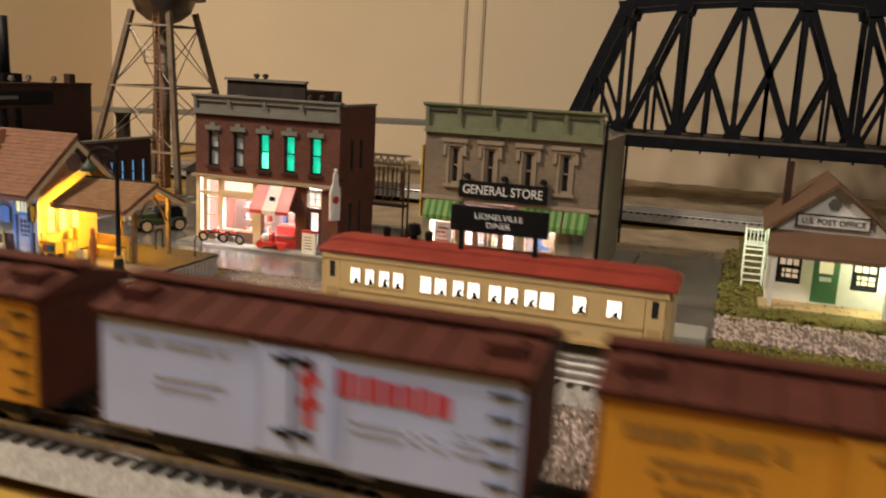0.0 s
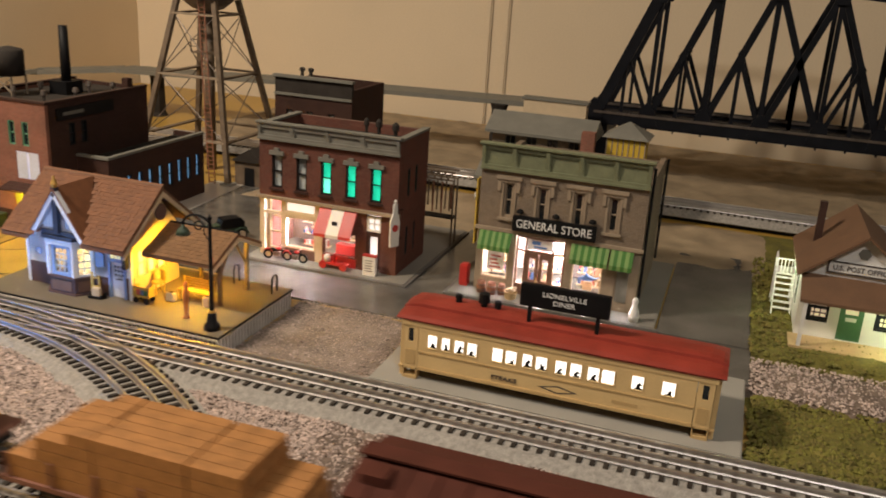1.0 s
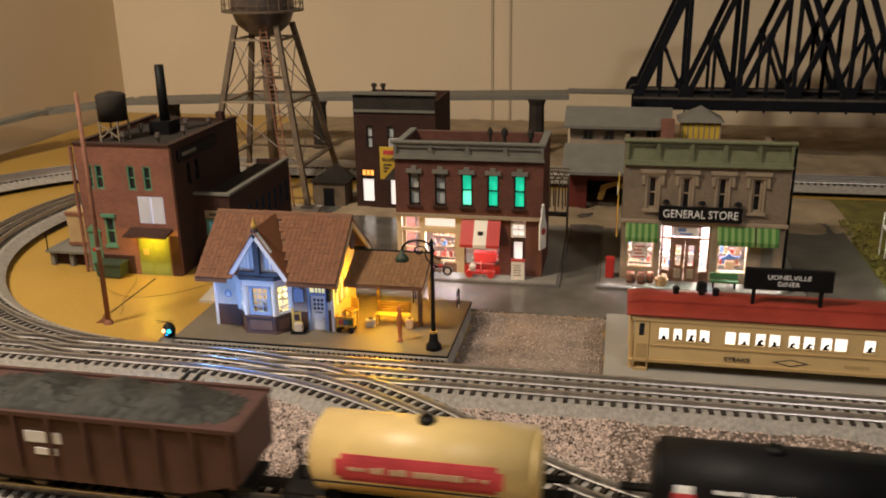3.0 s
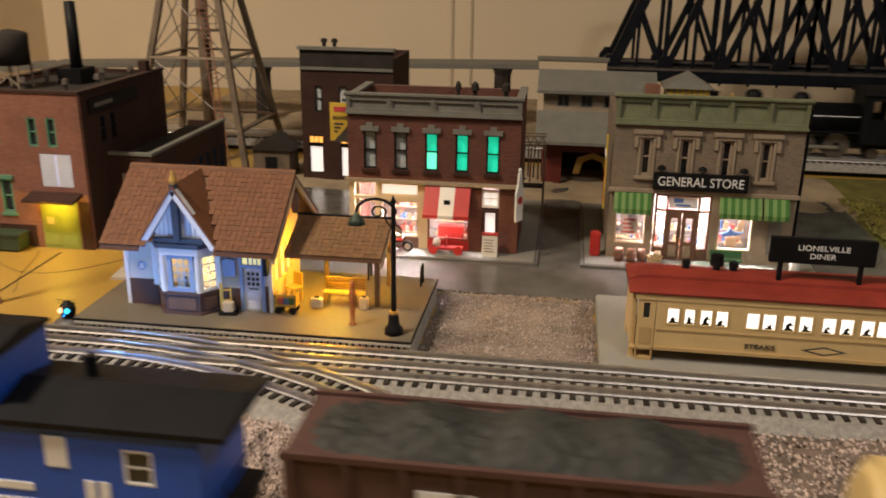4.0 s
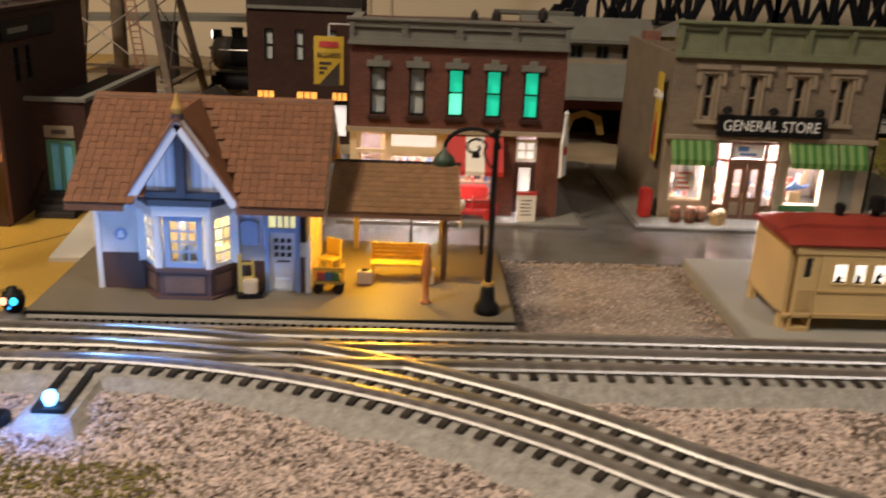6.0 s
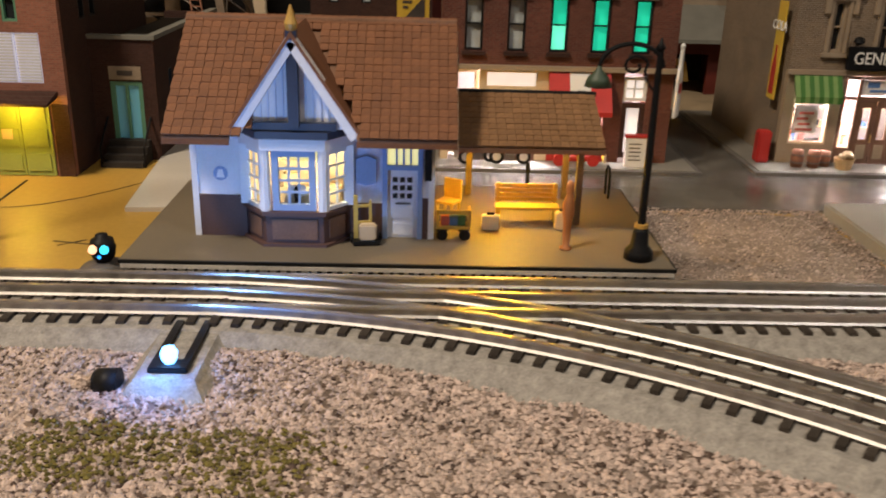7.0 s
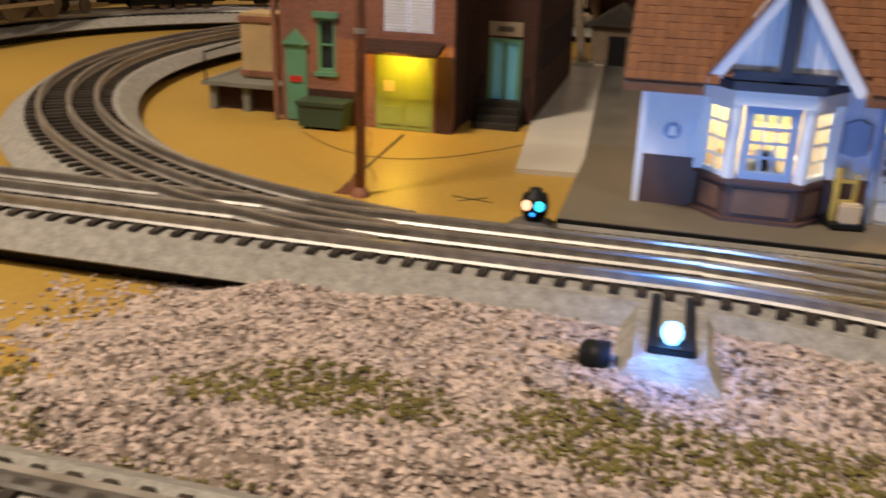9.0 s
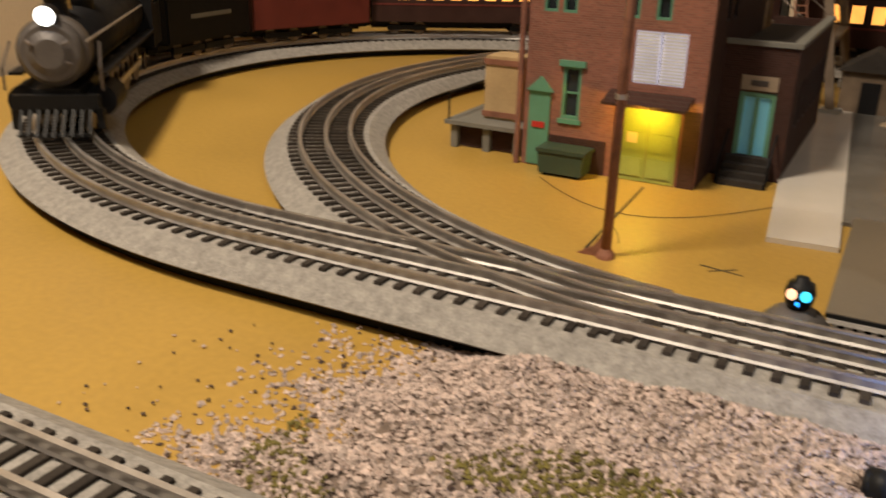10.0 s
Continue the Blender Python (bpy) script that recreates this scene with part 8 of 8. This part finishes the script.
def gondola_car():
    c = thing("gondola_car", "brown panelled gondola car piled with ragged boards", "gondola car")
    frame_of(c, 9.4)
    part("deck", B((-9.2, 9.2, -2.8, 2.8, 3.7, 3.95)), "gondola", c)
    part("body", B((-7.0, 7.0, -2.7, -2.5, 3.95, 7.6), (-7.0, 7.0, 2.5, 2.7, 3.95, 7.6), (-7.0, -6.8, -2.5, 2.5, 3.95, 7.6), (6.8, 7.0, -2.5, 2.5, 3.95, 7.6)), "gondola", c)
    rng = random.Random(12)
    for i in range(4):
        x = -6.75 + i * 3.45
        pn = part("side_panel", soft_box(x, x + 3.15, -2.82, -2.7, 4.2, 7.3, r=0.04), "gondola", c)
        part("lettering_bar", B(*[(x + 0.5, x + 2.6 - 0.4 * rng.random(), -2.84, -2.821, 6.5 - 0.5 * k, 6.62 - 0.5 * k) for k in range(3)]), "hopper", pn, "small unreadable dark lettering")
    for x in (-7.05, -3.6, -0.15, 3.3, 6.8):
        part("post", B((x, x + 0.25, -2.95, -2.82, 3.9, 7.7)), "gondola", c)
    part("top_rail", B((-7.1, 7.1, -2.95, -2.6, 7.6, 7.8)), "gondola", c)
    for y in range(7):
        for k in range(3):
            x0 = -6.8 + k * 4.6 + rng.uniform(-0.2, 0.2)
            bm = bmesh.new()
            beam(bm, (x0, -2.3 + y * 0.76, 7.6 + rng.uniform(0, 0.4)), (x0 + 4.5, -2.3 + y * 0.76 + rng.uniform(-0.15, 0.15), 7.6 + rng.uniform(0.0, 0.6)), 0.3, 0.7)
            part("board", bm, "gondola", c, "reddish brown board of the load")
    part("load", B((-6.7, 6.7, -2.4, 2.4, 4.0, 7.4)), "gondola", c)
    return c


def hopper_car():
    c = thing("hopper_car", "dark brown hopper car heaped with coal", "hopper car")
    frame_of(c, 10.6)
    part("body", prism([(-10.4, 4.6), (-6.5, 3.6), (6.5, 3.6), (10.4, 4.6), (10.4, 8.4), (-10.4, 8.4)], "y", -2.8, 2.8), "hopper", c)
    for i in range(9):
        x = -10.2 + i * 2.5
        part("rib", B((x, x + 0.3, -3.0, -2.8, 4.4, 8.4)), "hopper", c)
    pieces("top_sill", ((-10.5, 10.5, -3.0, -2.7, 8.3, 8.6), (-10.5, 10.5, 2.7, 3.0, 8.3, 8.6)), "hopper", c)
    part("marking", B((-4.4, -1.8, -2.86, -2.801, 6.4, 7.2), (-3.8, -2.2, -2.86, -2.801, 5.5, 6.0)), "letter", c, "small unreadable white lettering")
    bm = bmesh.new()
    nx, ny = 60, 16
    g = [[bm.verts.new((-10.2 + 20.4 * i / nx, -2.65 + 5.3 * j / ny, 8.2 + (1.3 * math.sin(math.pi * j / ny) ** 0.7 * min(1, 5 * min(i, nx - i) / nx) * (0.85 + 0.25 * math.sin(i * 0.45))) + 0.22 * noise.noise(Vector((i * 0.9, j * 0.9, 0))))) for j in range(ny + 1)] for i in range(nx + 1)]
    for i in range(nx):
        for j in range(ny):
            bm.faces.new((g[i][j], g[i + 1][j], g[i + 1][j + 1], g[i][j + 1]))
    part("coal_load", bm, "coal", c, "heaped dark coal load")
    return c


def caboose():
    c = thing("caboose", "bright blue caboose with black roof and cupola", "caboose")
    frame_of(c, 8.8)
    part("body", wall_y(-7.6, 7.6, 3.8, 8.9, -2.7, 0.2, [(-6.0, -4.6, 6.0, 7.8), (4.0, 5.4, 6.0, 7.8)]), "caboose", c)
    part("rear_side", B((-7.6, 7.6, 2.5, 2.7, 3.8, 8.9)), "caboose", c)
    pieces("end_wall", ((-7.6, -7.4, -2.5, 2.5, 3.8, 8.9), (7.4, 7.6, -2.5, 2.5, 3.8, 8.9)), "caboose", c)
    for a in (-6.0, 4.0):
        sash(c, a, a + 1.4, 6.0, 7.8, -2.72, "letter", "dark_glass", depth=0.2, bar=0.12)
    part("roof", prism([(-3.0, 8.7), (-3.0, 9.0), (0, 9.7), (3.0, 9.0), (3.0, 8.7)], "x", -9.0, 9.0), "black", c, "black roof")
    for box_ in ((-5.6, -2.2, -2.2, -2.0, 9.0, 11.6), (-5.6, -2.2, 2.0, 2.2, 9.0, 11.6), (-5.6, -5.4, -2.0, 2.0, 9.0, 11.6), (-2.4, -2.2, -2.0, 2.0, 9.0, 11.6)):
        part("cupola_wall", B(box_), "caboose", c, "blue cupola wall")
    part("cupola_roof", prism([(-2.35, 11.5), (-2.35, 11.7), (0, 12.2), (2.35, 11.7), (2.35, 11.5)], "x", -5.8, -2.0), "black", c)
    part("cupola_window", B((-4.4, -3.4, -2.26, -2.2, 9.9, 11.2)), "letter", c, "white cupola panel")
    part("marking", B((0.2, 1.3, -2.75, -2.701, 6.6, 8.2), (2.0, 2.5, -2.75, -2.701, 5.0, 6.0), (2.7, 3.2, -2.75, -2.701, 5.0, 6.0), (-3.6, -0.6, -2.75, -2.701, 5.2, 5.6), (-7.2, -0.4, -2.75, -2.701, 4.3, 4.42), (-7.2, -0.4, -2.75, -2.701, 4.6, 4.72)), "letter", c, "white emblem and unreadable numbers")
    pieces("end_platform", ((-8.8, -7.6, -2.6, 2.6, 3.7, 3.9), (7.6, 8.8, -2.6, 2.6, 3.7, 3.9)), "plastic", c)
    for x in (-8.7, 8.7):
        part("railing", T(((x, -2.5, 3.9), (x, -2.5, 6.2), 0.08), ((x, 2.5, 3.9), (x, 2.5, 6.2), 0.08), ((x, -2.5, 6.2), (x, 2.5, 6.2), 0.08), seg=6), "plastic", c)
    part("stovepipe", T(((0.9, 0.8, 9.3), (0.9, 0.8, 10.6), 0.3), seg=10), "black", c)
    return c


def locomotive():
    c = thing("steam_locomotive", "black steam locomotive with bright headlight and grey smokebox", "locomotive")
    part("boiler", T(((-9, 0, 7.5), (11.5, 0, 7.5), 2.2, 2.1), seg=28), "black", c, smooth=True)
    sb = part("smokebox", T(((11.5, 0, 7.5), (13.4, 0, 7.5), 2.1), ((13.4, 0, 7.5), (13.9, 0, 7.5), 2.05, 1.7), seg=32), "smokebox", c, "grey smokebox front", smooth=True)
    part("smokebox_door", T(((13.9, 0, 7.5), (14.25, 0, 7.5), 1.4, 0.9), seg=24), "smokebox", sb)
    part("door_dog", T(((14.2, -1.2, 8.3), (14.35, -0.9, 8.1), 0.12), ((14.2, 1.2, 8.3), (14.35, 0.9, 8.1), 0.12), ((14.2, 1.3, 6.9), (14.35, 1.0, 7.0), 0.12), seg=6), "tank_steel", sb)
    hl = part("headlight", T(((13.0, 0, 9.75), (14.0, 0, 9.75), 0.66), seg=14), "black", c)
    part("lens", T(((14.0, 0, 9.75), (14.1, 0, 9.75), 0.58), seg=14), "head_lamp", hl, "bright white headlight lens")
    part("stack", turned([(0.8, 9.0), (0.7, 10.3), (0.85, 10.7), (0.5, 10.7)], 16, (11.0, 0, 0)), "black", c)
    part("dome", turned([(1.2, 9.0), (1.2, 10.6), (0.8, 11.1), (0.1, 11.2)], 16, (5.5, 0, 0)), "black", c, smooth=True)
    part("dome", turned([(1.1, 9.0), (1.1, 10.4), (0.7, 10.9), (0.1, 11.0)], 16, (-1.0, 0, 0)), "black", c, smooth=True)
    part("bell", turned([(0.4, 9.1), (0.3, 10.1), (0.1, 10.7)], 10, (8.4, 0, -0.1)), "brass", c)
    part("cab", wall_y(-13.4, -8.6, 4.5, 11.4, -2.9, 0.2, [(-12.4, -9.8, 8.0, 10.4)]), "black", c)
    part("cab", wall_y(-13.4, -8.6, 4.5, 11.4, 2.7, 0.2, [(-12.4, -9.8, 8.0, 10.4)]), "black", c)
    part("cab_front", B((-8.8, -8.6, -2.7, 2.7, 4.5, 11.4)), "black", c)
    part("cab_roof", prism([(-3.2, 11.2), (-2.6, 11.9), (0, 12.3), (2.6, 11.9), (3.2, 11.2)], "x", -14.0, -8.2), "black", c)
    pieces("running_board", ((-8.6, 12.5, -3.0, -2.2, 5.9, 6.1), (-8.6, 12.5, 2.2, 3.0, 5.9, 6.1)), "black", c)
    part("frame", B((-13, 13.6, -1.4, 1.4, 3.6, 5.2)), "plastic", c)
    for y in (-2.4, 2.4):
        part("cylinder", T(((9.0, y, 4.2), (12.2, y, 4.2), 1.0), seg=14), "black", c)
        part("handrail", T(((-8.5, y * 0.88, 8.1), (13, y * 0.84, 8.1), 0.07), seg=6), "rail", c)
    part("pilot_beam", B((13.4, 14.0, -2.6, 2.6, 4.0, 4.9)), "plastic", c)
    for i in range(9):
        y = -2.1 + i * 0.52
        part("pilot_bar", prism([(13.8, 4.0), (14.0, 4.0), (15.6 - 0.12 * abs(i - 4), 2.6), (15.4 - 0.12 * abs(i - 4), 2.6)], "y", y - 0.08, y + 0.08), "plastic", c)
    part("pilot", B((14.9, 15.2, -2.2, 2.2, 2.5, 2.7)), "plastic", c)
    pieces("pilot_step", ((13.4, 13.8, -2.8, -2.3, 2.7, 4.0), (13.4, 13.8, 2.3, 2.8, 2.7, 4.0)), "plastic", c)
    for y in (-1, 1):
        part("pilot_rail", pipe([(13.9, 2.9 * y, 5.2), (13.901, 2.9 * y, 6.6), (12.4, 2.7 * y, 8.0)], 0.08, 6), "tank_steel", c)
    part("marker_lamp", turned([(0.2, 8.3), (0.25, 8.7), (0.05, 8.9)], 8, (13.0, -1.5, 0)), "cream", c)
    for x in (-6.0, -1.5, 3.0):
        for y in (-1.62, 1.4):
            w = part("driver", T(((x, y, 3.95), (x, y + 0.22, 3.95), 1.75), seg=24), "tank_steel", c)
            part("hub", T(((x, y - 0.1, 3.95), (x, y + 0.32, 3.95), 0.5), seg=12), "black", w)
    for x in (8.0, 11.5, -11.0):
        for y in (-1.62, 1.4):
            part("pony_wheel", T(((x, y, 3.0), (x, y + 0.22, 3.0), 0.8), seg=16), "tank_steel", c)
    pieces("side_rod", ((-6.2, 3.2, -2.1, -1.95, 3.6, 4.0), (-6.2, 3.2, 1.95, 2.1, 3.6, 4.0)), "rail", c)
    return c


def tender():
    c = thing("coal_tender", "black coal tender behind the locomotive", "tender")
    frame_of(c, 6.6)
    part("tank", soft_box(-6.4, 6.4, -2.8, 2.8, 3.8, 8.6, r=0.15), "black", c)
    pieces("coal_boards", ((-1.0, 6.2, -2.7, -2.4, 8.6, 9.8), (-1.0, 6.2, 2.4, 2.7, 8.6, 9.8)), "black", c)
    part("coal_load", turned([(2.2, 8.5), (1.8, 9.6), (0.8, 10.2), (0.1, 10.3)], 12, (3.0, 0, 0)), "coal", c)
    for y in (-2.83, 2.83):
        part("marking", B((-3.2, 3.0, y - 0.028, y + 0.028, 6.0, 6.4)), "grey_trim", c, "small unreadable lettering")
    return c


def coach(label):
    c = thing("passenger_coach", label, "passenger car", group="lit passenger coaches")
    half = 11.6
    frame_of(c, half)
    spans = [(-9.2 + i * 2.05, -7.9 + i * 2.05) for i in range(9)]
    for y in (-2.8, 2.6):
        part("side", wall_y(-half, half, 3.8, 9.0, y, 0.2, [(a, e, 6.3, 8.1) for a, e in spans]), "coach", c)
    for a, e in spans:
        part("window", B((a, e, -2.7, -2.66, 6.3, 8.1)), "orange_glow", c, "warm lit coach window")
        part("window", B((a, e, 2.66, 2.7, 6.3, 8.1)), "orange_glow", c, "warm lit coach window")
    pieces("end_wall", ((-half, -half + 0.2, -2.6, 2.6, 3.8, 9.0), (half - 0.2, half, -2.6, 2.6, 3.8, 9.0)), "coach", c)
    part("roof", prism([(-3.0, 8.9), (-2.6, 9.5), (-1.5, 9.9), (-1.4, 10.4), (1.4, 10.4), (1.5, 9.9), (2.6, 9.5), (3.0, 8.9)], "x", -half - 0.2, half + 0.2), "coach", c)
    part("floor", B((-half + 0.2, half - 0.2, -2.6, 2.6, 3.8, 4.0)), "coach", c)
    pieces("diaphragm", ((half, half + 0.6, -1.2, 1.2, 4.0, 8.6), (-half - 0.6, -half, -1.2, 1.2, 4.0, 8.6)), "grey_trim", c)
    part("belt_rail", B((-half, half, -2.86, -2.8, 5.7, 5.9), (-half, half, 2.8, 2.86, 5.7, 5.9)), "maroon", c)
    part("roof_vent", turned([(0.3, 10.3), (0.3, 11.4), (0.5, 11.6), (0.1, 11.8)], 8, (-4.5, 0, 0)), "black", c)
    return c


def motions():
    speed = 28.0
    def rows_of(seed, *lines):
        """Broken lettering lines: x from, to, z, height, cut into words of bars."""
        rng, out = random.Random(seed), []
        for x0, x1, z, h in lines:
            x = x0
            while x < x1 - 0.1:
                w = min(rng.uniform(0.18, 0.42) * (1 + h), x1 - x)
                out.append((x, x + w, z + rng.uniform(0, 0.08) * h, z + h * rng.uniform(0.8, 1.0)))
                x += w + (0.4 if rng.random() < 0.18 else 0.1)
        return out
    words = [("ink_soft", rows_of(1, (-8.8, -3.4, 7.3, 0.6), (-7.8, -4.2, 6.5, 0.3), (-7.8, -4.2, 6.0, 0.3), (-7.4, -4.6, 5.4, 0.22), (3.0, 8.6, 7.3, 0.6), (3.2, 8.2, 6.3, 0.5), (3.6, 7.6, 5.6, 0.25), (3.6, 7.2, 5.1, 0.2)))]
    white = [("ink_grey", rows_of(2, (-8.6, -3.0, 7.7, 0.35), (-6.6, -3.2, 6.3, 0.22), (-6.6, -3.4, 5.9, 0.15), (2.6, 6.0, 5.9, 0.15), (2.6, 6.4, 5.5, 0.15), (6.9, 8.3, 6.2, 0.12), (6.9, 8.3, 5.8, 0.12), (6.9, 8.3, 5.4, 0.12))),
             ("ink_red", [(0.5, 0.95, 5.4, 8.2), (0.3, 1.2, 7.2, 7.6), (0.3, 1.2, 6.2, 6.6), (1.9, 2.5, 6.9, 8.0), (2.65, 3.0, 6.9, 7.9), (3.15, 3.75, 6.9, 7.9), (3.9, 4.5, 6.9, 7.8), (4.65, 5.2, 6.9, 7.8), (5.35, 5.85, 6.8, 7.8), (6.0, 6.6, 6.8, 7.7)])]
    freight = [
        (box_car("orange-yellow wood-sided reefer car with brown roof", 9.9, "orange_car", "car_roof", words), 6.2),
        (box_car("white wood-sided reefer car with red lettering and brown roof", 9.6, "white_car", "car_roof", white), -15.7),
        (box_car("orange-yellow wood-sided reefer car with brown roof", 10.1, "orange_car", "car_roof", words), -38.6),
        (lumber_car(), -61.1),
        (gondola_car(), -83.6),
        (tank_car("black tank car with white lettering bars and emblems", 8.9, "black", None, [("letter", a, e, z, zz) for a, e, z, zz in rows_of(5, (-3.4, 3.4, 7.1, 0.22), (-3.6, 3.0, 6.6, 0.16), (-3.2, 2.6, 6.2, 0.14))] + [("letter", -5.6, -4.6, 7.0, 7.4), ("ink_red", -5.7, -4.5, 6.1, 7.0), ("letter", 4.2, 5.2, 7.0, 7.4), ("ink_red", 4.1, 5.3, 6.1, 7.0)]), -104.8),
        (tank_car("cream tank car with a red name band", 9.3, "cream_tank", None, [("ink_red", -4.9, 4.7, 5.7, 7.4), ("ink_red", -5.3, -4.9, 6.0, 7.1), ("ink_red", 4.7, 5.1, 6.0, 7.1)] + [("goods_c", a, e, z + 0.0, zz) for a, e, z, zz in rows_of(9, (-3.0, 2.8, 6.35, 0.45), (-4.4, -3.3, 6.45, 0.22), (3.1, 4.2, 6.45, 0.22))]), -125.3),
        (hopper_car(), -147.2),
        (caboose(), -169.1),
    ]
    for car, x in freight:
        walk(car, [(t, pose((x + speed * t) * CM, NEAR_Y * CM, 0)) for t in (0, 2, 4, 6, 8, 10)])
    # the passenger train runs west along the rear and round the outer loop
    v, s0 = 29.5, -98.9
    mixed = box_car("maroon boxcar with a pale roof walk", 7.6, "maroon", "car_roof", [("letter", [(2.4, 6.0, 7.4, 8.0), (-6.4, -3.0, 6.0, 6.3)])], "boxcar", "boxcar")
    train = [(locomotive(), 16.2), (tender(), 38.5), (mixed, 54.4), (coach("dark red passenger coach with warm lit windows"), 75.6), (coach("dark red passenger coach with warm lit windows"), 100.9), (coach("dark red passenger coach with warm lit windows"), 126.2)]
    for car, back in train:
        rows, base = [], 13.0 if back < 20 else 6.5
        for i in range(41):
            t = i * 0.25
            s = s0 + v * t - back
            p, q = loop_place(s - base), loop_place(s + base)
            a = math.degrees(math.atan2(q[1] - p[1], q[0] - p[0])) % 360
            rows.append((t, pose((p[0] + q[0]) / 2 * CM, (p[1] + q[1]) / 2 * CM, 0, 0, 0, a)))
        walk(car, rows)


setting()
ground()
switch_gear()
diner()
station()
station_things()
brick_shop()
general_store()
factory()
post_office()
billiard_hall()
depot()
water_tower()
bridge()
loose()
tracks()
motions()
